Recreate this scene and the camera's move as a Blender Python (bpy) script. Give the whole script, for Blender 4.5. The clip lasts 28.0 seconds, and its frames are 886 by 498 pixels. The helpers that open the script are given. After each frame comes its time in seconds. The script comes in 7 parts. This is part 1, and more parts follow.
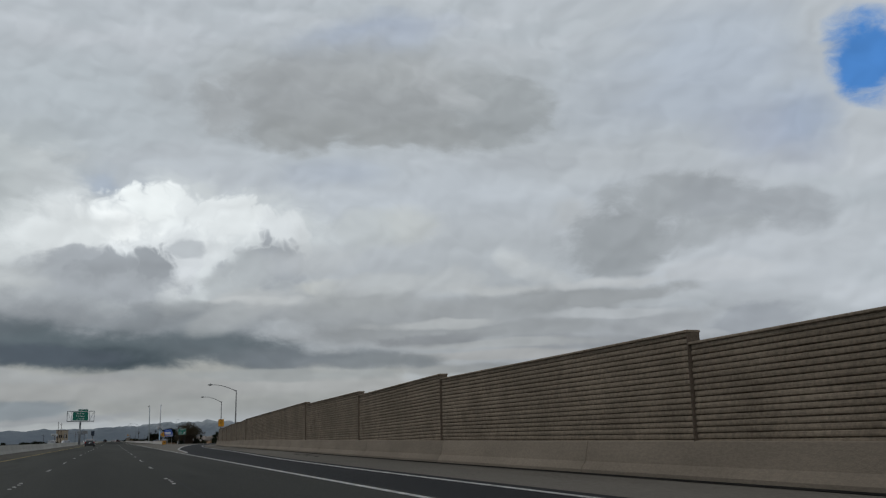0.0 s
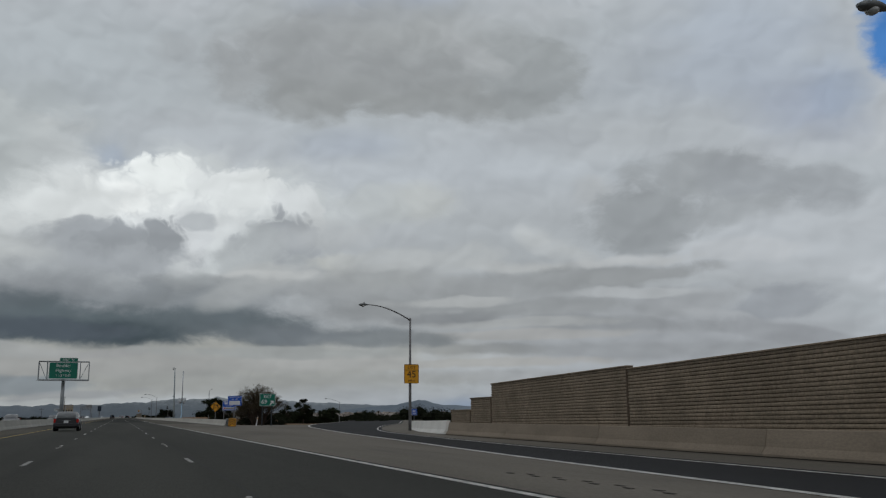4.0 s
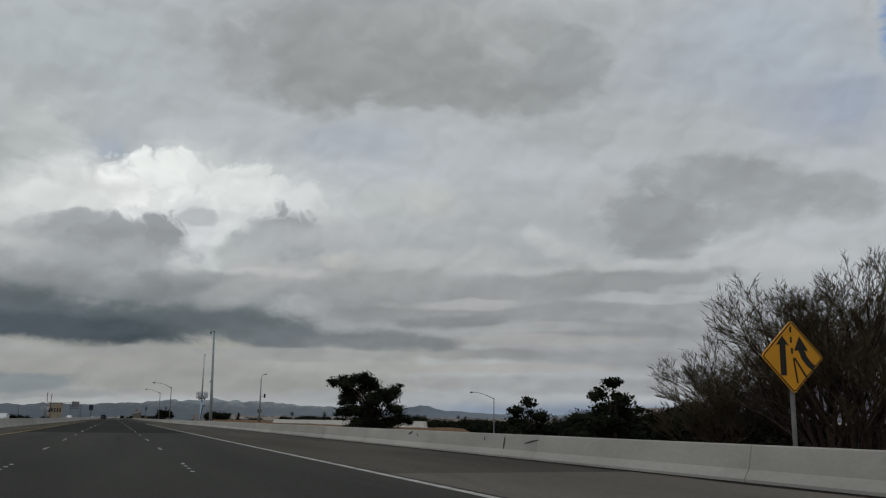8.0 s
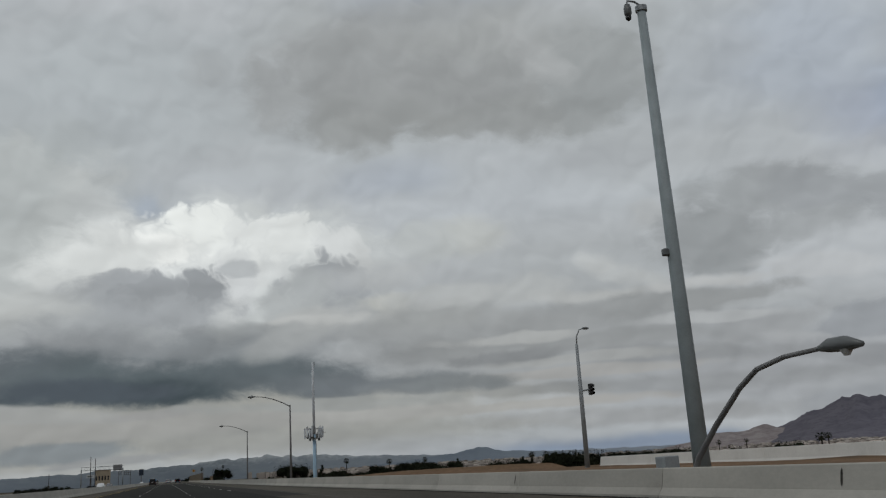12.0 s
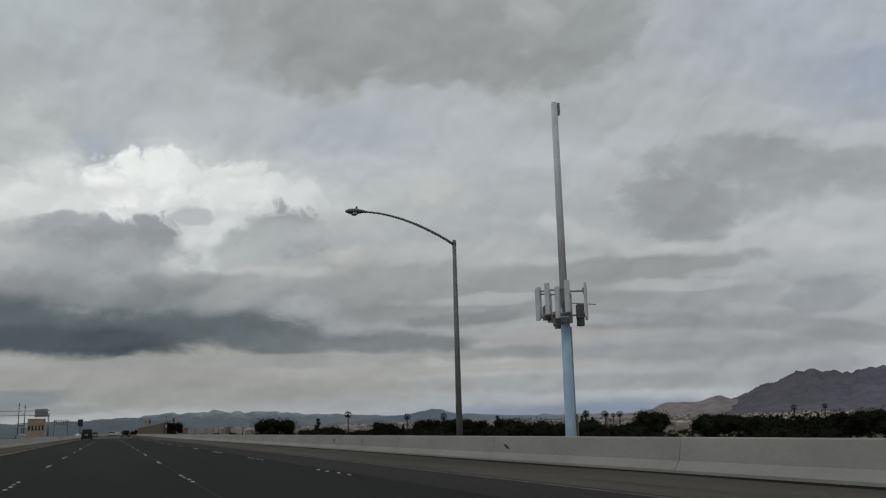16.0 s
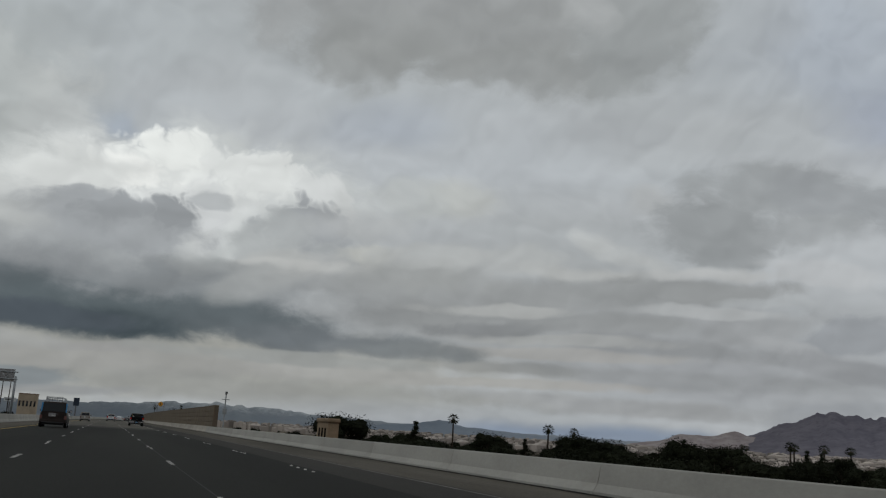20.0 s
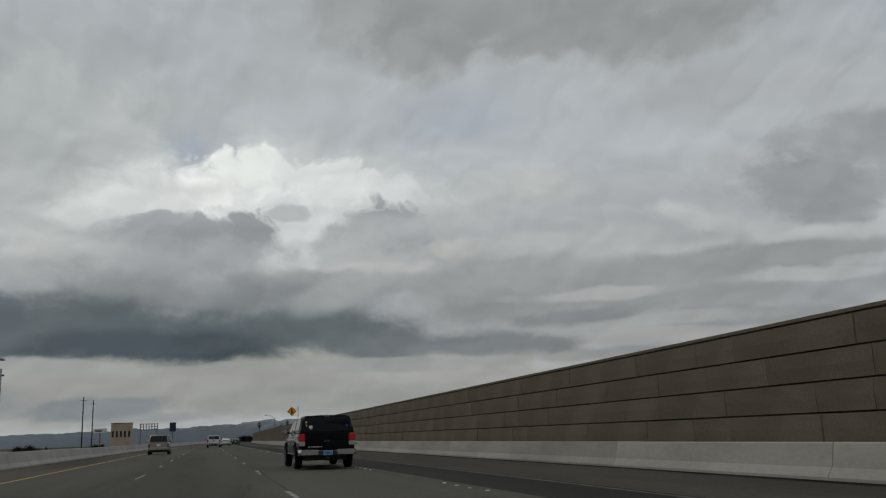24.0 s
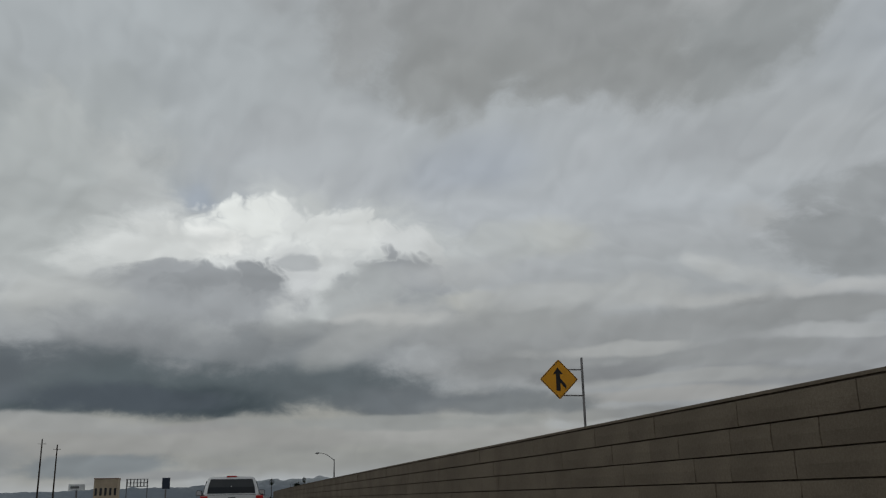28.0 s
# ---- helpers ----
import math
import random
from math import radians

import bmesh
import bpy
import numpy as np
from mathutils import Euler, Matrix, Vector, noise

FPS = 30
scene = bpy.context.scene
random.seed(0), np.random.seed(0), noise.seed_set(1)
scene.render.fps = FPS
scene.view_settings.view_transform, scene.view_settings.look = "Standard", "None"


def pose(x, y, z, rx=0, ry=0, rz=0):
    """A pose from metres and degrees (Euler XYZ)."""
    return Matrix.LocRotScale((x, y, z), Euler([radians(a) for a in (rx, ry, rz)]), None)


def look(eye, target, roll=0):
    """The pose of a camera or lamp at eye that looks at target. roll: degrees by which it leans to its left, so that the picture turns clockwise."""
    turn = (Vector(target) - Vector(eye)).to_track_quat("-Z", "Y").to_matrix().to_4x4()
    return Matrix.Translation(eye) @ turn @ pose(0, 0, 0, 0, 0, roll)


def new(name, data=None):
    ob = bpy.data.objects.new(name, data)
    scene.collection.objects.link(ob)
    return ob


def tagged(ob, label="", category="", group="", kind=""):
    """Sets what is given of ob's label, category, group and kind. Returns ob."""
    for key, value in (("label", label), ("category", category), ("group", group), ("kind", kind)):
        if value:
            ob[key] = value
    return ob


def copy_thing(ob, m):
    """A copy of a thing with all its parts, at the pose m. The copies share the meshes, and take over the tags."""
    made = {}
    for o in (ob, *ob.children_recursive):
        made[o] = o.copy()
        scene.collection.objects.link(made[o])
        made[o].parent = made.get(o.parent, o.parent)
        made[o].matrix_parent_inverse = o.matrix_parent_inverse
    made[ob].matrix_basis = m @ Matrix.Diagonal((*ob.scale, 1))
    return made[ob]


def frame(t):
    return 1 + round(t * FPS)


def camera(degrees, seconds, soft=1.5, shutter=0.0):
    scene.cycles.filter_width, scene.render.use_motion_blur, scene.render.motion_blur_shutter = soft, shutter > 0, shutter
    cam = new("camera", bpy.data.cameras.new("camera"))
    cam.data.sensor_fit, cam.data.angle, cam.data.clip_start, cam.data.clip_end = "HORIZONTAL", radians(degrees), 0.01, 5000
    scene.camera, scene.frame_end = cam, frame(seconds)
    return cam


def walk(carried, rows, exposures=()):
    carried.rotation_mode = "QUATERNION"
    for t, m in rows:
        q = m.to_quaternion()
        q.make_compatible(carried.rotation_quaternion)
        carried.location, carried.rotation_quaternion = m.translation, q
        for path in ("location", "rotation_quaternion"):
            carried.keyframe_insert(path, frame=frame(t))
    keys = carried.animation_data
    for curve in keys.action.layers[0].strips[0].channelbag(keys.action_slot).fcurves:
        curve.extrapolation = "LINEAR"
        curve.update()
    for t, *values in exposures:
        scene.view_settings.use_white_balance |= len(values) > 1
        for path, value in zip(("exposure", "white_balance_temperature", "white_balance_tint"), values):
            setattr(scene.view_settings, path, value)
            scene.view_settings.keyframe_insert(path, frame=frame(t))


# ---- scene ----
# ---- camera and walk ----
cam = camera(52.21, 28.0, soft=1.25)
walk(cam, [
    (0.0, pose(0.13, -3.22, 1.02, 101.59, 1.07, -19.72)),
    (0.5, pose(0.10, 9.71, 1.02, 101.90, 0.55, -20.03)),
    (1.0, pose(0.06, 22.71, 1.02, 101.65, -0.08, -19.39)),
    (1.5, pose(0.00, 36.04, 1.02, 101.36, -0.13, -19.21)),
    (2.0, pose(-0.04, 49.82, 1.02, 101.22, -0.17, -19.20)),
    (2.5, pose(-0.07, 64.08, 1.02, 101.02, -0.52, -19.24)),
    (3.0, pose(-0.07, 78.69, 1.02, 100.87, -0.59, -19.22)),
    (3.5, pose(-0.07, 93.45, 1.02, 100.67, -0.46, -19.28)),
    (4.0, pose(-0.04, 108.05, 1.02, 100.41, 0.31, -19.36)),
    (4.5, pose(-0.04, 122.74, 1.02, 100.12, -0.33, -19.56)),
    (6.5, pose(-0.03, 178.73, 1.02, 100.17, -1.44, -20.58)),
    (7.0, pose(0.02, 192.37, 1.02, 100.30, -1.25, -20.41)),
    (7.5, pose(0.05, 206.20, 1.02, 100.41, -0.87, -20.09)),
    (8.0, pose(0.02, 220.37, 1.02, 100.79, -0.73, -19.71)),
    (8.5, pose(0.03, 234.56, 1.02, 100.76, -0.81, -19.55)),
    (9.0, pose(0.03, 248.78, 1.02, 100.55, -0.71, -19.13)),
    (9.5, pose(0.04, 263.02, 1.02, 101.39, -0.37, -18.16)),
    (10.0, pose(0.05, 277.26, 1.02, 101.29, 0.37, -17.48)),
    (10.5, pose(0.05, 291.44, 1.02, 104.28, 2.14, -16.71)),
    (11.0, pose(0.05, 305.61, 1.02, 104.31, 2.97, -16.36)),
    (11.5, pose(0.04, 319.69, 1.02, 103.52, 2.97, -16.01)),
    (12.0, pose(0.02, 333.72, 1.02, 103.46, 3.20, -16.52)),
    (12.5, pose(0.06, 347.57, 1.02, 103.39, 2.29, -16.90)),
    (14.5, pose(0.05, 399.78, 1.02, 107.79, 1.74, -14.30)),
    (15.0, pose(0.04, 412.55, 1.02, 101.98, 1.06, -17.52)),
    (15.5, pose(-0.00, 425.52, 1.02, 101.01, 1.69, -18.86)),
    (16.0, pose(-0.10, 438.52, 1.02, 101.02, 1.47, -19.90)),
    (16.5, pose(-0.17, 451.42, 1.02, 101.51, 1.08, -20.56)),
    (17.0, pose(-0.13, 464.73, 1.02, 102.29, 1.87, -20.42)),
    (17.5, pose(-0.10, 478.30, 1.02, 102.18, 2.21, -20.13)),
    (18.0, pose(-0.07, 491.98, 1.02, 102.29, 0.78, -20.63)),
    (18.5, pose(-0.04, 505.63, 1.02, 102.34, 0.52, -20.13)),
    (19.0, pose(-0.03, 519.13, 1.02, 102.24, 0.60, -19.88)),
    (19.5, pose(-0.02, 532.42, 1.02, 102.28, -3.49, -20.58)),
    (20.0, pose(-0.04, 545.57, 1.02, 101.76, -3.37, -20.06)),
    (20.5, pose(-0.03, 558.74, 1.02, 101.57, -1.54, -18.81)),
    (21.0, pose(-0.01, 571.80, 1.02, 101.89, 0.22, -18.07)),
    (21.5, pose(0.01, 584.87, 1.02, 101.82, 0.85, -17.67)),
    (23.5, pose(-0.01, 636.92, 1.02, 100.98, 1.99, -15.11)),
    (24.0, pose(0.04, 649.59, 1.02, 101.56, 1.68, -14.21)),
    (24.5, pose(0.03, 662.39, 1.02, 101.07, 1.70, -13.77)),
    (25.0, pose(0.01, 675.45, 1.02, 100.84, 1.56, -13.53)),
    (25.5, pose(-0.01, 688.83, 1.02, 100.88, 1.48, -13.51)),
    (26.0, pose(-0.02, 702.53, 1.02, 100.99, 1.64, -13.74)),
    (26.5, pose(-0.04, 716.57, 1.02, 101.46, 1.92, -13.71)),
    (27.0, pose(-0.01, 730.96, 1.02, 104.06, 1.41, -13.71)),
    (27.5, pose(-0.03, 745.75, 1.02, 105.07, 1.11, -13.90)),
    (28.0, pose(0.04, 760.51, 1.02, 105.31, 1.10, -13.95)),
], exposures=((0.0, 0.09, 6240, 10), (0.9, -0.08, 6260, 10), (3.0, -0.02, 6290, 10), (7.0, -0.01, 6420, 10), (10.0, -0.02, 6450, 10), (11.0, -0.15, 6450, 10),
                (12.0, -0.05, 6450, 10), (15.0, -0.12, 6450, 10), (16.0, -0.02, 6450, 10), (19.0, -0.06, 6480, 10), (23.5, -0.05, 6480, 10), (24.0, -0.06, 6480, 10),
                (24.6, 0.06, 6480, 10), (25.3, 0.08, 6480, 10), (26.0, -0.06, 6480, 10), (27.0, -0.12, 6460, 10), (28.0, -0.14, 6450, 10)))

# ---- node helpers ----
class Nodes:
    """A small builder for a node tree."""

    def __init__(self, tree):
        self.t = tree
        tree.nodes.clear()

    def n(self, kind, ins=None, **props):
        node = self.t.nodes.new(kind)
        if "operation" in props:
            node.operation = props["operation"]
        if "blend" in props:
            node.data_type, node.blend_type = "RGBA", props["blend"]
            node.clamp_result = False
        if "gradient" in props:
            node.gradient_type = props["gradient"]
        if "mapping" in props:
            node.vector_type = props["mapping"]
        if "interp" in props:
            node.interpolation_type = props["interp"]
        if "noise_type" in props:
            node.noise_type = props["noise_type"]
        for k, v in (ins or {}).items():
            self.put(node.inputs[k], v)
        return node

    def put(self, sock, v):
        if isinstance(v, bpy.types.NodeSocket):
            self.t.links.new(v, sock)
        else:
            sock.default_value = v

    def math(self, op, a, b=None, c=None):
        ins = {0: a}
        if b is not None:
            ins[1] = b
        if c is not None:
            ins[2] = c
        return self.n("ShaderNodeMath", ins, operation=op).outputs[0]

    def vmath(self, op, a, b):
        return self.n("ShaderNodeVectorMath", {0: a, 1: b}, operation=op).outputs[0]

    def noise(self, vec, scale, detail=4, rough=0.55, dist=0.0):
        return self.n("ShaderNodeTexNoise", {"Vector": vec, "Scale": scale, "Detail": detail, "Roughness": rough, "Distortion": dist})

    def mix(self, fac, a, b, blend="MIX"):
        node = self.n("ShaderNodeMix", blend=blend)
        self.put(node.inputs[0], fac)
        self.put(node.inputs[6], a)
        self.put(node.inputs[7], b)
        return node.outputs[2]

    def ramp(self, v, lo, hi, a=0.0, b=1.0, interp="SMOOTHSTEP"):
        return self.n("ShaderNodeMapRange", {0: v, 1: lo, 2: hi, 3: a, 4: b}, interp=interp).outputs[0]


def rgb(r, g, b):
    return (r, g, b, 1.0)


def srgb(r, g, b):
    """A colour given as 0 to 255, made linear."""
    return tuple(((c / 255 + 0.055) / 1.055) ** 2.4 if c > 10 else c / 255 / 12.92 for c in (r, g, b)) + (1.0,)


# ---- world and sun: a heavy, broken overcast ----
world = bpy.data.worlds.new("world")
scene.world = world
world.use_nodes = True
N = Nodes(world.node_tree)
sky = N.n("ShaderNodeTexSky")
sky.sky_type = "NISHITA"
sky.sun_disc = False
sky.sun_elevation, sky.sun_rotation = radians(48), radians(215)
sky_dir = N.n("ShaderNodeTexCoord").outputs["Generated"]
cover = N.ramp(N.noise(sky_dir, 3.0, 5).outputs[0], 0.30, 0.52)
blue = N.mix(1.0, sky.outputs[0], rgb(0.10, 0.10, 0.10), "MULTIPLY")
cloudy = N.mix(N.noise(sky_dir, 5.0, 5).outputs[0], rgb(0.38, 0.40, 0.43), rgb(0.56, 0.58, 0.60))
back = N.n("ShaderNodeBackground", {"Color": N.mix(cover, blue, cloudy), "Strength": 0.53})
N.t.links.new(back.outputs[0], N.n("ShaderNodeOutputWorld").inputs[0])

sun = new("sun", bpy.data.lights.new("sun", "SUN"))
sun.data.energy, sun.data.angle, sun.data.color = 0.5, radians(25), (1.0, 0.96, 0.9)
sun.matrix_world = look((0, 0, 60), (30, 43, 0))


# ---- materials ----
def surface(name, colour, rough=0.8, metal=0.0, grain=(0.0, 30.0), blotch=(0.0, 1.5), stain=None, bump=0.0, bump_scale=60.0,
            spread=0.0, coat=0.0, stretch=(1, 1, 1), island=False, spec=None):
    """A procedural surface: colour with fine grain, broad blotches, an optional stain colour, and fine relief."""
    m = bpy.data.materials.new(name)
    m.use_nodes = True
    N = Nodes(m.node_tree)
    pos = N.vmath("MULTIPLY", N.n("ShaderNodeTexCoord").outputs["Object"], stretch)
    info = N.n("ShaderNodeObjectInfo").outputs["Random"]
    if island:
        info = N.n("ShaderNodeNewGeometry").outputs["Random Per Island"]
    col = rgb(*colour)
    if blotch[0]:
        v = N.ramp(N.noise(pos, blotch[1], 5).outputs[0], 0.3, 0.7, 1 - blotch[0], 1 + blotch[0])
        col = N.mix(1.0, col, N.n("ShaderNodeCombineColor", {0: v, 1: v, 2: v}).outputs[0], "MULTIPLY")
    if grain[0]:
        v = N.ramp(N.noise(pos, grain[1], 3, 0.7).outputs[0], 0.3, 0.7, 1 - grain[0], 1 + grain[0])
        col = N.mix(1.0, col, N.n("ShaderNodeCombineColor", {0: v, 1: v, 2: v}).outputs[0], "MULTIPLY")
    if spread:
        v = N.ramp(info, 0, 1, 1 - spread, 1 + spread, "LINEAR")
        col = N.mix(1.0, col, N.n("ShaderNodeCombineColor", {0: v, 1: v, 2: v}).outputs[0], "MULTIPLY")
    if stain:
        scolour, amount, scale = stain
        f = N.ramp(N.noise(pos, scale, 6, 0.65, 0.6).outputs[0], 0.52, 0.75, 0, amount)
        col = N.mix(f, col, rgb(*scolour))
    ins = {"Base Color": col, "Roughness": rough, "Metallic": metal, "Specular IOR Level": (0.5 if rough < 0.7 else 0.1) if spec is None else spec}
    if coat:
        ins["Coat Weight"] = coat
        ins["Coat Roughness"] = 0.08
    if bump:
        h = N.noise(pos, bump_scale, 4, 0.65).outputs[0]
        ins["Normal"] = N.n("ShaderNodeBump", {"Height": h, "Strength": bump, "Distance": 0.02}).outputs[0]
    sh = N.n("ShaderNodeBsdfPrincipled", ins)
    N.t.links.new(sh.outputs[0], N.n("ShaderNodeOutputMaterial").inputs[0])
    return m


def glass(name, tint, rough=0.03, spec=0.6):
    m = bpy.data.materials.new(name)
    m.use_nodes = True
    N = Nodes(m.node_tree)
    sh = N.n("ShaderNodeBsdfPrincipled", {"Base Color": rgb(*tint), "Roughness": rough, "IOR": 1.45, "Specular IOR Level": spec})
    N.t.links.new(sh.outputs[0], N.n("ShaderNodeOutputMaterial").inputs[0])
    return m


M_ASPHALT = surface("asphalt", (0.0165, 0.017, 0.0145), 0.9, grain=(0.18, 40), blotch=(0.3, 0.22), stain=((0.013, 0.013, 0.012), 0.8, 0.5),
                    bump=0.5, bump_scale=90, stretch=(1, 0.06, 1))
M_ASPHALT_OLD = surface("older_asphalt", (0.050, 0.050, 0.043), 0.9, grain=(0.18, 40), blotch=(0.25, 0.22), stain=((0.028, 0.027, 0.025), 0.8, 0.5),
                        bump=0.5, bump_scale=90, stretch=(1, 0.06, 1))
M_DASH_PAINT = surface("worn_dash_paint", (0.30, 0.295, 0.275), 0.8, grain=(0.3, 25), blotch=(0.3, 1.5), stain=((0.08, 0.078, 0.07), 0.9, 2.5))
M_ASPHALT_NEW = surface("new_asphalt", (0.024, 0.024, 0.025), 0.85, grain=(0.2, 40), blotch=(0.15, 0.4), bump=0.5, bump_scale=90, stretch=(1, 0.08, 1))
M_WORN = surface("pale_worn_asphalt", (0.098, 0.092, 0.077), 0.9, grain=(0.15, 40), blotch=(0.18, 0.25), stain=((0.05, 0.046, 0.04), 0.7, 0.6),
                 bump=0.5, bump_scale=90, stretch=(1, 0.05, 1))
M_WORN_DARK = surface("worn_merge_asphalt", (0.036, 0.034, 0.030), 0.9, grain=(0.15, 40), blotch=(0.2, 0.25), stain=((0.03, 0.029, 0.027), 0.7, 0.6),
                      bump=0.5, bump_scale=90, stretch=(1, 0.06, 1))
M_SHOULDER = surface("shoulder_asphalt", (0.085, 0.077, 0.063), 0.92, grain=(0.2, 30), blotch=(0.25, 0.3), stain=((0.06, 0.054, 0.046), 0.8, 0.5),
                     bump=0.5, bump_scale=80, stretch=(1, 0.12, 1))
M_GORE = surface("worn_gore_paving", (0.150, 0.136, 0.114), 0.92, grain=(0.15, 30), blotch=(0.2, 0.2), stain=((0.11, 0.10, 0.088), 0.7, 0.4),
                 bump=0.4, bump_scale=80, stretch=(1, 0.15, 1))
M_PAINT = surface("road_paint", (0.5, 0.49, 0.46), 0.75, grain=(0.25, 25), blotch=(0.25, 2.0), stain=((0.14, 0.135, 0.13), 0.8, 3.0))
M_YELLOW_PAINT = surface("yellow_road_paint", (0.45, 0.33, 0.10), 0.75, grain=(0.25, 25), stain=((0.16, 0.13, 0.08), 0.8, 3.0))
M_FAINT_PAINT = surface("worn_faint_paint", (0.13, 0.125, 0.115), 0.85, grain=(0.3, 25), blotch=(0.3, 1.2), stain=((0.05, 0.048, 0.044), 0.9, 2.0))
M_DOT = surface("ceramic_marker", (0.46, 0.45, 0.42), 0.5, grain=(0.1, 20), spread=0.3, island=True)
M_SEAL = surface("joint_sealant", (0.02, 0.02, 0.02), 0.7)
M_CONCRETE = surface("barrier_concrete", (0.45, 0.437, 0.395), 0.9, grain=(0.04, 12), blotch=(0.10, 0.5), stain=((0.27, 0.25, 0.225), 0.55, 0.5),
                     bump=0.15, bump_scale=30, spread=0.10, stretch=(1, 0.5, 1))
M_CONCRETE_GREY = surface("grey_barrier_concrete", (0.35, 0.345, 0.315), 0.92, grain=(0.04, 12), blotch=(0.10, 0.5), stain=((0.25, 0.24, 0.215), 0.55, 0.5),
                          bump=0.15, bump_scale=30, spread=0.06, stretch=(1, 0.5, 1))
M_CONCRETE_DIRTY = surface("grimy_barrier_concrete", (0.37, 0.345, 0.30), 0.92, grain=(0.05, 12), blotch=(0.14, 0.5), stain=((0.19, 0.17, 0.145), 0.65, 0.45),
                           bump=0.15, bump_scale=30, spread=0.08, stretch=(1, 0.4, 1))
M_CONCRETE_TAN = surface("tan_barrier_concrete", (0.25, 0.208, 0.16), 0.9, grain=(0.1, 25), blotch=(0.14, 0.7), stain=((0.14, 0.115, 0.09), 0.6, 0.6),
                         bump=0.4, bump_scale=50, spread=0.06, stretch=(1, 0.4, 1))
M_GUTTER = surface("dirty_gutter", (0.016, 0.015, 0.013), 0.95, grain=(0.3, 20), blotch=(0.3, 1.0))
M_BLOCK = surface("split_face_block", (0.25, 0.203, 0.15), 0.95, grain=(0.2, 12), blotch=(0.14, 0.7), bump=0.6, bump_scale=22, spread=0.07,
                  stain=((0.13, 0.1, 0.075), 0.5, 0.8))
M_MORTAR = surface("wall_core", (0.13, 0.105, 0.08), 0.95, grain=(0.2, 20))
M_PANEL = surface("brown_wall_panel", (0.165, 0.137, 0.102), 0.95, grain=(0.10, 16), blotch=(0.13, 0.35), bump=0.5, bump_scale=26, spread=0.055,
                  stain=((0.10, 0.08, 0.06), 0.5, 0.5))
M_STEEL = surface("galvanised_steel", (0.30, 0.325, 0.335), 0.55, 0.3, grain=(0.08, 30), blotch=(0.12, 2.0))
M_POLE = surface("weathered_steel_pole", (0.19, 0.19, 0.19), 0.6, 0.2, grain=(0.1, 30), blotch=(0.2, 2.0))
M_RAIL = surface("dark_guardrail_steel", (0.055, 0.065, 0.072), 0.5, 0.5, grain=(0.1, 30), blotch=(0.2, 2.0))
M_TOWER = surface("pale_blue_tower_paint", (0.38, 0.56, 0.71), 0.6, grain=(0.05, 20), blotch=(0.1, 1.0))
M_TOWER_TOP = surface("pale_grey_tower_paint", (0.60, 0.64, 0.67), 0.6, grain=(0.05, 20), blotch=(0.1, 1.0))
M_LAMP = surface("lamp_housing", (0.16, 0.17, 0.17), 0.5, 0.4)
M_LENS = glass("lamp_lens", (0.45, 0.46, 0.45), 0.2)
M_GREEN = surface("green_sign_sheeting", (0.004, 0.16, 0.105), 0.5, blotch=(0.08, 1.5))
M_BLUE = surface("blue_sign_sheeting", (0.008, 0.09, 0.50), 0.5, blotch=(0.08, 1.5))
M_SIGN_YELLOW = surface("yellow_sign_sheeting", (0.72, 0.33, 0.008), 0.5, blotch=(0.06, 1.5))
M_SIGN_WHITE = surface("white_sign_sheeting", (0.68, 0.70, 0.70), 0.5, blotch=(0.05, 2.0))
M_BLACK = surface("black_sign_ink", (0.012, 0.011, 0.01), 0.6)
M_SIGN_BACK = surface("bare_sign_back", (0.3, 0.3, 0.3), 0.5, 0.7)
M_DIRT = surface("brown_dirt", (0.165, 0.105, 0.062), 0.97, grain=(0.25, 3.0), blotch=(0.25, 0.12), stain=((0.085, 0.07, 0.045), 0.8, 0.25),
                 bump=0.8, bump_scale=6)
M_GROUND = surface("dry_scrub_ground", (0.15, 0.125, 0.095), 0.97, grain=(0.25, 0.4), blotch=(0.25, 0.02), stain=((0.05, 0.055, 0.035), 0.9, 0.012))
M_BARK = surface("bark", (0.055, 0.043, 0.034), 0.95, grain=(0.3, 14), bump=0.8, bump_scale=16)
M_TWIG = surface("bare_twigs", (0.105, 0.09, 0.062), 0.95, grain=(0.2, 8))
M_LEAF = surface("dark_foliage", (0.016, 0.019, 0.011), 0.9, grain=(0.35, 1.2), blotch=(0.3, 0.25), spread=0.25, spec=0.05)
M_PINE = surface("pine_needles", (0.019, 0.024, 0.013), 0.9, grain=(0.35, 1.5), blotch=(0.3, 0.4), spread=0.2, spec=0.05)
M_PALM = surface("palm_fronds", (0.024, 0.029, 0.016), 0.85, grain=(0.3, 2.0), spread=0.3)
M_STUCCO = surface("tan_stucco", (0.46, 0.38, 0.28), 0.9, blotch=(0.1, 0.2), grain=(0.06, 5))
M_PYLON = surface("brown_stucco", (0.25, 0.19, 0.13), 0.92, blotch=(0.14, 0.6), grain=(0.08, 8), stain=((0.12, 0.09, 0.06), 0.5, 0.9))
M_CONCRETE_WHITE = surface("white_barrier_concrete", (0.70, 0.69, 0.65), 0.9, grain=(0.04, 12), blotch=(0.07, 0.5), stain=((0.45, 0.43, 0.39), 0.4, 0.5))
M_DARK_SIGN = surface("dark_blue_sign_face", (0.02, 0.035, 0.06), 0.5, blotch=(0.1, 0.5))
M_ROOF = surface("clay_tile_roof", (0.20, 0.12, 0.08), 0.9, blotch=(0.15, 0.3), spread=0.2)
# Near-black that stands in for shade in wheel wells and pylon slots.
M_SHADE_BLACK = surface("shade_black", (0.004, 0.004, 0.004), 0.98, grain=(0.3, 20), spec=0.02)
M_DARK_GLASS = glass("dark_tinted_glass", (0.008, 0.009, 0.010))
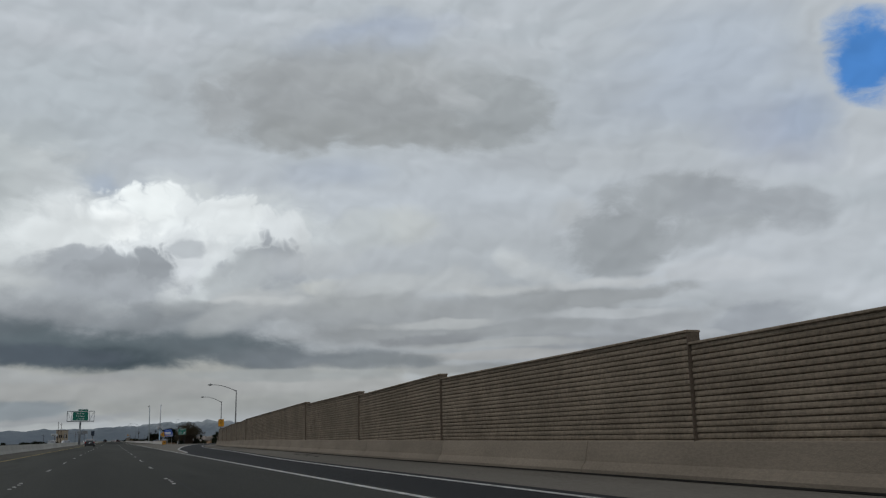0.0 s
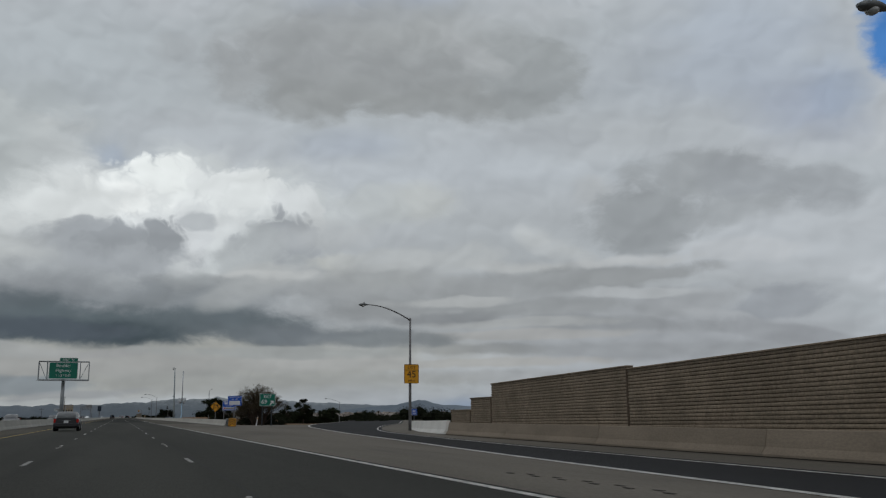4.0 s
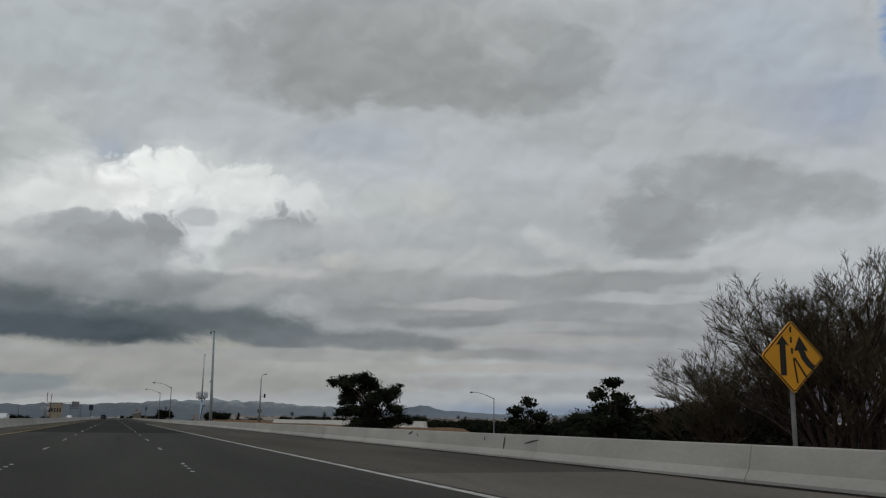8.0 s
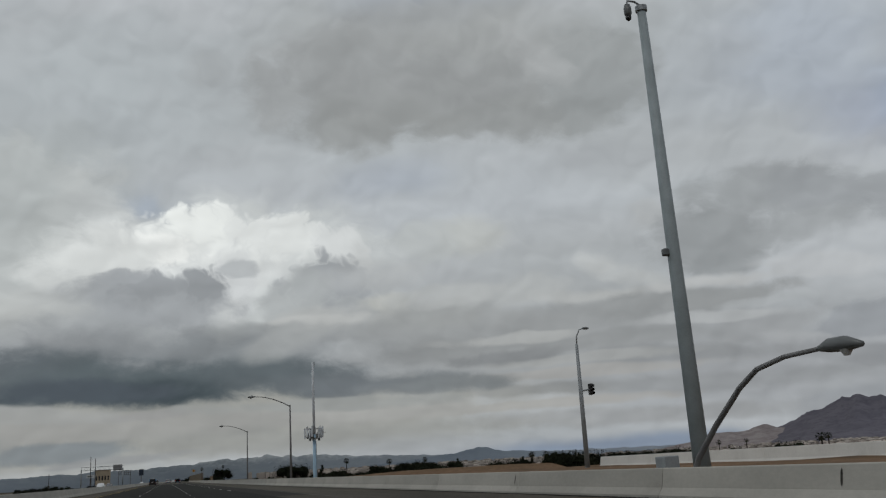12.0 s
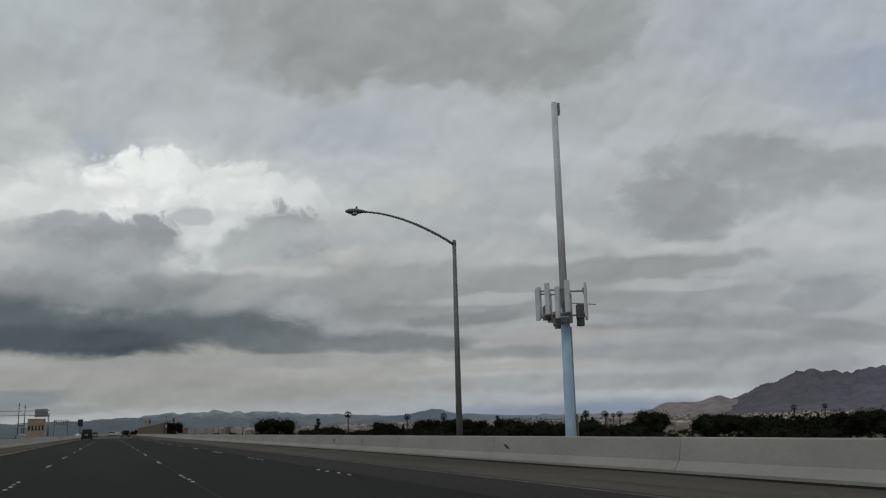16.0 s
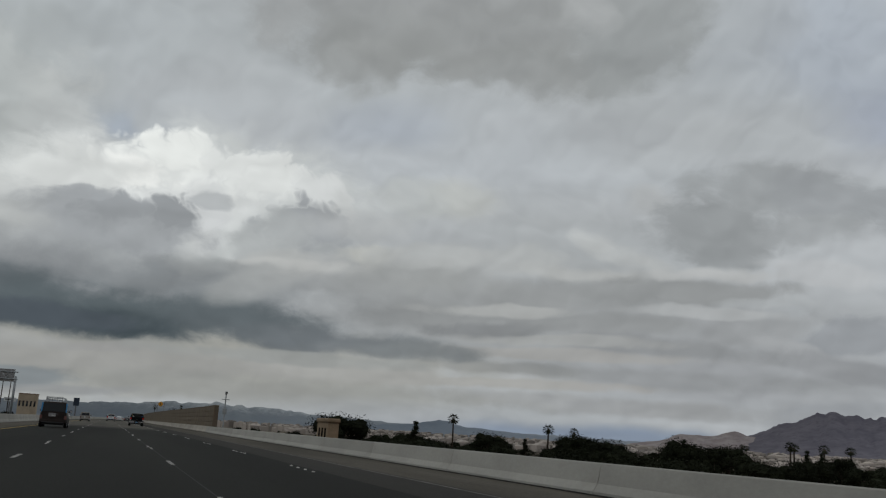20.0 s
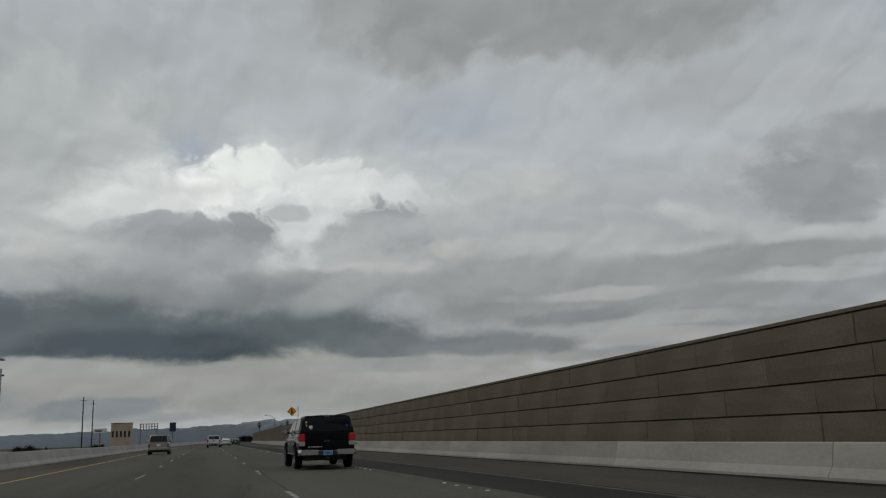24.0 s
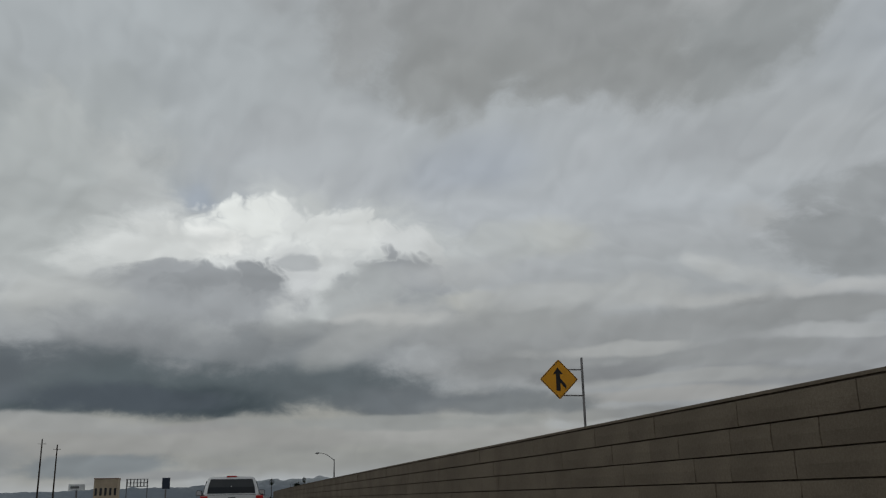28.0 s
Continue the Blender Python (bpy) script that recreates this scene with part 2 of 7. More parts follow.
M_DARK_MARK = surface("tyre_scuff", (0.065, 0.06, 0.055), 0.9, grain=(0.4, 25), blotch=(0.3, 4.0))
M_CAMERA_POLE = surface("blue_grey_steel_pole", (0.33, 0.385, 0.40), 0.6, 0.0, grain=(0.06, 30), blotch=(0.12, 1.5))


# ---- building tools ----
def part(name, bm, material, parent=None, label="", smooth=False):
    """Links a bmesh as one mesh object, under a thing or a part."""
    me = bpy.data.meshes.new(name)
    bm.to_mesh(me)
    bm.free()
    return mesh_part(name, me, material, parent, label, smooth)


def mesh_part(name, me, material, parent=None, label="", smooth=False):
    if material is not None and not me.materials:
        me.materials.append(material)
    if smooth:
        me.polygons.foreach_set("use_smooth", [True] * len(me.polygons))
    ob = new(name, me)
    if parent is not None:
        ob.parent = parent
    if label:
        tagged(ob, label)
    return ob


def thing(name, label, category, m=None, group="", kind=""):
    ob = tagged(new(name), label, category, group, kind)
    if m is not None:
        ob.matrix_basis = m
    return ob


def box(bm, x0, x1, y0, y1, z0, z1, bevel=0.0):
    r = bmesh.ops.create_cube(bm, size=1)
    vs = r["verts"]
    for v in vs:
        v.co = Vector(((x0 + x1) / 2 + v.co.x * (x1 - x0), (y0 + y1) / 2 + v.co.y * (y1 - y0), (z0 + z1) / 2 + v.co.z * (z1 - z0)))
    if bevel:
        es = list({e for v in vs for e in v.link_edges})
        bmesh.ops.bevel(bm, geom=es, offset=bevel, segments=1, affect="EDGES")
    return bm


def boxes(*dims, bevel=0.0):
    bm = bmesh.new()
    for d in dims:
        box(bm, *d, bevel=bevel)
    return bm


def tube(bm, pts, radii, sides=10, caps=True):
    """A round tube through points, with a radius at each."""
    pts = [Vector(p) for p in pts]
    rings = []
    for i, p in enumerate(pts):
        d = (pts[min(i + 1, len(pts) - 1)] - pts[max(i - 1, 0)]).normalized()
        a = d.orthogonal().normalized() if i == 0 else (rings_a - d * rings_a.dot(d)).normalized()
        rings_a = a
        b = d.cross(a)
        r = radii[i] if isinstance(radii, (list, tuple)) else radii
        rings.append([bm.verts.new(p + (a * math.cos(k * 2 * math.pi / sides) + b * math.sin(k * 2 * math.pi / sides)) * r) for k in range(sides)])
    for u, v in zip(rings, rings[1:]):
        for k in range(sides):
            bm.faces.new((u[k], u[(k + 1) % sides], v[(k + 1) % sides], v[k]))
    if caps:
        bm.faces.new(rings[0][::-1])
        bm.faces.new(rings[-1])
    return bm


def sweep(path, profile, closed=True, caps=True):
    """A profile (right, up) carried along a ground path of (x, y, z)."""
    bm = bmesh.new()
    pts = [Vector(p) for p in path]
    rings = []
    for i, p in enumerate(pts):
        d = pts[min(i + 1, len(pts) - 1)] - pts[max(i - 1, 0)]
        d.z = 0
        d.normalize()
        right = Vector((d.y, -d.x, 0))
        rings.append([bm.verts.new(p + right * u + Vector((0, 0, v))) for u, v in profile])
    n = len(profile)
    for a, b in zip(rings, rings[1:]):
        for k in range(n if closed else n - 1):
            bm.faces.new((a[k], a[(k + 1) % n], b[(k + 1) % n], b[k]))
    if closed and caps:
        bm.faces.new(rings[0][::-1])
        bm.faces.new(rings[-1])
    bmesh.ops.recalc_face_normals(bm, faces=bm.faces)
    return bm


def along(table, y):
    """A value read off a table of (y, value) rows, on a smooth curve through them."""
    if y <= table[0][0]:
        return table[0][1]
    for i in range(len(table) - 1):
        (a, u), (b, v) = table[i], table[i + 1]
        if y <= b:
            (pa, pu), (nb, nv) = table[max(i - 1, 0)], table[min(i + 2, len(table) - 1)]
            m0 = (v - pu) / (b - pa) if i else (v - u) / (b - a)
            m1 = (nv - u) / (nb - a) if i + 2 < len(table) else (v - u) / (b - a)
            s, h = (y - a) / (b - a), b - a
            return u * (1 + 2 * s) * (1 - s) ** 2 + h * m0 * s * (1 - s) ** 2 + v * s * s * (3 - 2 * s) + h * m1 * s * s * (s - 1)
    return table[-1][1]


def strip(name, left, right, y0, y1, z, material, step=10.0, parent=None, lean=None):
    """A paved strip between two tables of x along the road."""
    bm = bmesh.new()
    n = max(1, int((y1 - y0) / step))
    rows = []
    for i in range(n + 1):
        y = y0 + (y1 - y0) * i / n
        xl, xr = along(left, y), along(right, y)
        rows.append([bm.verts.new((xl + (xr - xl) * j / 4, y, z + (lean(xl + (xr - xl) * j / 4, y) if lean else 0.0))) for j in range(5)])
    for a, b in zip(rows, rows[1:]):
        for j in range(4):
            bm.faces.new((a[j], a[j + 1], b[j + 1], b[j]))
    return part(name, bm, material, parent)


def letters(text, size, depth=0.006, align="CENTER"):
    """Flat raised lettering in the x, z plane, facing -y, as a mesh."""
    cu = bpy.data.curves.new("lettering", "FONT")
    cu.body, cu.size, cu.extrude, cu.align_x, cu.align_y, cu.resolution_u = text, size, depth / 2, align, "CENTER", 3
    ob = bpy.data.objects.new("lettering", cu)
    scene.collection.objects.link(ob)
    me = bpy.data.meshes.new_from_object(ob.evaluated_get(bpy.context.evaluated_depsgraph_get()))
    bpy.data.objects.remove(ob)
    me.transform(Matrix.Rotation(radians(90), 4, "X"))
    return me


def put_letters(name, text, size, material, parent, x, y, z, wide=1.0, align="CENTER"):
    """Lettering on a sign, each word a part of its own."""
    whole = letters(text, size, align=align)
    words = len(text.split())
    bm = bmesh.new()
    bm.from_mesh(whole)
    bm.verts.ensure_lookup_table()
    seen, isles = set(), []
    for v in bm.verts:
        if v.index in seen:
            continue
        stack, isle = [v], []
        seen.add(v.index)
        while stack:
            u = stack.pop()
            isle.append(u)
            for e in u.link_edges:
                w = e.other_vert(u)
                if w.index not in seen:
                    seen.add(w.index)
                    stack.append(w)
        isles.append((min(u.co.x for u in isle), max(u.co.x for u in isle)))
    bm.free()
    isles.sort()
    gaps, reach = [], isles[0][1]
    for lo, hi in isles[1:]:
        gaps.append((lo - reach, (lo + reach) / 2))
        reach = max(reach, hi)
    cuts = sorted(c for _, c in sorted(gaps, reverse=True)[:words - 1]) if words > 1 else []
    ob = None
    for lo, hi in zip([-1e9] + cuts, cuts + [1e9]):
        bm = bmesh.new()
        bm.from_mesh(whole)
        bmesh.ops.delete(bm, geom=[v for v in bm.verts if not lo < v.co.x <= hi], context="VERTS")
        ob = part(name, bm, material, parent)
        ob.matrix_basis = Matrix.Translation((x, y, z)) @ Matrix.Diagonal((wide, 1, 1, 1))
    return ob


def rounded(w, h, r, y0, y1, cx=0.0, cz=0.0, turn=0.0):
    """A rounded plate in the x, z plane between two depths."""
    bm = bmesh.new()
    ring = []
    for sx, sz, a0 in ((1, 1, 0), (-1, 1, 90), (-1, -1, 180), (1, -1, 270)):
        for k in range(5):
            a = radians(a0 + k * 22.5)
            ring.append((sx * (w / 2 - r) + r * math.cos(a), sz * (h / 2 - r) + r * math.sin(a)))
    c, s = math.cos(radians(turn)), math.sin(radians(turn))
    ring = [(cx + u * c - v * s, cz + u * s + v * c) for u, v in ring]
    f = [bm.verts.new((u, y0, v)) for u, v in ring]
    b = [bm.verts.new((u, y1, v)) for u, v in ring]
    bm.faces.new(f)
    bm.faces.new(b[::-1])
    for i in range(len(ring)):
        j = (i + 1) % len(ring)
        bm.faces.new((f[i], b[i], b[j], f[j]))
    bmesh.ops.recalc_face_normals(bm, faces=bm.faces)
    return bm


def plate(pts, y0, y1):
    """A flat plate cut to an outline of (x, z), between two depths."""
    bm = bmesh.new()
    f = [bm.verts.new((u, y0, v)) for u, v in pts]
    b = [bm.verts.new((u, y1, v)) for u, v in pts]
    bm.faces.new(f)
    bm.faces.new(b[::-1])
    for i in range(len(pts)):
        j = (i + 1) % len(pts)
        bm.faces.new((f[i], b[i], b[j], f[j]))
    bmesh.ops.recalc_face_normals(bm, faces=bm.faces)
    return bm


# ---- sky: one cloud deck, far overhead and ahead ----
def cloud_deck():
    m = bpy.data.materials.new("cloud_deck")
    m.use_nodes = True
    N = Nodes(m.node_tree)
    rel = N.vmath("SUBTRACT", N.n("ShaderNodeNewGeometry").outputs["Position"], (0, 277, 1))
    xyz = N.n("ShaderNodeSeparateXYZ", {0: rel}).outputs
    az = N.math("MULTIPLY", N.math("ARCTAN2", xyz[0], xyz[1]), 57.2958)
    flat = N.math("SQRT", N.math("ADD", N.math("MULTIPLY", xyz[0], xyz[0]), N.math("MULTIPLY", xyz[1], xyz[1])))
    el = N.math("MULTIPLY", N.math("ARCTAN2", xyz[2], flat), 57.2958)
    here = N.n("ShaderNodeCombineXYZ", {0: az, 1: el}).outputs[0]
    wide = N.vmath("MULTIPLY", here, (0.62, 1.0, 1.0))

    def field(vec, scale, detail, rough):
        return N.math("SUBTRACT", N.noise(vec, scale, detail, rough).outputs[0], 0.5)

    def swirl(scale, amount, seed):
        c = N.noise(N.vmath("ADD", wide, (seed, seed * 2.0, seed)), scale, 2, 0.55).outputs["Color"]
        return N.vmath("MULTIPLY", N.vmath("SUBTRACT", c, (0.5, 0.5, 0.5)), (amount * 1.4, amount, 0))

    calm = N.ramp(el, 3.0, 15.0, 0.3, 1.0)
    bent = N.vmath("ADD", here, N.vmath("MULTIPLY", N.vmath("ADD", swirl(0.22, SWIRL_BIG, 3.0), swirl(0.7, SWIRL_SMALL, 11.0)), N.n("ShaderNodeCombineXYZ", {0: 1.0, 1: calm, 2: 1.0}).outputs[0]))
    bent_wide = N.vmath("MULTIPLY", bent, (0.62, 1.0, 1.0))
    # three kinds of edge: a soft veil, torn wool, and round cauliflower heads with sharp creases
    veil = field(bent_wide, 0.20, 3, 0.55)
    wool = field(bent_wide, 0.34, 6, 0.60)
    heads = N.math("SUBTRACT", N.math("MULTIPLY", N.math("ABSOLUTE", field(bent, 0.48, 1.0, 0.5)), 2.2), 0.24)
    buds = N.math("SUBTRACT", N.math("MULTIPLY", N.math("ABSOLUTE", field(bent, 1.35, 1.6, 0.5)), 1.3), 0.14)
    knob = N.math("ADD", heads, buds)
    broad, ragged, knobbly = (veil, 0.9), (wool, 1.45), (knob, 0.7)
    rolls = N.noise(N.vmath("MULTIPLY", bent, (0.10, 0.34, 1.0)), 1.0, 2.6, 0.5).outputs[0]
    state = [N.mix(N.ramp(rolls, 0.3, 0.7), srgb(170, 174, 177), srgb(184, 187, 190))]
    count, edge = [], [bent]

    def puff(a, e, w, h, tilt, colour, strength, soft, kind):
        """One patch of cloud: bearing, elevation and half sizes in degrees."""
        if len(count) % 8 == 0:
            edge[0] = N.n("ShaderNodeVectorMath", {0: state[0], 1: (1e-7, 1e-7, 1e-7), 2: bent}, operation="MULTIPLY_ADD").outputs[0]
        count.append(1)
        c = N.n("ShaderNodeMapping", {"Vector": edge[0], "Location": (a, e, 0), "Rotation": (0, 0, radians(tilt)), "Scale": (w * 1.45, h * 1.45, 1)}, mapping="TEXTURE").outputs[0]
        g = N.n("ShaderNodeTexGradient", {0: c}, gradient="SPHERICAL").outputs[0]
        near = N.math("MINIMUM", N.math("MULTIPLY", g, 5.0), kind[1])
        g = N.math("MULTIPLY_ADD", kind[0], near, g)
        f = N.ramp(g, max(0.01, 0.31 - 0.22 * soft), 0.31 + 0.30 * soft, 0, strength)
        state[0] = N.mix(f, state[0], srgb(*colour))

    # broad tones
    puff(14.4, 22.3, 33.1, 4.48, 1, (168, 172, 174), 0.70, 2.00, broad)
    puff(-5.2, 21.2, 10.8, 4.18, 8, (174, 179, 182), 0.70, 2.00, broad)
    puff(17.4, 16.3, 19.1, 3.02, -0, (178, 182, 186), 0.85, 2.00, broad)
    puff(38.2, 21.2, 8.7, 4.89, -8, (166, 171, 177), 0.70, 2.00, broad)
    puff(33.9, 18.0, 9.7, 2.38, -5, (172, 175, 177), 0.70, 2.00, broad)
    puff(23.6, 11.9, 11.9, 3.20, -2, (166, 169, 171), 0.80, 2.00, broad)
    puff(41.5, 10.6, 5.2, 2.30, -5, (178, 181, 184), 0.90, 1.60, broad)
    puff(0.5, 8.5, 17.1, 3.08, 2, (160, 163, 164), 0.90, 1.80, broad)
    puff(23.5, 7.0, 18.4, 3.36, -1, (152, 154, 155), 0.85, 1.80, broad)
    puff(36.9, 4.5, 10.5, 3.67, -2, (155, 157, 160), 0.85, 1.80, broad)
    # thin blue between the clouds
    puff(-1.2, 16.3, 1.6, 1.01, -15, (157, 165, 176), 0.75, 1.30, ragged)
    puff(14.5, 17.7, 4.1, 1.06, 1, (163, 169, 178), 0.60, 2.00, broad)
    puff(43.4, 18.2, 3.7, 2.23, -19, (156, 162, 174), 0.75, 1.60, broad)
    puff(49.5, 21.7, 2.2, 2.56, 10, (84, 130, 184), 1.00, 0.90, ragged)
    puff(45.6, 19.0, 2.6, 1.99, -8, (150, 160, 176), 0.60, 1.60, broad)
    puff(41.1, 23.1, 5.3, 3.75, -12, (170, 177, 187), 0.60, 1.80, broad)
    puff(18.0, 28.6, 7.0, 1.97, 9, (156, 164, 178), 0.70, 1.40, broad)
    # the pale bank at the far side of the cumulus
    puff(-7.2, 13.7, 5.8, 5.21, 6, (193, 195, 195), 1.00, 0.80, ragged)
    puff(-9.0, 16.8, 2.7, 2.71, 7, (190, 193, 194), 1.00, 0.60, ragged)
    puff(-9.7, 15.6, 6.8, 4.96, 5, (168, 172, 172), 0.70, 1.40, broad)
    puff(-4.0, 13.8, 1.8, 3.43, 4, (172, 175, 176), 0.60, 1.00, ragged)
    # the dark cloud overhead
    puff(17.9, 25.4, 11.5, 3.37, -0, (160, 162, 162), 0.85, 1.50, broad)
    puff(14.4, 22.3, 8.7, 2.27, -2, (149, 151, 151), 0.95, 1.10, ragged)
    puff(10.7, 20.8, 4.1, 1.56, -10, (150, 152, 152), 0.80, 1.00, ragged)
    puff(21.2, 20.8, 6.4, 1.67, 2, (149, 151, 151), 0.85, 1.00, ragged)
    puff(27.5, 22.6, 3.5, 2.88, -4, (153, 156, 157), 0.90, 0.90, ragged)
    puff(6.9, 22.7, 2.9, 2.37, 3, (157, 159, 160), 0.80, 1.10, ragged)
    puff(2.0, 24.0, 1.4, 1.12, 6, (161, 164, 166), 0.75, 1.20, broad)
    puff(23.4, 24.7, 2.3, 0.88, -38, (172, 174, 175), 0.75, 1.20, broad)
    puff(12.1, 24.6, 4.9, 2.36, 2, (155, 157, 158), 0.70, 1.20, ragged)
    puff(19.4, 23.5, 4.6, 2.05, -1, (153, 155, 156), 0.60, 1.20, ragged)
    puff(28.2, 18.1, 3.3, 0.69, -4, (164, 167, 170), 0.50, 1.40, broad)
    # the bright cumulus
    puff(3.0, 12.5, 10.3, 3.99, 3, (194, 197, 197), 1.00, 1.10, ragged)
    puff(0.6, 12.8, 7.1, 2.74, 3, (206, 208, 208), 0.90, 1.20, ragged)
    puff(1.2, 14.3, 4.1, 1.99, 12, (214, 216, 215), 1.00, 0.80, knobbly)
    puff(1.7, 15.1, 2.3, 1.37, 4, (222, 224, 222), 1.00, 0.75, knobbly)
    puff(-0.7, 13.5, 2.6, 1.22, 4, (228, 229, 227), 1.00, 0.85, knobbly)
    puff(6.8, 14.4, 3.9, 1.83, -6, (211, 213, 212), 1.00, 0.75, knobbly)
    puff(5.0, 14.8, 2.1, 1.19, 3, (215, 217, 216), 0.90, 0.85, knobbly)
    puff(10.5, 13.5, 2.0, 1.63, -19, (203, 205, 205), 0.95, 0.80, knobbly)
    puff(11.7, 12.7, 0.9, 1.07, 1, (194, 196, 196), 0.90, 0.90, knobbly)
    puff(3.8, 11.4, 1.7, 1.95, 2, (198, 200, 201), 0.95, 1.00, knobbly)
    puff(3.3, 10.0, 1.4, 1.18, 2, (194, 196, 196), 0.80, 1.00, ragged)
    puff(-4.0, 12.9, 4.2, 1.67, 4, (206, 208, 207), 0.90, 1.20, ragged)
    # grey heads in front of it
    puff(-1.2, 10.2, 5.9, 1.90, 3, (160, 163, 166), 0.95, 0.80, ragged)
    puff(1.9, 11.4, 1.6, 1.52, 3, (152, 155, 158), 1.00, 0.75, knobbly)
    puff(-1.4, 11.0, 2.2, 1.22, 3, (155, 158, 161), 1.00, 0.85, knobbly)
    puff(-3.1, 11.7, 1.6, 0.47, 4, (162, 165, 168), 0.80, 0.80, ragged)
    puff(4.2, 12.6, 1.2, 0.56, 3, (174, 177, 179), 0.80, 0.80, ragged)
    puff(9.4, 11.6, 2.9, 1.56, 11, (160, 163, 166), 0.95, 0.70, knobbly)
    puff(8.0, 10.5, 2.1, 1.62, 1, (168, 171, 172), 0.85, 1.00, ragged)
    puff(12.3, 11.7, 2.9, 1.07, 1, (172, 174, 175), 0.70, 1.20, ragged)
    puff(-7.5, 9.5, 3.3, 1.37, 4, (180, 182, 181), 0.70, 1.30, ragged)
    puff(-5.3, 8.6, 3.7, 0.99, 3, (160, 163, 165), 0.70, 1.30, ragged)
    # warm lit tufts
    puff(18.9, 14.1, 2.4, 1.29, -1, (185, 187, 185), 0.80, 1.30, ragged)
    puff(16.1, 13.8, 1.8, 1.21, -0, (180, 183, 183), 0.70, 1.20, ragged)
    puff(13.0, 10.1, 2.4, 0.79, 0, (184, 185, 182), 0.90, 1.10, ragged)
    puff(9.5, 9.5, 2.5, 0.64, 5, (178, 179, 178), 0.60, 1.20, ragged)
    puff(26.5, 11.5, 1.3, 0.71, -22, (184, 186, 186), 0.75, 1.30, ragged)
    puff(29.1, 10.6, 2.6, 0.63, -16, (180, 182, 182), 0.70, 1.50, ragged)
    puff(25.7, 9.7, 3.9, 0.57, -2, (177, 178, 177), 0.70, 1.20, ragged)
    puff(30.2, 14.3, 1.3, 1.05, -3, (176, 178, 179), 0.70, 1.20, ragged)
    # the grey bank to the side
    puff(33.8, 12.3, 4.4, 2.13, 4, (153, 156, 158), 0.95, 0.90, ragged)
    puff(33.4, 10.8, 2.4, 0.90, -3, (150, 153, 155), 0.80, 0.90, ragged)
    puff(37.0, 14.8, 5.0, 1.55, -1, (156, 159, 161), 0.90, 0.90, ragged)
    puff(40.9, 14.2, 3.5, 1.51, -12, (154, 157, 160), 0.90, 0.90, ragged)
    puff(44.2, 13.5, 2.4, 1.48, -7, (156, 159, 162), 0.85, 0.90, ragged)
    puff(39.2, 12.6, 3.5, 0.80, 5, (160, 163, 165), 0.70, 1.10, ragged)
    puff(39.6, 10.2, 3.8, 0.60, -10, (182, 184, 186), 0.75, 1.10, ragged)
    # long rolls of the deck
    puff(28.5, 8.8, 6.6, 0.91, 1, (147, 149, 150), 0.95, 1.10, ragged)
    puff(34.0, 9.0, 4.3, 0.69, 3, (152, 154, 155), 0.85, 0.90, ragged)
    puff(22.8, 8.3, 4.3, 0.57, -1, (154, 156, 157), 0.70, 1.00, ragged)
    puff(18.1, 7.0, 5.8, 1.00, 2, (146, 148, 149), 0.90, 1.30, ragged)
    puff(21.0, 6.4, 4.3, 0.50, 3, (135, 137, 139), 0.85, 0.90, ragged)
    puff(15.2, 9.0, 5.4, 0.86, -0, (160, 162, 162), 0.80, 1.20, ragged)
    puff(27.4, 6.9, 4.5, 0.56, 1, (148, 150, 151), 0.70, 1.10, ragged)
    puff(36.5, 7.0, 3.5, 0.88, 11, (154, 156, 158), 0.85, 0.90, ragged)
    puff(41.8, 6.8, 3.0, 1.11, 9, (150, 153, 157), 0.90, 0.70, ragged)
    puff(38.9, 5.6, 3.7, 0.60, -19, (167, 169, 171), 0.80, 1.00, ragged)
    puff(41.0, 5.0, 4.2, 0.65, -11, (148, 150, 153), 0.80, 1.00, ragged)
    puff(31.1, 5.7, 6.8, 0.55, -2, (144, 146, 148), 0.80, 1.00, ragged)
    puff(25.2, 5.1, 9.1, 0.35, -0, (163, 162, 160), 0.70, 1.00, ragged)
    puff(32.0, 4.0, 8.7, 0.61, -1, (146, 148, 150), 0.75, 1.10, ragged)
    puff(21.6, 4.2, 5.7, 0.42, -1, (142, 144, 145), 0.75, 1.00, ragged)
    puff(21.6, 3.3, 9.2, 0.32, 1, (165, 163, 160), 0.70, 1.00, ragged)
    puff(28.5, 2.3, 11.6, 0.55, -1, (152, 153, 154), 0.70, 1.20, ragged)
    puff(40.8, 2.4, 3.6, 0.64, 7, (152, 155, 159), 0.70, 1.10, ragged)
    puff(14.5, 4.9, 4.6, 0.42, 2, (158, 158, 157), 0.80, 1.00, ragged)
    puff(9.5, 9.0, 3.9, 0.57, 4, (183, 184, 183), 0.80, 1.00, ragged)
    puff(16.7, 10.3, 4.4, 0.72, 2, (178, 180, 180), 0.70, 1.10, ragged)
    puff(21.8, 10.2, 4.0, 0.86, 3, (174, 176, 176), 0.70, 1.10, ragged)
    puff(21.0, 7.5, 4.7, 0.36, 2, (176, 177, 176), 0.60, 1.00, ragged)
    puff(33.4, 9.9, 4.0, 0.48, 1, (180, 181, 181), 0.75, 1.00, ragged)
    puff(33.6, 7.7, 5.0, 0.34, -1, (174, 176, 177), 0.70, 1.00, ragged)
    puff(25.6, 5.9, 6.3, 0.32, -0, (165, 166, 165), 0.60, 1.00, ragged)
    puff(36.9, 8.4, 2.9, 0.41, 3, (172, 175, 177), 0.70, 1.00, ragged)
    puff(4.9, 8.3, 4.5, 0.77, -1, (150, 153, 154), 0.70, 1.20, ragged)
    puff(11.6, 8.3, 3.9, 0.71, 0, (152, 154, 155), 0.70, 1.10, ragged)
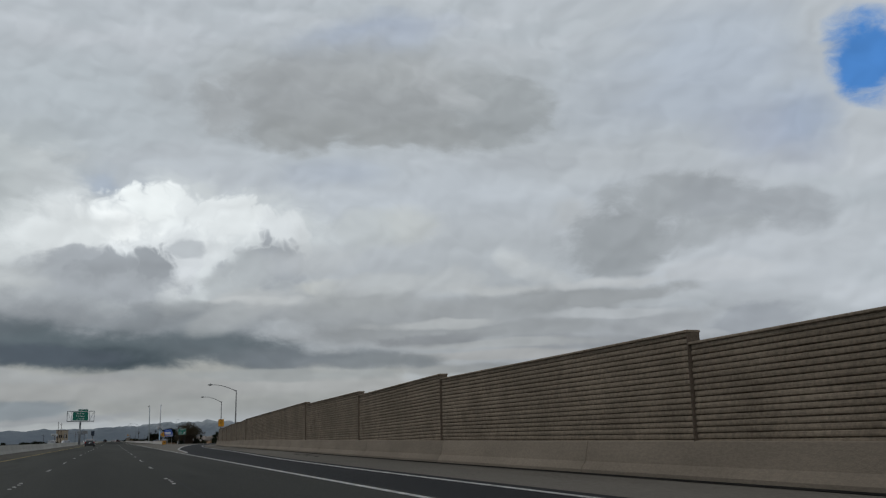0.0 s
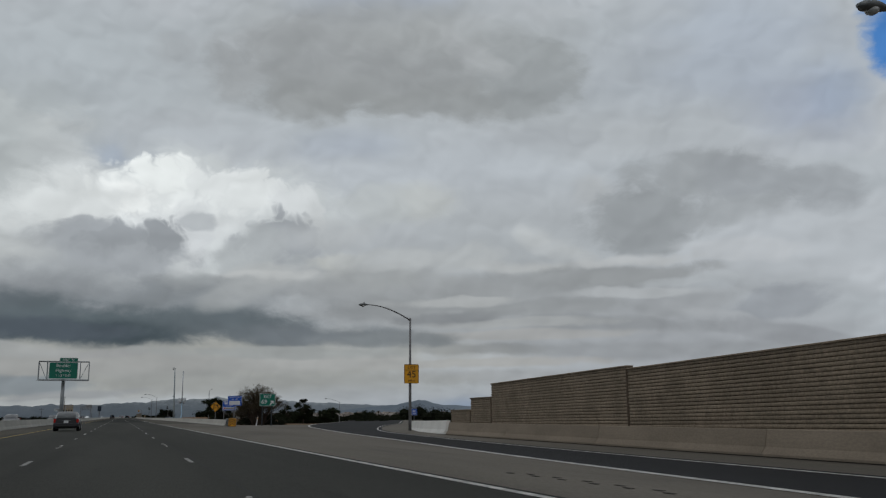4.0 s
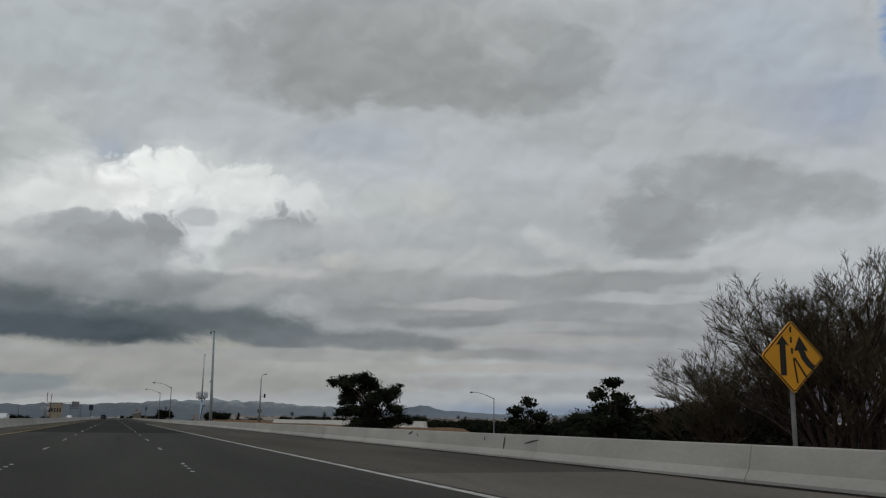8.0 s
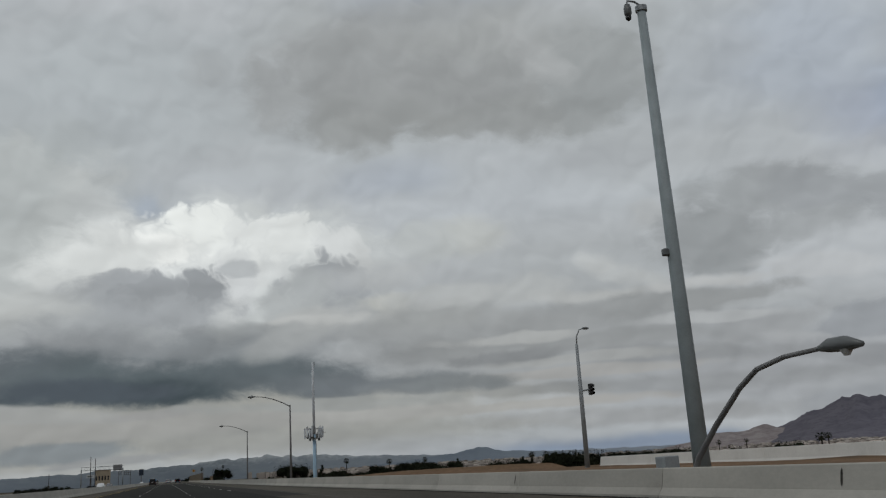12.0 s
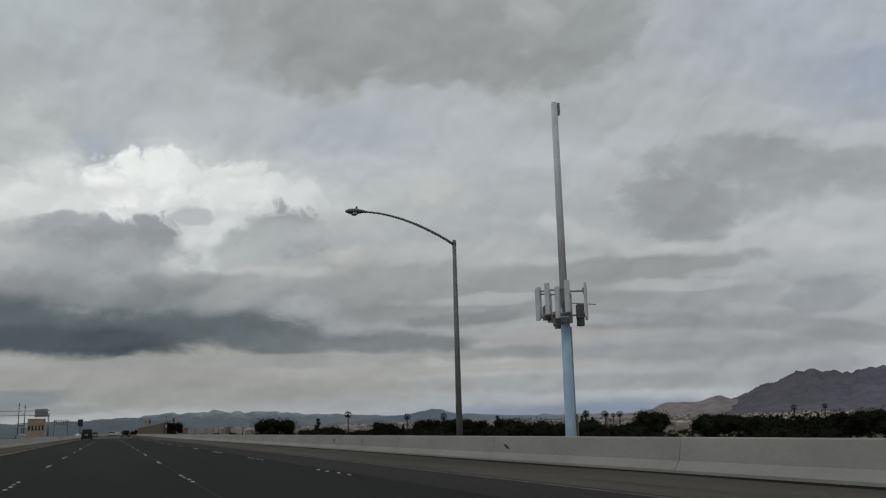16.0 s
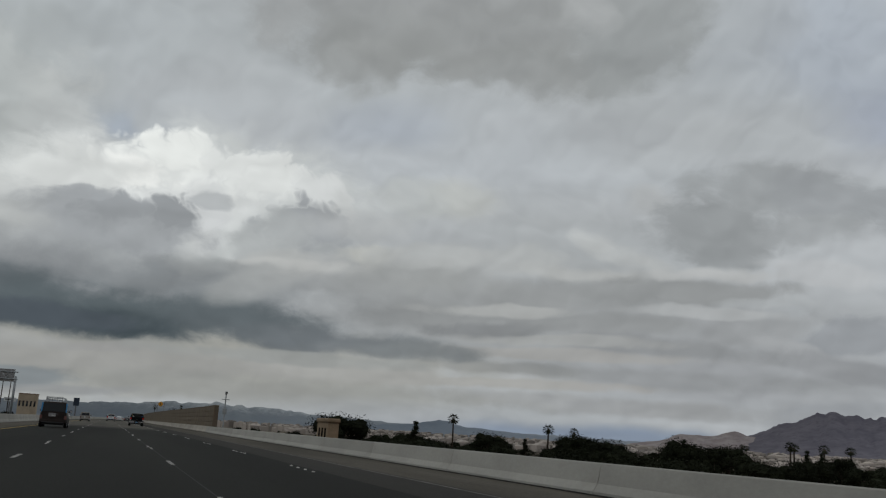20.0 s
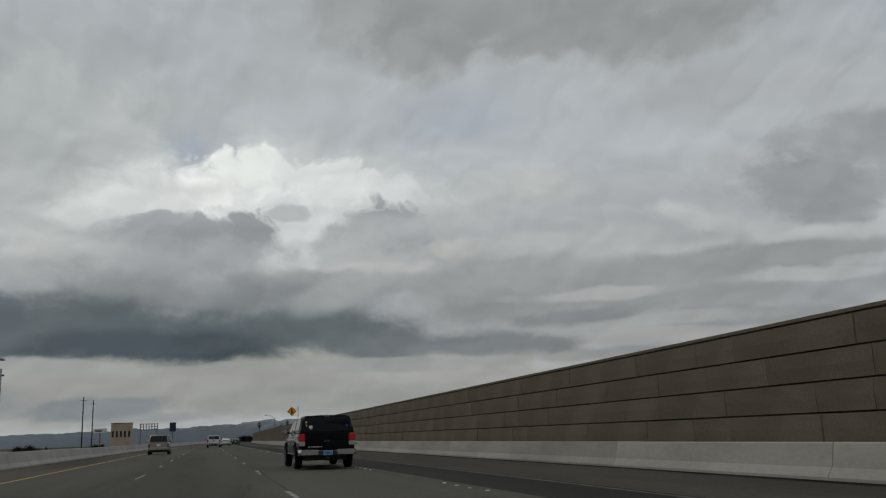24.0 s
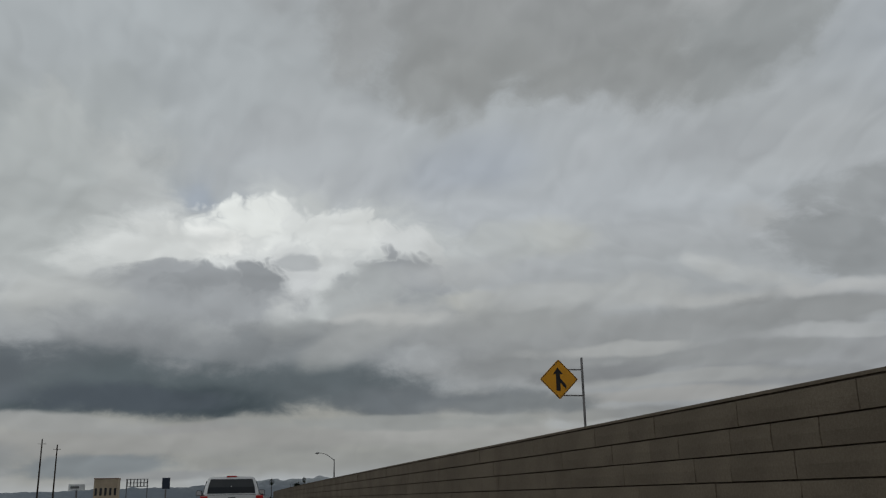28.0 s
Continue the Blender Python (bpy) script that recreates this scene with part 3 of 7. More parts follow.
    puff(1.5, 3.2, 20.2, 2.36, 1, (160, 160, 156), 1.00, 1.00, broad)
    # the dark flat base
    puff(-1.7, 6.8, 13.5, 2.09, -0, (140, 143, 146), 0.95, 1.50, ragged)
    puff(3.3, 7.0, 5.7, 1.17, -3, (134, 138, 141), 0.80, 1.30, ragged)
    puff(-8.1, 6.2, 7.3, 1.41, -0, (104, 111, 115), 0.95, 1.50, ragged)
    puff(-1.6, 5.6, 10.9, 1.34, 1, (98, 106, 110), 1.00, 1.30, ragged)
    puff(-0.6, 5.1, 8.1, 0.81, 1, (78, 87, 92), 1.00, 1.20, ragged)
    puff(-4.4, 5.2, 4.9, 0.72, -2, (88, 95, 102), 0.90, 1.00, ragged)
    puff(6.4, 5.7, 5.5, 1.18, -1, (102, 109, 113), 0.90, 1.50, ragged)
    puff(12.4, 5.1, 7.1, 0.71, -1, (114, 119, 123), 0.90, 1.40, ragged)
    puff(16.7, 4.9, 4.6, 0.50, -0, (130, 134, 136), 0.80, 1.40, ragged)
    puff(-13.2, 6.3, 5.9, 1.41, 3, (104, 110, 115), 0.95, 1.10, ragged)
    puff(7.0, 7.8, 2.4, 0.84, 21, (166, 168, 168), 0.60, 1.20, ragged)
    # the pale strip under it
    puff(0.8, 3.2, 18.1, 0.87, 1, (157, 157, 155), 1.00, 0.75, ragged)
    puff(-6.7, 4.0, 4.2, 0.58, -2, (160, 161, 160), 0.90, 0.70, ragged)
    puff(-0.9, 3.8, 2.9, 0.27, 1, (154, 154, 154), 0.60, 1.00, ragged)
    puff(12.4, 3.4, 7.0, 0.56, -0, (164, 164, 162), 0.80, 1.00, ragged)
    puff(7.6, 2.0, 14.3, 0.82, -0, (152, 153, 151), 0.80, 1.20, ragged)
    puff(-5.7, 1.9, 3.9, 0.58, 2, (132, 138, 142), 0.85, 0.90, ragged)
    puff(-2.3, 1.3, 4.1, 0.33, 4, (145, 147, 149), 0.70, 1.00, ragged)
    puff(-4.7, 0.6, 4.8, 0.39, 3, (168, 170, 169), 0.75, 0.90, ragged)
    puff(-11.7, 2.3, 3.2, 0.80, 1, (145, 148, 150), 0.80, 1.00, ragged)
    puff(19.8, 0.9, 14.7, 0.97, -0, (158, 161, 164), 0.70, 1.40, broad)
    puff(26.8, 0.5, 9.6, 0.75, -0, (130, 141, 157), 0.90, 1.30, broad)
    puff(9.6, 4.0, 8.4, 0.42, 0, (152, 154, 153), 0.85, 0.90, ragged)

    # light from above on the heads and rolls, shade beneath
    def tone(v, lo, hi, dark, light):
        k = N.ramp(v, lo, hi, dark, light, "LINEAR")
        state[0] = N.mix(1.0, state[0], N.n("ShaderNodeCombineColor", {0: k, 1: k, 2: k}).outputs[0], "MULTIPLY")

    # the deck's own lumps, foreshortened towards the horizon as on a level ceiling
    tall = N.math("ADD", N.math("MAXIMUM", el, -1.0), 3.0)
    plan = N.n("ShaderNodeCombineXYZ", {0: N.math("MULTIPLY", az, 0.15), 1: N.math("ADD", N.math("MULTIPLY", el, 0.14), N.math("MULTIPLY", N.math("LOGARITHM", tall, 2.71828), 1.25))}).outputs[0]
    plan = N.vmath("ADD", plan, N.vmath("MULTIPLY", N.vmath("SUBTRACT", bent, here), (0.12, 0.16, 0)))
    lumps = N.noise(plan, 1.9, 1.8, 0.45, 0.2).outputs[0]
    tone(N.math("SUBTRACT", lumps, N.noise(N.vmath("ADD", plan, (-0.05, 0.11, 0.0)), 1.9, 1.8, 0.45, 0.2).outputs[0]), -0.2, 0.2, 0.93, 1.07)
    tone(rolls, 0.32, 0.68, 1.045, 0.955)
    above = N.vmath("ADD", bent, (-0.18, 0.42, 0.0))
    upper = N.math("SUBTRACT", N.math("MULTIPLY", N.math("ABSOLUTE", field(above, 0.48, 1.0, 0.5)), 2.2), 0.24)
    tone(N.math("SUBTRACT", heads, upper), -0.4, 0.4, 0.965, 1.035)
    state[0] = N.n("ShaderNodeGamma", {0: state[0], 1: 1.15}).outputs[0]
    state[0] = N.mix(1.0, state[0], rgb(1.145, 1.157, 1.148), "MULTIPLY")
    glow = N.n("ShaderNodeEmission", {"Color": state[0], "Strength": SKY_GLOW})
    N.t.links.new(glow.outputs[0], N.n("ShaderNodeOutputMaterial").inputs[0])
    m.cycles.emission_sampling = "NONE"
    bm = bmesh.new()
    # a level deck overhead that bends down to the horizon far off: rows of elevation and range
    deck = [(-1.5, 4550), (4.5, 4500), (7, 3150), (10.5, 2750), (15, 4050), (17, 3900), (19.5, 2350), (25, 1650), (30, 1250), (40, 850), (60, 420), (88, 26)]
    deck_far = [(-1.5, 4550), (10, 4150), (20, 3900), (30, 3300), (88, 40)]
    rows = []
    for i in range(61):
        e = -1.5 + 89.5 * (i / 60) ** 1.4
        r = float(np.interp(e, [d[0] for d in deck], [d[1] for d in deck]))
        far = float(np.interp(e, [d[0] for d in deck_far], [d[1] for d in deck_far]))
        row = []
        for a in range(-84, 85, 2):
            k = min(1.0, max(0.0, (a - 34) / 10))
            q = r + (far - r) * k * k * (3 - 2 * k)
            row.append(bm.verts.new((q * math.sin(radians(a)), 277 + q * math.cos(radians(a)), 1 + q * math.tan(radians(e)))))
        rows.append(row)
    for a, b in zip(rows, rows[1:]):
        for k in range(len(a) - 1):
            bm.faces.new((a[k], b[k], b[k + 1], a[k + 1]))
    ob = part("sky_backdrop", bm, m, smooth=True)
    tagged(ob, "grey broken overcast with one bright cumulus and a dark base", "sky", kind="structure")


SKY_GLOW = 1.0
SWIRL_BIG, SWIRL_SMALL = 1.8, 1.0
cloud_deck()


# ---- ground and far hills ----
GROUND_Z = -7.0


def lattice(x0, x1, nx, y0, y1, ny, height):
    bm = bmesh.new()
    rows = [[bm.verts.new((x0 + (x1 - x0) * i / nx, y0 + (y1 - y0) * j / ny, height(x0 + (x1 - x0) * i / nx, y0 + (y1 - y0) * j / ny))) for i in range(nx + 1)]
            for j in range(ny + 1)]
    for a, b in zip(rows, rows[1:]):
        for k in range(nx):
            bm.faces.new((a[k], a[k + 1], b[k + 1], b[k]))
    return bm


tagged(part("ground", lattice(-4400, 4400, 44, -900, 4400, 30, lambda x, y: GROUND_Z), M_GROUND), "dry brown valley floor with scrub", "ground", kind="structure")


def range_of_hills(name, label, spans, material, ref=(0, 380), seed=0.0, rough=1.0, depth=420.0):
    """A chain of hills: spans are rows of (bearing, distance, height) along the crest."""
    bm = bmesh.new()
    b0, b1 = spans[0][0], spans[-1][0]
    n, k = int((b1 - b0) * 7), 12
    cols = []
    for i in range(n + 1):
        b = b0 + (b1 - b0) * i / n
        d = float(np.interp(b, [s[0] for s in spans], [s[1] for s in spans]))
        h = float(np.interp(b, [s[0] for s in spans], [s[2] for s in spans]))
        col = []
        for j in range(k + 1):
            s = j / k
            r = d - depth * (1 - s)
            v = Vector((b * 0.9 + seed, s * 3.0, seed))
            gully = noise.fractal(v * 1.2, 0.9, 2.1, 5) * 0.16 + abs(noise.noise(Vector((b * 2.6 + seed, s * 1.6, 3)))) * -0.16
            z = h * (s ** 1.35) * (1 + rough * gully * min(1, 0.5 + s)) if s < 1 else h * (1 + rough * noise.fractal(Vector((b * 1.1 + seed, 9, seed)), 0.8, 2.2, 5) * 0.12)
            col.append(bm.verts.new((ref[0] + r * math.sin(radians(b)), ref[1] + r * math.cos(radians(b)), GROUND_Z - 2 + max(0, z))))
        cols.append(col)
    for a, b in zip(cols, cols[1:]):
        for j in range(k):
            bm.faces.new((a[j], b[j], b[j + 1], a[j + 1]))
    ob = part(name, bm, material, smooth=True)
    tagged(ob, label, "mountain", kind="structure")
    return ob


def hill_material(name, low, high, patch, snow=0.0, snow_z=(150, 200)):
    m = bpy.data.materials.new(name)
    m.use_nodes = True
    N = Nodes(m.node_tree)
    pos = N.n("ShaderNodeNewGeometry").outputs["Position"]
    z = N.n("ShaderNodeSeparateXYZ", {0: pos}).outputs[2]
    f = N.ramp(N.noise(pos, 0.012, 6, 0.65).outputs[0], 0.35, 0.65)
    col = N.mix(f, rgb(*low), rgb(*high))
    col = N.mix(N.ramp(N.noise(N.vmath("MULTIPLY", pos, (1, 1, 2.5)), 0.03, 6, 0.7).outputs[0], 0.5, 0.62, 0, 0.6), col, rgb(*patch))
    if snow:
        edge = N.math("ADD", z, N.math("MULTIPLY", N.math("SUBTRACT", N.noise(pos, 0.02, 6, 0.7).outputs[0], 0.5), 120))
        col = N.mix(N.ramp(edge, snow_z[0], snow_z[1], 0, snow), col, rgb(0.75, 0.78, 0.82))
    sh = N.n("ShaderNodeBsdfPrincipled", {"Base Color": col, "Roughness": 1.0, "Specular IOR Level": 0.1})
    N.t.links.new(sh.outputs[0], N.n("ShaderNodeOutputMaterial").inputs[0])
    return m


# Rock colours here are muted and purpled to carry haze in the colour.
M_MOUNTAIN = hill_material("rock_with_haze_tint", (0.165, 0.155, 0.185), (0.215, 0.203, 0.23), (0.13, 0.122, 0.15))
M_FOOTHILL = hill_material("foothill_rock_with_haze_tint", (0.34, 0.29, 0.285), (0.46, 0.41, 0.40), (0.27, 0.235, 0.24))
# The blue of these far hills is distance haze put into the base colour.
M_FAR_HILL = hill_material("far_hills_haze_tint", (0.37, 0.41, 0.47), (0.41, 0.45, 0.50), (0.34, 0.385, 0.445), 0.85, (50, 96))
M_LOW_HILL = hill_material("low_hills_haze_tint", (0.31, 0.36, 0.43), (0.33, 0.38, 0.45), (0.29, 0.34, 0.41))

range_of_hills("mountain_right", "desert mountain with rocky peaks, purple-brown with painted haze",
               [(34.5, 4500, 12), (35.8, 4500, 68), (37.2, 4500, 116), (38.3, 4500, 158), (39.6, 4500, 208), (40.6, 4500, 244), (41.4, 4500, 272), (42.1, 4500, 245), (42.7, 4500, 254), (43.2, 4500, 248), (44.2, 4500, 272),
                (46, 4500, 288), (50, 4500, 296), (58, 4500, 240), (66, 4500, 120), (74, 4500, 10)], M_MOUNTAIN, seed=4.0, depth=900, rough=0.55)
range_of_hills("foothill", "bare foothill below the mountain, paled with painted haze", [(28, 4300, 2), (30.5, 4300, 34), (31.8, 4300, 48), (33.2, 4300, 84), (34.6, 4300, 82), (35.4, 4300, 92), (36.4, 4300, 108), (37.6, 4300, 82), (42, 4300, 20)],
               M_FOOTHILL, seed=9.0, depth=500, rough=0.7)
range_of_hills("far_hills", "snow-dusted mountain range on the horizon, tinted blue for haze",
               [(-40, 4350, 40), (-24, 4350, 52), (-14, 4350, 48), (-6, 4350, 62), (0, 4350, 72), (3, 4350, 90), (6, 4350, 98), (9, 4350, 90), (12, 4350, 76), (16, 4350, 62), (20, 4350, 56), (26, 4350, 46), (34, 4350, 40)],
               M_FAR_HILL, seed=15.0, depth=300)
range_of_hills("low_hills", "low hills with one small peak, tinted blue for haze", [(8, 4150, 8), (14, 4150, 38), (17.5, 4150, 60), (19, 4150, 84), (20.5, 4150, 60), (24, 4150, 44), (30, 4150, 25)],
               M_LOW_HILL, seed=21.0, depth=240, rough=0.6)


# ---- road: pavement, ramps, markings ----
ROAD_Y0, ROAD_Y1 = -70.0, 1500.0
BARRIER_X = [(204, 10.6), (240, 11.2), (350, 11.3), (424, 10.5), (467, 10.4), (570, 10.3), (640, 10.5), (660, 11.0), (800, 11.2), (900, 12.5), (1000, 15.5), (1150, 23), (1300, 34), (1500, 55)]
BEND = [(820, 0.0), (900, 1.2), (1000, 4.2), (1150, 11.7), (1300, 22.7), (1500, 44.0)]


def shifted(table, dx=0.0):
    return [(y, x + dx) for y, x in table]


def lane_x(x):
    return [(-80, x)] + [(y, x + b) for y, b in BEND]


WALL_LINE = [(-80, 9.2), (0, 9.58), (34, 9.92), (47, 10.18), (63, 10.55), (78, 11.12), (92, 12.1), (106, 13.2), (120, 14.26), (134, 15.26), (147, 16.14), (160, 17.1)]
WALL_FOOT = [(-80, 0.18), (20, 0.20), (60, 0.24), (90, 0.19), (112, 0.04), (160, 0.0), (200, 0.0)]


def wall_x(y):
    return along(WALL_LINE, y)


def wall_foot(y):
    return along(WALL_FOOT, y)


def crossfall(x, y):
    """The exit lane leans up towards the sound wall."""
    if y > 160:
        return 0.0
    return wall_foot(y) * max(0.0, min(1.0, (x - 5.3) / (wall_x(y) - 5.3)))


MEDIAN_X = -9.0
EXIT_LEFT = [(66, 5.3), (75, 5.7), (90, 6.2), (103, 7.1), (117, 8.2), (130, 9.3), (146, 11.0), (160, 12.4), (175, 14.2), (197, 17.3), (220, 22.5), (254, 33.0), (300, 47.0)]
EXIT_RIGHT = [(-80, 6.9), (0, 7.1), (36, 7.5), (60, 8.4), (76, 9.0), (93, 9.7), (117, 11.4), (138, 13.1), (152, 14.6), (163, 16.0), (175, 18.6), (197, 25.2), (220, 33.6), (254, 44.2), (300, 58.5)]
RAMP_EDGE = [(-80, 9.4), (15, 9.85), (47, 10.3), (78, 11.25), (106, 13.3), (134, 15.36), (156, 16.9), (172, 20.2), (190, 26.0), (208, 33.0), (254, 48.2), (300, 62.5)]

road = thing("road", "dark worn asphalt freeway with paved shoulders", "road", kind="structure")
strip("old_lanes", lane_x(-5.9), lane_x(5.3), ROAD_Y0, 285, 0.0, M_ASPHALT_OLD, parent=road)
strip("main_lanes", lane_x(-5.9), lane_x(5.3), 285, 640, 0.0, M_ASPHALT, parent=road)
strip("patched_lanes", lane_x(-5.9), lane_x(5.3), 640, 652, 0.0, M_ASPHALT_OLD, parent=road)
strip("worn_lanes", lane_x(-5.9), lane_x(5.3), 652, ROAD_Y1, 0.0, M_WORN, parent=road)
strip("left_shoulder", lane_x(MEDIAN_X), lane_x(-5.9), ROAD_Y0, ROAD_Y1, -0.002, M_SHOULDER, parent=road)
strip("exit_lane", lane_x(5.3), EXIT_RIGHT, ROAD_Y0, 66, 0.0, M_ASPHALT_NEW, 4, parent=road, lean=crossfall)
strip("wall_shoulder", EXIT_RIGHT, RAMP_EDGE, ROAD_Y0, 300, -0.006, M_GORE, 4, parent=road, lean=crossfall)
strip("exit_ramp", EXIT_LEFT, EXIT_RIGHT, 66, 300, 0.0, M_ASPHALT_NEW, 4, parent=road, lean=crossfall)
strip("gore_paving", lane_x(5.3), EXIT_LEFT, 66, 215, -0.004, M_GORE, 4, parent=road, lean=crossfall)
strip("gore_shoulder", lane_x(5.3), shifted(BARRIER_X, 0.1), 215, 238, -0.003, M_GORE, 4, parent=road)
strip("right_shoulder", lane_x(5.3), shifted(BARRIER_X, 0.1), 238, 380, -0.003, M_SHOULDER, parent=road)
strip("merge_lane", lane_x(5.3), lane_x(7.2), 380, ROAD_Y1, 0.0, M_WORN_DARK, parent=road)
strip("merge_shoulder", lane_x(7.2), shifted(BARRIER_X, 0.1), 380, ROAD_Y1, -0.003, M_SHOULDER, parent=road)
strip("opposing_lanes", lane_x(-26.0), lane_x(MEDIAN_X), ROAD_Y0, ROAD_Y1, -0.006, M_ASPHALT, parent=road)

# the embankment that carries it, and the dirt beside the ramps
bank = thing("embankment", "brown dirt embankment carrying the freeway", "ground", kind="structure")
part("left_slope", sweep([(along(lane_x(-26), y), y, 0) for y in range(-70, 1501, 30)], [(0.2, -0.02), (-4, -0.4), (-26, GROUND_Z - 0.3), (0.2, GROUND_Z - 0.3)]), M_DIRT, bank)
part("road_base", sweep([(along(lane_x(-26), y), y, 0) for y in range(-70, 1501, 30)], [(0.0, -0.03), (0.0, GROUND_Z), (36, GROUND_Z), (36, -0.03)]), M_DIRT, bank)
part("right_slope", sweep([(along(BARRIER_X, y), y, 0) for y in range(400, 1501, 20)], [(-1.0, -0.04), (1.4, -0.3), (15, GROUND_Z - 0.3), (-1.0, GROUND_Z - 0.3)]), M_DIRT, bank)


def gore_dirt(x, y):
    d = min(1.0, max(0.0, (x - along(BARRIER_X, y) - 1.0) / 4))
    z = -0.12 - 0.15 * d + 0.10 * noise.noise(Vector((x * 0.3, y * 0.3, 0)))
    away = max(0.0, (y - 262) / 60)
    return z - 5.5 * min(1.0, away) ** 1.3


bm = bmesh.new()
rows = []
for j in range(31):
    y = 198 + j * 5.0
    xl, xr = along(BARRIER_X, y) - 0.2, max(along(EXIT_LEFT, y) + 0.4, along(BARRIER_X, y) + 2)
    xr = min(xr, 46)
    rows.append([bm.verts.new((xl + (xr - xl) * i / 12, y, gore_dirt(xl + (xr - xl) * i / 12, y))) for i in range(13)])
for a, b in zip(rows, rows[1:]):
    for k in range(12):
        bm.faces.new((a[k], a[k + 1], b[k + 1], b[k]))
part("gore_dirt", bm, M_DIRT, bank)


def ramp_dirt(x, y):
    z = -0.15 + 0.12 * noise.noise(Vector((x * 0.25, y * 0.25, 2)))
    if y > 398:
        z += 0.95 * min(1, (y - 398) / 8) * max(0, 1 - (y - 406) / 80) * min(1, max(0, (x - 15) / 4))
    if y < 398:
        z += 0.55 * min(1, max(0, (x - 13.5) / 6))
    return z - 6.5 * max(0, (300 - y) / 22) - 6.5 * min(1, max(0, (y - 440) / 60)) - (6.5 * (x - 31) / 10 if x > 31 else 0)


part("ramp_dirt", lattice(11.6, 41, 20, 282, 500, 60, ramp_dirt), M_DIRT, bank)

# markings
marks = thing("road_markings", "worn white and yellow lane lines with ceramic dots", "road marking", kind="structure")


def line(name, table, y0, y1, width, material, z=0.005):
    strip(name, table, shifted(table, width), y0, y1, z, material, 4, parent=marks, lean=crossfall)


line("edge_line_left", lane_x(-5.6), ROAD_Y0, 1200, 0.14, M_YELLOW_PAINT)
line("edge_line_right", lane_x(5.0), ROAD_Y0, 372, 0.16, M_PAINT)
line("edge_line_merge", lane_x(6.95), 372, 1200, 0.11, M_FAINT_PAINT)
line("gore_line", EXIT_LEFT, 70, 290, 0.2, M_PAINT)
line("ramp_edge_line", shifted(EXIT_RIGHT, -0.4), ROAD_Y0, 290, 0.12, M_PAINT)
line("opposing_edge_line", lane_x(-11.2), ROAD_Y0, 1200, 0.12, M_YELLOW_PAINT)

dash_mesh = bpy.data.meshes.new("dash")
bm = boxes((-0.05, 0.05, -1.1, 1.1, 0.004, 0.007))
bm.to_mesh(dash_mesh)
bm.free()
dots = bmesh.new()
period, phase = 24.38, 472.0
for x in (-1.95, 1.55, 4.85):
    for k in range(-22, 40):
        y = phase + k * period
        if x > 4 and y < 385 or y < -60 or y > 1150:
            continue
        if x < 4:
            d = mesh_part("dash", dash_mesh, M_DASH_PAINT, marks)
            d.location = (x + along(BEND, y), y, 0)
        for half in ((0,) if x < 4 else (0, 12.19)):
            for i in range(4):
                c = Vector((x + along(BEND, y) + 0.01 * ((k * 7 + i) % 5 - 2), y + 12.19 - 1.5 + i * 1.016 + half, 0.0))
                a = [dots.verts.new(c + Vector((0.047 * math.cos(q), 0.047 * math.sin(q), 0.003))) for q in (j * math.pi / 4 for j in range(8))]
                b = [dots.verts.new(c + Vector((0.035 * math.cos(q), 0.035 * math.sin(q), 0.020))) for q in (j * math.pi / 4 for j in range(8))]
                dots.faces.new(b)
                for j in range(8):
                    dots.faces.new((a[j], a[(j + 1) % 8], b[(j + 1) % 8], b[j]))
tagged(part("ceramic_dots", dots, M_DOT, marks), kind="stuff")

# sealed joint beside the lane line, and the grimy strip at the foot of the barriers
strip("lane_joint", shifted(lane_x(1.55), 0.16), shifted(lane_x(1.55), 0.19), ROAD_Y0, 900, 0.004, M_SEAL, 5, parent=road)
rng = random.Random(31)
RAGGED = [(y, along(BARRIER_X, y) - 0.50 - 0.14 * rng.random()) for y in range(204, 1200, 2)]
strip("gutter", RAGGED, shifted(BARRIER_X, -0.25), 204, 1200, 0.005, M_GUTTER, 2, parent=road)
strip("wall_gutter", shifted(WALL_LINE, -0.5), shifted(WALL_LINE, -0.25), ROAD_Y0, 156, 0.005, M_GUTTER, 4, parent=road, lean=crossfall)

# broken dark tyre marks on the gore and beside the wall
for k in range(11):
    rng = random.Random(k)
    y = 123.2 - k * 0.47
    w = 0.06 + 0.03 * rng.random()
    x = 6.5 + 0.16 * (k % 2) + 0.02 * k
    z = crossfall(x, y)
    part("tyre_mark", boxes((x, x + w, y - 0.11, y + 0.11, z + 0.001, z + 0.006)), M_DARK_MARK, road)
for k in range(9):
    rng = random.Random(k + 40)
    y = 44.0 - k * 0.8
    x = wall_x(y) - 1.0 - 0.5 * rng.random()
    z = crossfall(x, y)
    part("tyre_mark", boxes((x, x + 0.12 + 0.1 * rng.random(), y - 0.2, y + 0.2, z + 0.001, z + 0.008)), M_DARK_MARK, road)

# ---- barriers ----
F_SHAPE = [(-0.28, 0.0), (-0.28, 0.07), (-0.17, 0.24), (-0.09, 0.66), (-0.075, 0.68), (0.075, 0.68), (0.09, 0.66), (0.17, 0.24), (0.28, 0.07), (0.28, 0.0)]
segments = {}


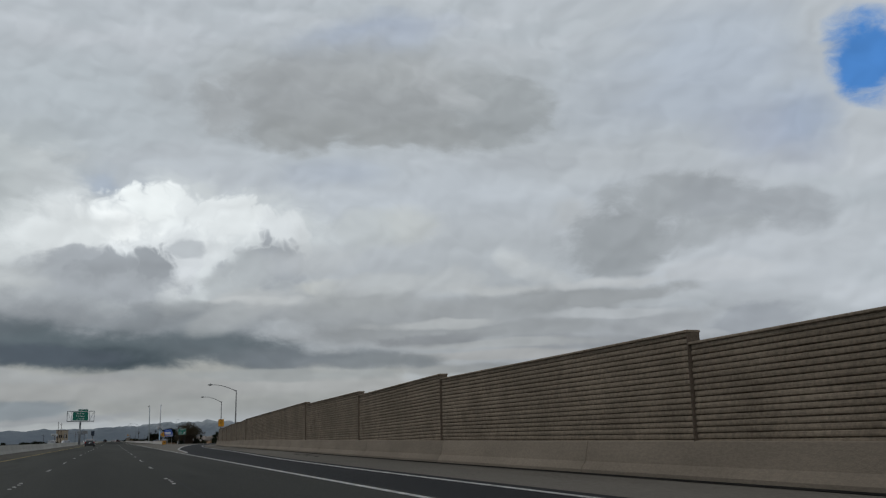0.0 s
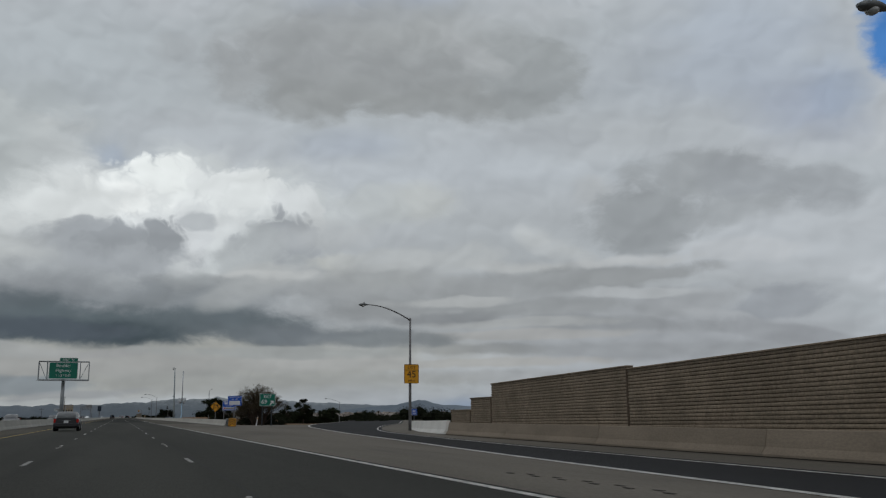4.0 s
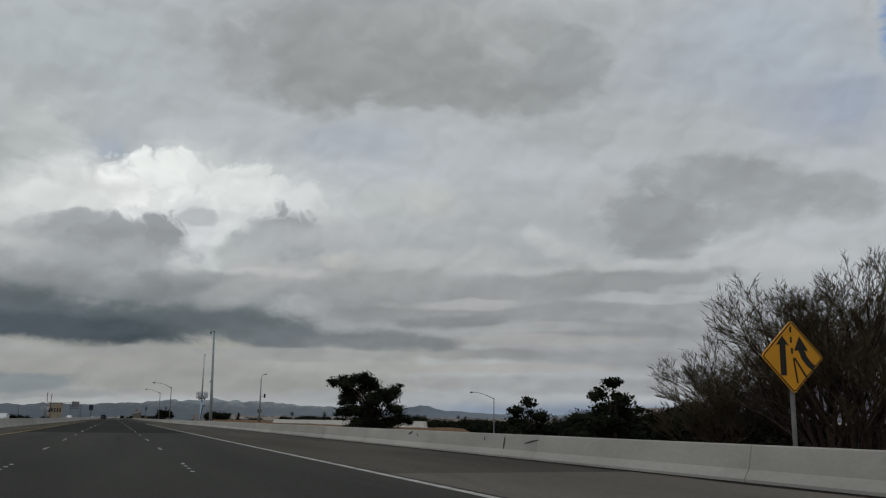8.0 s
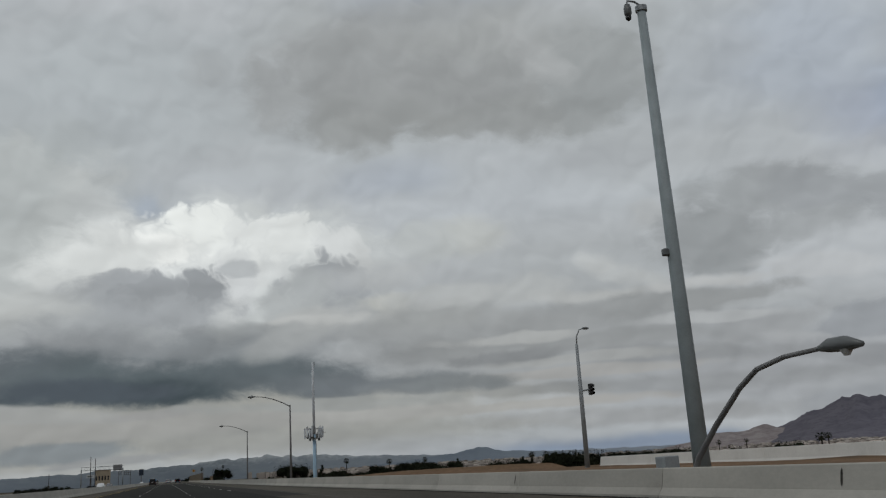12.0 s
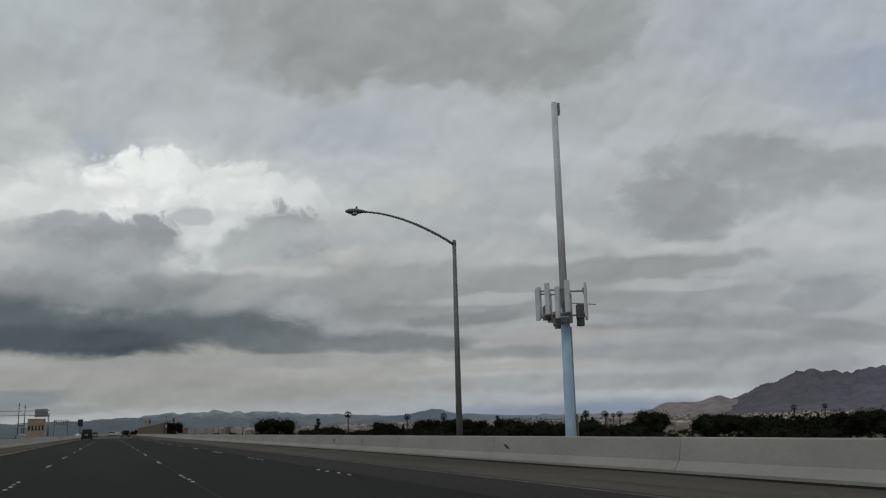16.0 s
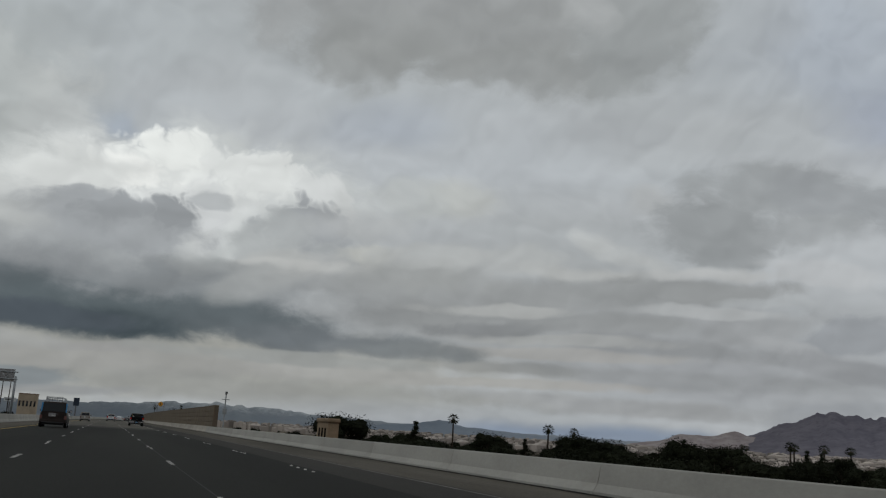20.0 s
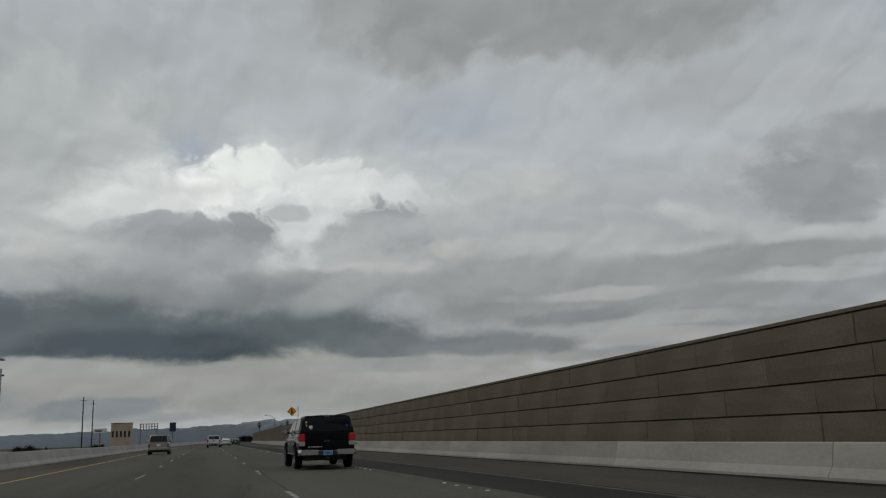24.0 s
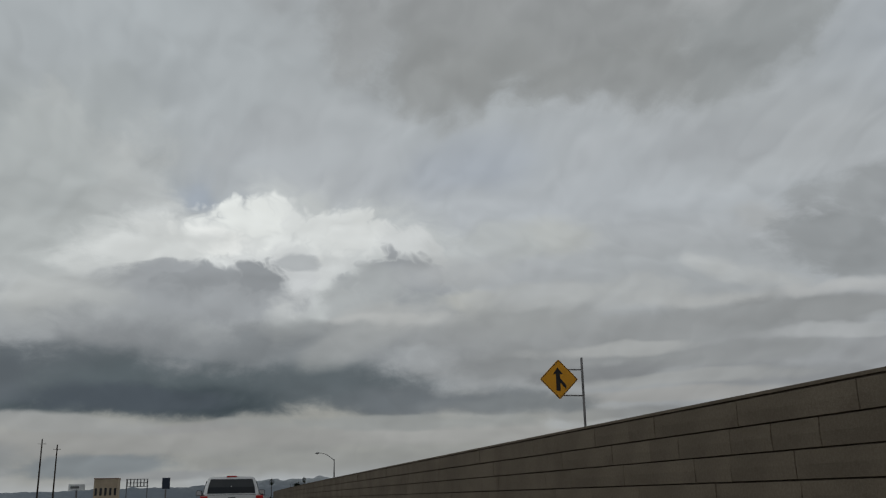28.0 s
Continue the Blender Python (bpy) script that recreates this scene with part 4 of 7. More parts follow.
def barrier(name, label, path, y0, y1, length, material, z=lambda y: 0.0, tall=1.0):
    """A row of cast segments with open joints, each following the line."""
    ob = thing(name, label, "barrier", kind="structure")
    if length not in segments:
        bm = sweep([(0, -length / 2 + 0.012, 0), (0, -length / 4, 0), (0, length / 4, 0), (0, length / 2 - 0.012, 0)], F_SHAPE)
        segments[length] = bm
    bm = segments[length].copy()
    me = bpy.data.meshes.new("segment")
    bm.to_mesh(me)
    bm.free()
    me.materials.append(material)
    n = int((y1 - y0) / length)
    for i in range(n):
        ya, yb = y0 + i * length, y0 + (i + 1) * length
        xa, xb = path(ya), path(yb)
        o = mesh_part("segment", me, None, ob)
        o.matrix_basis = Matrix.Translation(((xa + xb) / 2, (ya + yb) / 2, (z(ya) + z(yb)) / 2 - 0.01)) @ Euler((math.atan2(z(yb) - z(ya), yb - ya), 0, -math.atan2(xb - xa, yb - ya))).to_matrix().to_4x4() @ Matrix.Diagonal((1, math.hypot(1, (xb - xa) / (yb - ya)), tall, 1))
    return ob


right_rail = barrier("barrier_right", "pale grey concrete freeway barrier with dark joints", lambda y: along(BARRIER_X, y), 207, 436, 9.14, M_CONCRETE)
barrier("barrier_bridge", "grey concrete barrier along the raised freeway", lambda y: along(BARRIER_X, y), 435.5, 655, 9.14, M_CONCRETE_GREY)
barrier("barrier_merge", "grimy concrete barrier at the foot of the brown wall", lambda y: along(BARRIER_X, y), 654.86, 1200, 9.14, M_CONCRETE_DIRTY)
barrier("barrier_median", "grey concrete median barrier", lambda y: along(lane_x(MEDIAN_X), y), -70, 1300, 12.19, M_CONCRETE, tall=1.15)
barrier("barrier_wall_foot", "tan concrete barrier at the foot of the sound wall", wall_x, -70, 154.5, 9.35, M_CONCRETE_TAN, z=wall_foot, tall=0.95)
barrier("barrier_exit_ramp", "white concrete barrier along the exit ramp", lambda y: along(RAMP_EDGE, y), 155, 300, 9.3, M_CONCRETE_WHITE, z=lambda y: -0.008 * (y - 155), tall=1.1)
barrier("barrier_entry_ramp", "white concrete barrier beside the dirt verge", lambda y: 27 + (y - 313) * 0.01, 300, 398, 9.0, M_CONCRETE_WHITE, z=lambda y: 0.22, tall=1.15)


def face_mark(y, z, length, height, lean=0.0):
    """A black mark with ragged ends on the barrier's sloping face: tyre scuffs, and narrow upright dark joints."""
    rng = random.Random(int(y * 10))
    bm = bmesh.new()
    n = 7
    top, low = [], []
    for i in range(n):
        u = i / (n - 1)
        w = height * (0.25 + 0.75 * math.sin(math.pi * (0.12 + 0.76 * u))) * rng.uniform(0.75, 1.15)
        zc = z + lean * (u - 0.5)
        for row, zz in ((top, zc + w / 2), (low, zc - w / 2)):
            zz = min(0.655, max(0.25, zz))
            row.append(bm.verts.new((along(BARRIER_X, y) - 0.174 + (zz - 0.24) * 0.19 - 0.004, y + length * (u - 0.5), zz - 0.01)))
    for i in range(n - 1):
        bm.faces.new((low[i], low[i + 1], top[i + 1], top[i]))
    part("tyre_scuff", bm, M_DARK_MARK, right_rail)


for y, z, length, height, lean in ((482.6, 0.40, 0.10, 0.32, 0.0), (482.95, 0.46, 0.16, 0.16, 0.1), (477.4, 0.42, 0.07, 0.40, 0.0), (295.9, 0.47, 0.07, 0.30, 0.0), (296.5, 0.33, 0.5, 0.06, 0.2), (297.4, 0.30, 0.3, 0.08, 0.1),
                                   (255.2, 0.57, 0.5, 0.10, -0.1), (254.3, 0.5, 0.3, 0.05, 0.1), (247.4, 0.52, 0.08, 0.12, 0.0), (245.8, 0.42, 0.10, 0.40, 0.1), (243.9, 0.5, 0.9, 0.05, -0.12), (719.9, 0.53, 0.95, 0.12, -0.06),
                                   (718.4, 0.44, 0.5, 0.05, 0.0), (347.2, 0.45, 0.06, 0.34, 0.0), (362.7, 0.44, 0.07, 0.3, 0.0), (462.0, 0.4, 0.4, 0.08, 0.1)):
    face_mark(y, z, length, height, lean)


# ---- sound wall ----
def sound_wall():
    ob = thing("sound_wall", "tan split-face block sound wall with stepped top", "wall", kind="structure")
    # each bay: its near and far end, and the top at each; the tops step down from bay to bay
    bays = [(-70, -40, 2.95, 2.6), (-40, -14, 2.9, 2.55), (-14, 10.3, 2.74, 2.41), (10.3, 23.7, 2.72, 2.71), (23.7, 34.4, 2.95, 2.60), (34.4, 47, 2.89, 2.72), (47, 78.2, 3.02, 2.50),
            (78.2, 92, 2.66, 2.42), (92, 105.9, 2.68, 2.46), (105.9, 120, 2.69, 2.41), (120, 133.6, 2.64, 2.36), (133.6, 147.3, 2.58, 2.36), (147.3, 150.6, 1.82, 1.82), (150.6, 154.2, 1.26, 1.26)]
    rng = random.Random(5)
    for ya, yb, za, zb in bays:
        top = (za + zb) / 2
        foot = wall_foot((ya + yb) / 2)
        angle = -math.atan2(wall_x(yb) - wall_x(ya), yb - ya)
        slope = Matrix.Identity(4)
        slope[2][1] = (zb - za) / (yb - ya)
        low = 0.44 + foot
        n = max(4, round((top - low) / 0.104))
        lift = (top - low) / n
        length = (yb - ya) / math.cos(angle)
        at = Matrix.Translation(((wall_x(ya) + wall_x(yb)) / 2 + 0.02, (ya + yb) / 2, 0)) @ Matrix.Rotation(angle, 4, "Z") @ slope
        core = part("panel_core", boxes((-0.02, 0.16, -length / 2 + 0.004, length / 2 - 0.02, 0.0, top - 0.01)), M_MORTAR, ob)
        core.matrix_basis = at
        for k in range(n):
            bm = bmesh.new()
            z0, z1 = low + k * lift + 0.005, low + (k + 1) * lift - 0.005
            cols = max(3, int(length / 0.8))
            ring = []
            for i in range(cols + 1):
                y = -length / 2 + 0.03 * (i == 0) + (length - 0.05) * i / cols
                d = rng.uniform(-0.010, 0.010)
                ring.append([bm.verts.new(p) for p in ((-0.034, y, z0), (-0.056 + d, y, z0 + 0.012), (-0.062 + d, y, (z0 + z1) / 2 + rng.uniform(-0.008, 0.008)), (-0.056 + d, y, z1 - 0.012), (-0.034, y, z1))])
            for a, b in zip(ring, ring[1:]):
                for q in range(4):
                    bm.faces.new((a[q], b[q], b[q + 1], a[q + 1]))
            bm.faces.new(ring[0])
            bm.faces.new(ring[-1][::-1])
            bmesh.ops.recalc_face_normals(bm, faces=bm.faces)
            o = part("course", bm, M_BLOCK, ob)
            o.matrix_basis = at
        zt = top
        c = part("coping", boxes((-0.10, 0.18, -length / 2, length / 2 - 0.012, zt - 0.012, zt + 0.035), bevel=0.01), M_BLOCK, ob)
        c.matrix_basis = at
        e = part("expansion_joint", boxes((-0.104, 0.10, -length / 2 - 0.004, -length / 2 + 0.016, 0.5, zt - 0.02)), M_MORTAR, ob)
        e.matrix_basis = at


sound_wall()


# ---- brown retaining wall along the merge ----
def retaining_wall():
    ob = thing("retaining_wall", "dark brown retaining wall of large rough panels", "wall", kind="structure")
    rng = random.Random(8)
    y0, y1, top, course = 651.0, 1010.0, 3.0, 0.585
    face = lambda y: along(BARRIER_X, y) + 0.20
    core = sweep([(face(y) + 0.08, y, 0) for y in range(651, 1012, 9)], [(0.0, 0.0), (0.0, top - 0.02), (0.45, top - 0.02), (0.45, 0.0)])
    part("wall_core", core, M_MORTAR, ob)
    cap = sweep([(face(y) + 0.05, y, 0) for y in range(651, 1012, 9)], [(-0.04, top - 0.02), (-0.04, top + 0.05), (0.5, top + 0.05), (0.5, top - 0.02)])
    part("coping", cap, M_PANEL, ob)
    shapes = {}
    rest_v, rest_f = [], []
    for k in range(4):
        z0 = 0.62 + k * course
        y = y0 + 0.02 - rng.uniform(0, 1.0) * (k % 2)
        while y < y1:
            length = rng.choice((1.6, 2.4, 3.2, 4.0))
            a, b = max(y, y0 + 0.02), min(y + length, y1)
            y = y + length
            if b - a < 0.5:
                continue
            d = rng.uniform(0, 0.022)
            xa, xb = face(a), face(b)
            if a < 788:
                key = (round(b - a, 2), k)
                if key not in shapes:
                    bm = bmesh.new()
                    L, h = b - a - 0.024, course - 0.015
                    nx = 5
                    cols = []
                    for i in range(nx + 1):
                        u = -L / 2 + L * i / nx
                        w = [rng.uniform(-0.008, 0.008) for _ in range(3)]
                        cols.append([bm.verts.new((0.09, u, 0)), bm.verts.new((w[0], u, 0.012)), bm.verts.new((w[1] - 0.012, u, h / 2)), bm.verts.new((w[2], u, h - 0.012)), bm.verts.new((0.09, u, h))])
                    for p, q in zip(cols, cols[1:]):
                        for j in range(4):
                            bm.faces.new((p[j], q[j], q[j + 1], p[j + 1]))
                    bm.faces.new(cols[0])
                    bm.faces.new(cols[-1][::-1])
                    bmesh.ops.recalc_face_normals(bm, faces=bm.faces)
                    me = bpy.data.meshes.new("panel")
                    bm.to_mesh(me)
                    bm.free()
                    me.materials.append(M_PANEL)
                    shapes[key] = me
                o = mesh_part("panel", shapes[key], None, ob)
                o.matrix_basis = Matrix.Translation(((xa + xb) / 2 - d, (a + b) / 2, z0)) @ Matrix.Rotation(-math.atan2(xb - xa, b - a), 4, "Z")
            else:
                n = len(rest_v)
                for yy, xx in ((a + 0.008, xa), (b - 0.008, xb)):
                    rest_v += [(xx + 0.09, yy, z0), (xx - d, yy, z0 + 0.012), (xx - d, yy, z0 + course - 0.035), (xx + 0.09, yy, z0 + course - 0.026)]
                rest_f += [(n + j, n + 4 + j, n + 5 + j, n + 1 + j) for j in range(3)] + [(n, n + 1, n + 2, n + 3), (n + 7, n + 6, n + 5, n + 4)]
    me = bpy.data.meshes.new("far_panels")
    me.from_pydata(rest_v, [], rest_f)
    tagged(mesh_part("far_panels", me, M_PANEL, ob), kind="stuff")
    fill = sweep([(face(y) + 0.5, y, 0) for y in range(651, 1012, 9)], [(0.0, 0.0), (0.0, 0.3), (3, 0.2), (17, GROUND_Z), (0.0, GROUND_Z)])
    part("ramp_fill", fill, M_DIRT, ob)


retaining_wall()


# ---- street furniture ----
def street_lamp(x, y, z, height, arm, label, head_rise=1.0):
    """A tapered steel pole with a long upswept arm and a cobra head."""
    ob = thing("street_lamp", label, "street lamp", pose(x, y, z), group="street lamps")
    part("base_plate", boxes((-0.2, 0.2, -0.2, 0.2, 0, 0.05), bevel=0.01), M_POLE, ob)
    part("pole", tube(bmesh.new(), [(0, 0, 0.04), (0, 0, height * 0.5), (0, 0, height)], [0.11, 0.09, 0.065], 12), M_POLE, ob, smooth=True)
    part("pole_cap", tube(bmesh.new(), [(0, 0, height), (0, 0, height + 0.12)], [0.08, 0.06], 10), M_POLE, ob)
    s = 1 if arm > 0 else -1
    pts = []
    for i in range(13):
        u = i / 12
        pts.append((arm * u * 0.86, 0, height - 0.05 + head_rise * math.sin(u * math.pi * 0.5) ** 0.9))
    part("arm", tube(bmesh.new(), pts, [0.05 - 0.018 * i / 12 for i in range(13)], 8), M_POLE, ob, smooth=True)
    hx, hz = arm * 0.86, height - 0.05 + head_rise
    bm = bmesh.new()
    tube(bm, [(hx - s * 0.05, 0, hz), (hx + s * 0.10, 0, hz + 0.01), (hx + s * 0.30, 0, hz + 0.0), (hx + s * 0.55, 0, hz - 0.02), (hx + s * 0.68, 0, hz - 0.04)], [0.05, 0.09, 0.155, 0.14, 0.05], 12)
    for v in bm.verts:
        v.co.z = hz + (v.co.z - hz) * 0.62
    head = part("lamp_head", bm, M_LAMP, ob, smooth=True)
    lens = bmesh.new()
    tube(lens, [(hx + s * 0.38, 0, hz - 0.06), (hx + s * 0.38, 0, hz - 0.12), (hx + s * 0.38, 0, hz - 0.16)], [0.13, 0.11, 0.04], 12)
    part("lens", lens, M_LENS, head, smooth=True)
    part("photocell", tube(bmesh.new(), [(hx + s * 0.3, 0, hz + 0.08), (hx + s * 0.3, 0, hz + 0.17)], 0.035, 8), M_LAMP, head)
    return ob


street_lamp(15.25, 119.4, -0.3, 7.45, -3.5, "grey steel street lamp rising behind the sound wall", 0.85)
street_lamp(18.64, 168.0, -0.4, 7.95, -3.5, "grey steel street lamp carrying an exit speed sign")
street_lamp(10.9, 467.3, 0.0, 7.2, -3.7, "dark steel street lamp behind the concrete barrier")
street_lamp(10.95, 419.7, 0.0, 7.2, -3.7, "dark steel street lamp behind the concrete barrier")
street_lamp(56.4, 354.0, GROUND_Z, 11.6, -4.0, "far street lamp on the lower street")
ob = thing("bent_lamp", "low bent lamp arm leaning out over the barrier", "street lamp", pose(11.35, 351.5, 0.3))
part("arm", tube(bmesh.new(), [(0, 0.75, 0), (0, 0.4, 0.55), (0.0, -0.4, 1.2), (0.0, -1.45, 1.93), (0.0, -2.1, 2.24), (0.0, -3.0, 2.38), (0.0, -4.1, 2.4)], [0.07, 0.068, 0.065, 0.06, 0.055, 0.05, 0.045], 10), M_POLE, ob, smooth=True)
hd = part("lamp_head", tube(bmesh.new(), [(0, -4.0, 2.4), (0, -4.3, 2.42), (0, -4.7, 2.40), (0, -5.1, 2.34)], [0.05, 0.13, 0.14, 0.05], 12), M_LAMP, ob, smooth=True)
part("lens", tube(bmesh.new(), [(0, -4.7, 2.30), (0, -4.7, 2.19)], [0.12, 0.05], 12), M_LENS, hd)
street_lamp(16.0, 885.0, 2.9, 3.1, -2.2, "far street lamp above the retaining wall")


def sign_panel(parent, w, h, x, z, material, y=0.0, r=0.08, border=M_SIGN_WHITE, rim=0.03, turn=0.0, name="sign_panel"):
    p = part(name, rounded(w, h, r, y - 0.012, y + 0.012, x, z, turn), material, parent)
    b = part("border", ring_plate(w - 0.03, h - 0.03, r, rim, y - 0.017, y - 0.0115, x, z, turn), border, p)
    for q in (z - h * 0.25, z + h * 0.2):
        part("stiffener", boxes((x - w * 0.42, x + w * 0.42, y + 0.013, y + 0.05, q, q + 0.05)), M_SIGN_BACK, p)
    return p


def ring_plate(w, h, r, rim, y0, y1, cx, cz, turn=0.0):
    bm = bmesh.new()

    def loop(dw, rr, y):
        out = []
        for sx, sz, a0 in ((1, 1, 0), (-1, 1, 90), (-1, -1, 180), (1, -1, 270)):
            for k in range(5):
                a = radians(a0 + k * 22.5)
                out.append((sx * (w / 2 - dw - rr) + rr * math.cos(a), sz * (h / 2 - dw - rr) + rr * math.sin(a)))
        c, s = math.cos(radians(turn)), math.sin(radians(turn))
        return [bm.verts.new((cx + u * c - v * s, y, cz + u * s + v * c)) for u, v in out]

    o, i = loop(0, r, y0), loop(rim, max(0.01, r - rim), y0)
    o2 = loop(0, r, y1)
    n = len(o)
    for k in range(n):
        j = (k + 1) % n
        bm.faces.new((o[k], o[j], i[j], i[k]))
        bm.faces.new((o2[k], o2[j], o[j], o[k]))
    bmesh.ops.recalc_face_normals(bm, faces=bm.faces)
    return bm


def bars(parent, name, rows, material, y):
    """Unreadable writing, as plain bars: rows of (x0, x1, z, height)."""
    bm = bmesh.new()
    for x0, x1, z, h in rows:
        n = max(2, int((x1 - x0) / (h * 0.9)))
        for i in range(n):
            a = x0 + (x1 - x0) * i / n
            box(bm, a, a + (x1 - x0) / n * 0.72, y - 0.018, y - 0.0125, z - h / 2, z + h / 2)
    return tagged(part(name, bm, material, parent), kind="stuff")


def posts(parent, xs, z0, z1, y=0.06, r=0.045, material=M_POLE):
    for x in xs:
        part("post", tube(bmesh.new(), [(x, y, z0), (x, y, z1)], r, 10), material, parent)


# exit speed sign on the lamp pole
ob = thing("exit_speed_sign", "yellow exit speed sign reading 45 on a lamp pole", "road sign", pose(18.66, 167.75, 0.29, 0, 0, -4) @ Matrix.Diagonal((0.87, 1, 0.87, 1)))
p = sign_panel(ob, 1.18, 1.5, 0, 4.05, M_SIGN_YELLOW, border=M_BLACK, rim=0.025)
put_letters("lettering", "EXIT", 0.32, M_BLACK, p, 0, -0.02, 4.56)
put_letters("lettering", "45", 0.75, M_BLACK, p, 0, -0.02, 4.0)
put_letters("lettering", "MPH", 0.26, M_BLACK, p, 0, -0.02, 3.5)
part("divider", boxes((-0.57, 0.57, -0.018, -0.0125, 4.33, 4.36)), M_BLACK, p)
for z in (4.5, 3.5):
    part("bracket", boxes((-0.35, 0.0, 0.02, 0.45, z, z + 0.05)), M_STEEL, ob)

# exit gore sign
ob = thing("exit_sign", "green exit 69 gore sign on two posts", "road sign", pose(14.4, 204.4, -0.25, 0, 0, -3))
p = sign_panel(ob, 1.62, 1.28, 0, 2.93, M_GREEN, r=0.06, rim=0.028)
put_letters("lettering", "EXIT", 0.40, M_SIGN_WHITE, p, 0.02, -0.02, 3.25)
put_letters("lettering", "69", 0.62, M_SIGN_WHITE, p, -0.33, -0.02, 2.72)
arrow = [(0.14, -0.30), (0.20, -0.36), (0.46, -0.10), (0.46, -0.24), (0.56, -0.24), (0.56, 0.10), (0.22, 0.10), (0.22, 0.0), (0.37, 0.0)]
part("arrow", plate([(u + 0.08, v + 2.75) for u, v in arrow], -0.018, -0.0125), M_SIGN_WHITE, p)
posts(ob, (-0.5, 0.45), 0.0, 2.5, 0.05, 0.05, M_RAIL)
for z in (2.5, 3.3):
    part("bracket", boxes((-0.6, 0.55, 0.013, 0.05, z, z + 0.06)), M_STEEL, ob)

# white delineator leaning beside it
ob = thing("delineator_post", "leaning white flexible delineator post in dirt", "post", pose(13.7, 207.5, -0.3, 0, 8, 0))
part("blade", boxes((-0.05, 0.05, -0.008, 0.008, 0, 1.25), bevel=0.004), M_SIGN_WHITE, ob)
part("reflector", boxes((-0.04, 0.04, -0.013, -0.0085, 1.0, 1.18)), M_SIGN_YELLOW, ob)

# sponsor sign
ob = thing("sponsor_sign", "blue sponsor a highway sign with blank white panel", "road sign", pose(11.85, 211.4, -0.3, 0, 0, -2))
p = sign_panel(ob, 1.5, 1.08, 0, 3.0, M_BLUE, r=0.03, rim=0.008)
put_letters("lettering", "SPONSOR A HIGHWAY", 0.155, M_SIGN_WHITE, p, 0, -0.02, 3.38, 0.74)
put_letters("lettering", "NEXT 1 MILE", 0.155, M_SIGN_WHITE, p, 0, -0.02, 3.17, 0.74)
part("blank_panel", rounded(1.18, 0.44, 0.02, -0.02, -0.0125, 0, 2.77), M_SIGN_WHITE, p)
posts(ob, (0.0,), 0.0, 2.9, 0.07)

# service patrol sign
ob = thing("service_patrol_sign", "blue service patrol sign with white sponsor strip", "road sign", pose(12.95, 226.8, -0.8, 0, 0, -2))
p = sign_panel(ob, 1.66, 1.14, 0, 3.12, M_BLUE, r=0.06)
put_letters("lettering", "FSP", 0.25, M_SIGN_WHITE, p, 0.40, -0.02, 3.42, 0.75)
part("emblem", plate([(-0.62, 3.54), (-0.04, 3.54), (-0.04, 3.44), (-0.24, 3.32), (-0.46, 3.30), (-0.56, 3.36)], -0.018, -0.0125), M_SIGN_WHITE, p)
put_letters("lettering", "SPONSORED BY", 0.12, M_SIGN_WHITE, p, 0, -0.02, 3.1)
strip_p = part("sponsor_strip", rounded(1.42, 0.30, 0.02, -0.02, -0.0125, 0, 2.82), M_SIGN_WHITE, p)
M_RED = surface("red_ink", (0.55, 0.03, 0.02), 0.5)
part("sponsor_mark", rounded(0.2, 0.17, 0.05, -0.025, -0.0205, -0.55, 2.82), M_RED, strip_p)
bars(strip_p, "lettering_bars", [(-0.40, 0.62, 2.82, 0.13)], M_BLACK, -0.008)
posts(ob, (-0.62, 0.62), 0.0, 3.0, 0.07)


# merge warning signs
def diamond_sign(name, label, at, side, z, arrows, pole_to=None):
    ob = thing(name, label, "road sign", at)
    p = sign_panel(ob, side, side, 0, z, M_SIGN_YELLOW, r=0.06, border=M_BLACK, rim=0.02, turn=45)
    for pts in arrows:
        part("arrow", plate([(u * side, v * side + z) for u, v in pts], -0.019, -0.0125), M_BLACK, p)
    return ob


def up_arrow(x, z0, z1, w=0.05, head=0.11):
    return [(x - w, z0), (x + w, z0), (x + w, z1 - head * 1.2), (x + head, z1 - head * 1.3), (x, z1), (x - head, z1 - head * 1.3), (x - w, z1 - head * 1.2)]


joining = [(0.17, 0.40), (0.36, 0.12), (0.27, 0.13), (0.32, 0.02), (0.40, -0.08), (0.50, -0.16), (0.45, -0.26), (0.32, -0.17), (0.20, -0.03), (0.14, 0.13), (0.04, 0.12)]
dashes = [[(x - 0.02, z), (x + 0.02, z), (x + 0.02, z + 0.11), (x - 0.02, z + 0.11)] for x, z in ((-0.02, 0.47), (-0.02, 0.27), (-0.01, 0.06))]
edges = [[(0.0, -0.02), (0.035, -0.02), (0.10, -0.50), (0.065, -0.50)], [(0.02, -0.02), (0.06, -0.02), (0.31, -0.38), (0.28, -0.41)]]
ob = diamond_sign("added_lane_sign", "yellow diamond added lane sign with two arrows", pose(12.0, 234.3, -0.6, 0, 0, -3), 0.98, 2.9,
                  [up_arrow(-0.22, -0.36, 0.40, 0.065, 0.14), joining])
for pts in dashes + edges:
    part("lane_line", plate([(u * 0.98, v * 0.98 + 2.9) for u, v in pts], -0.0185, -0.0125), M_BLACK, ob.children[0])
posts(ob, (0.0,), 0.0, 2.9, 0.06)

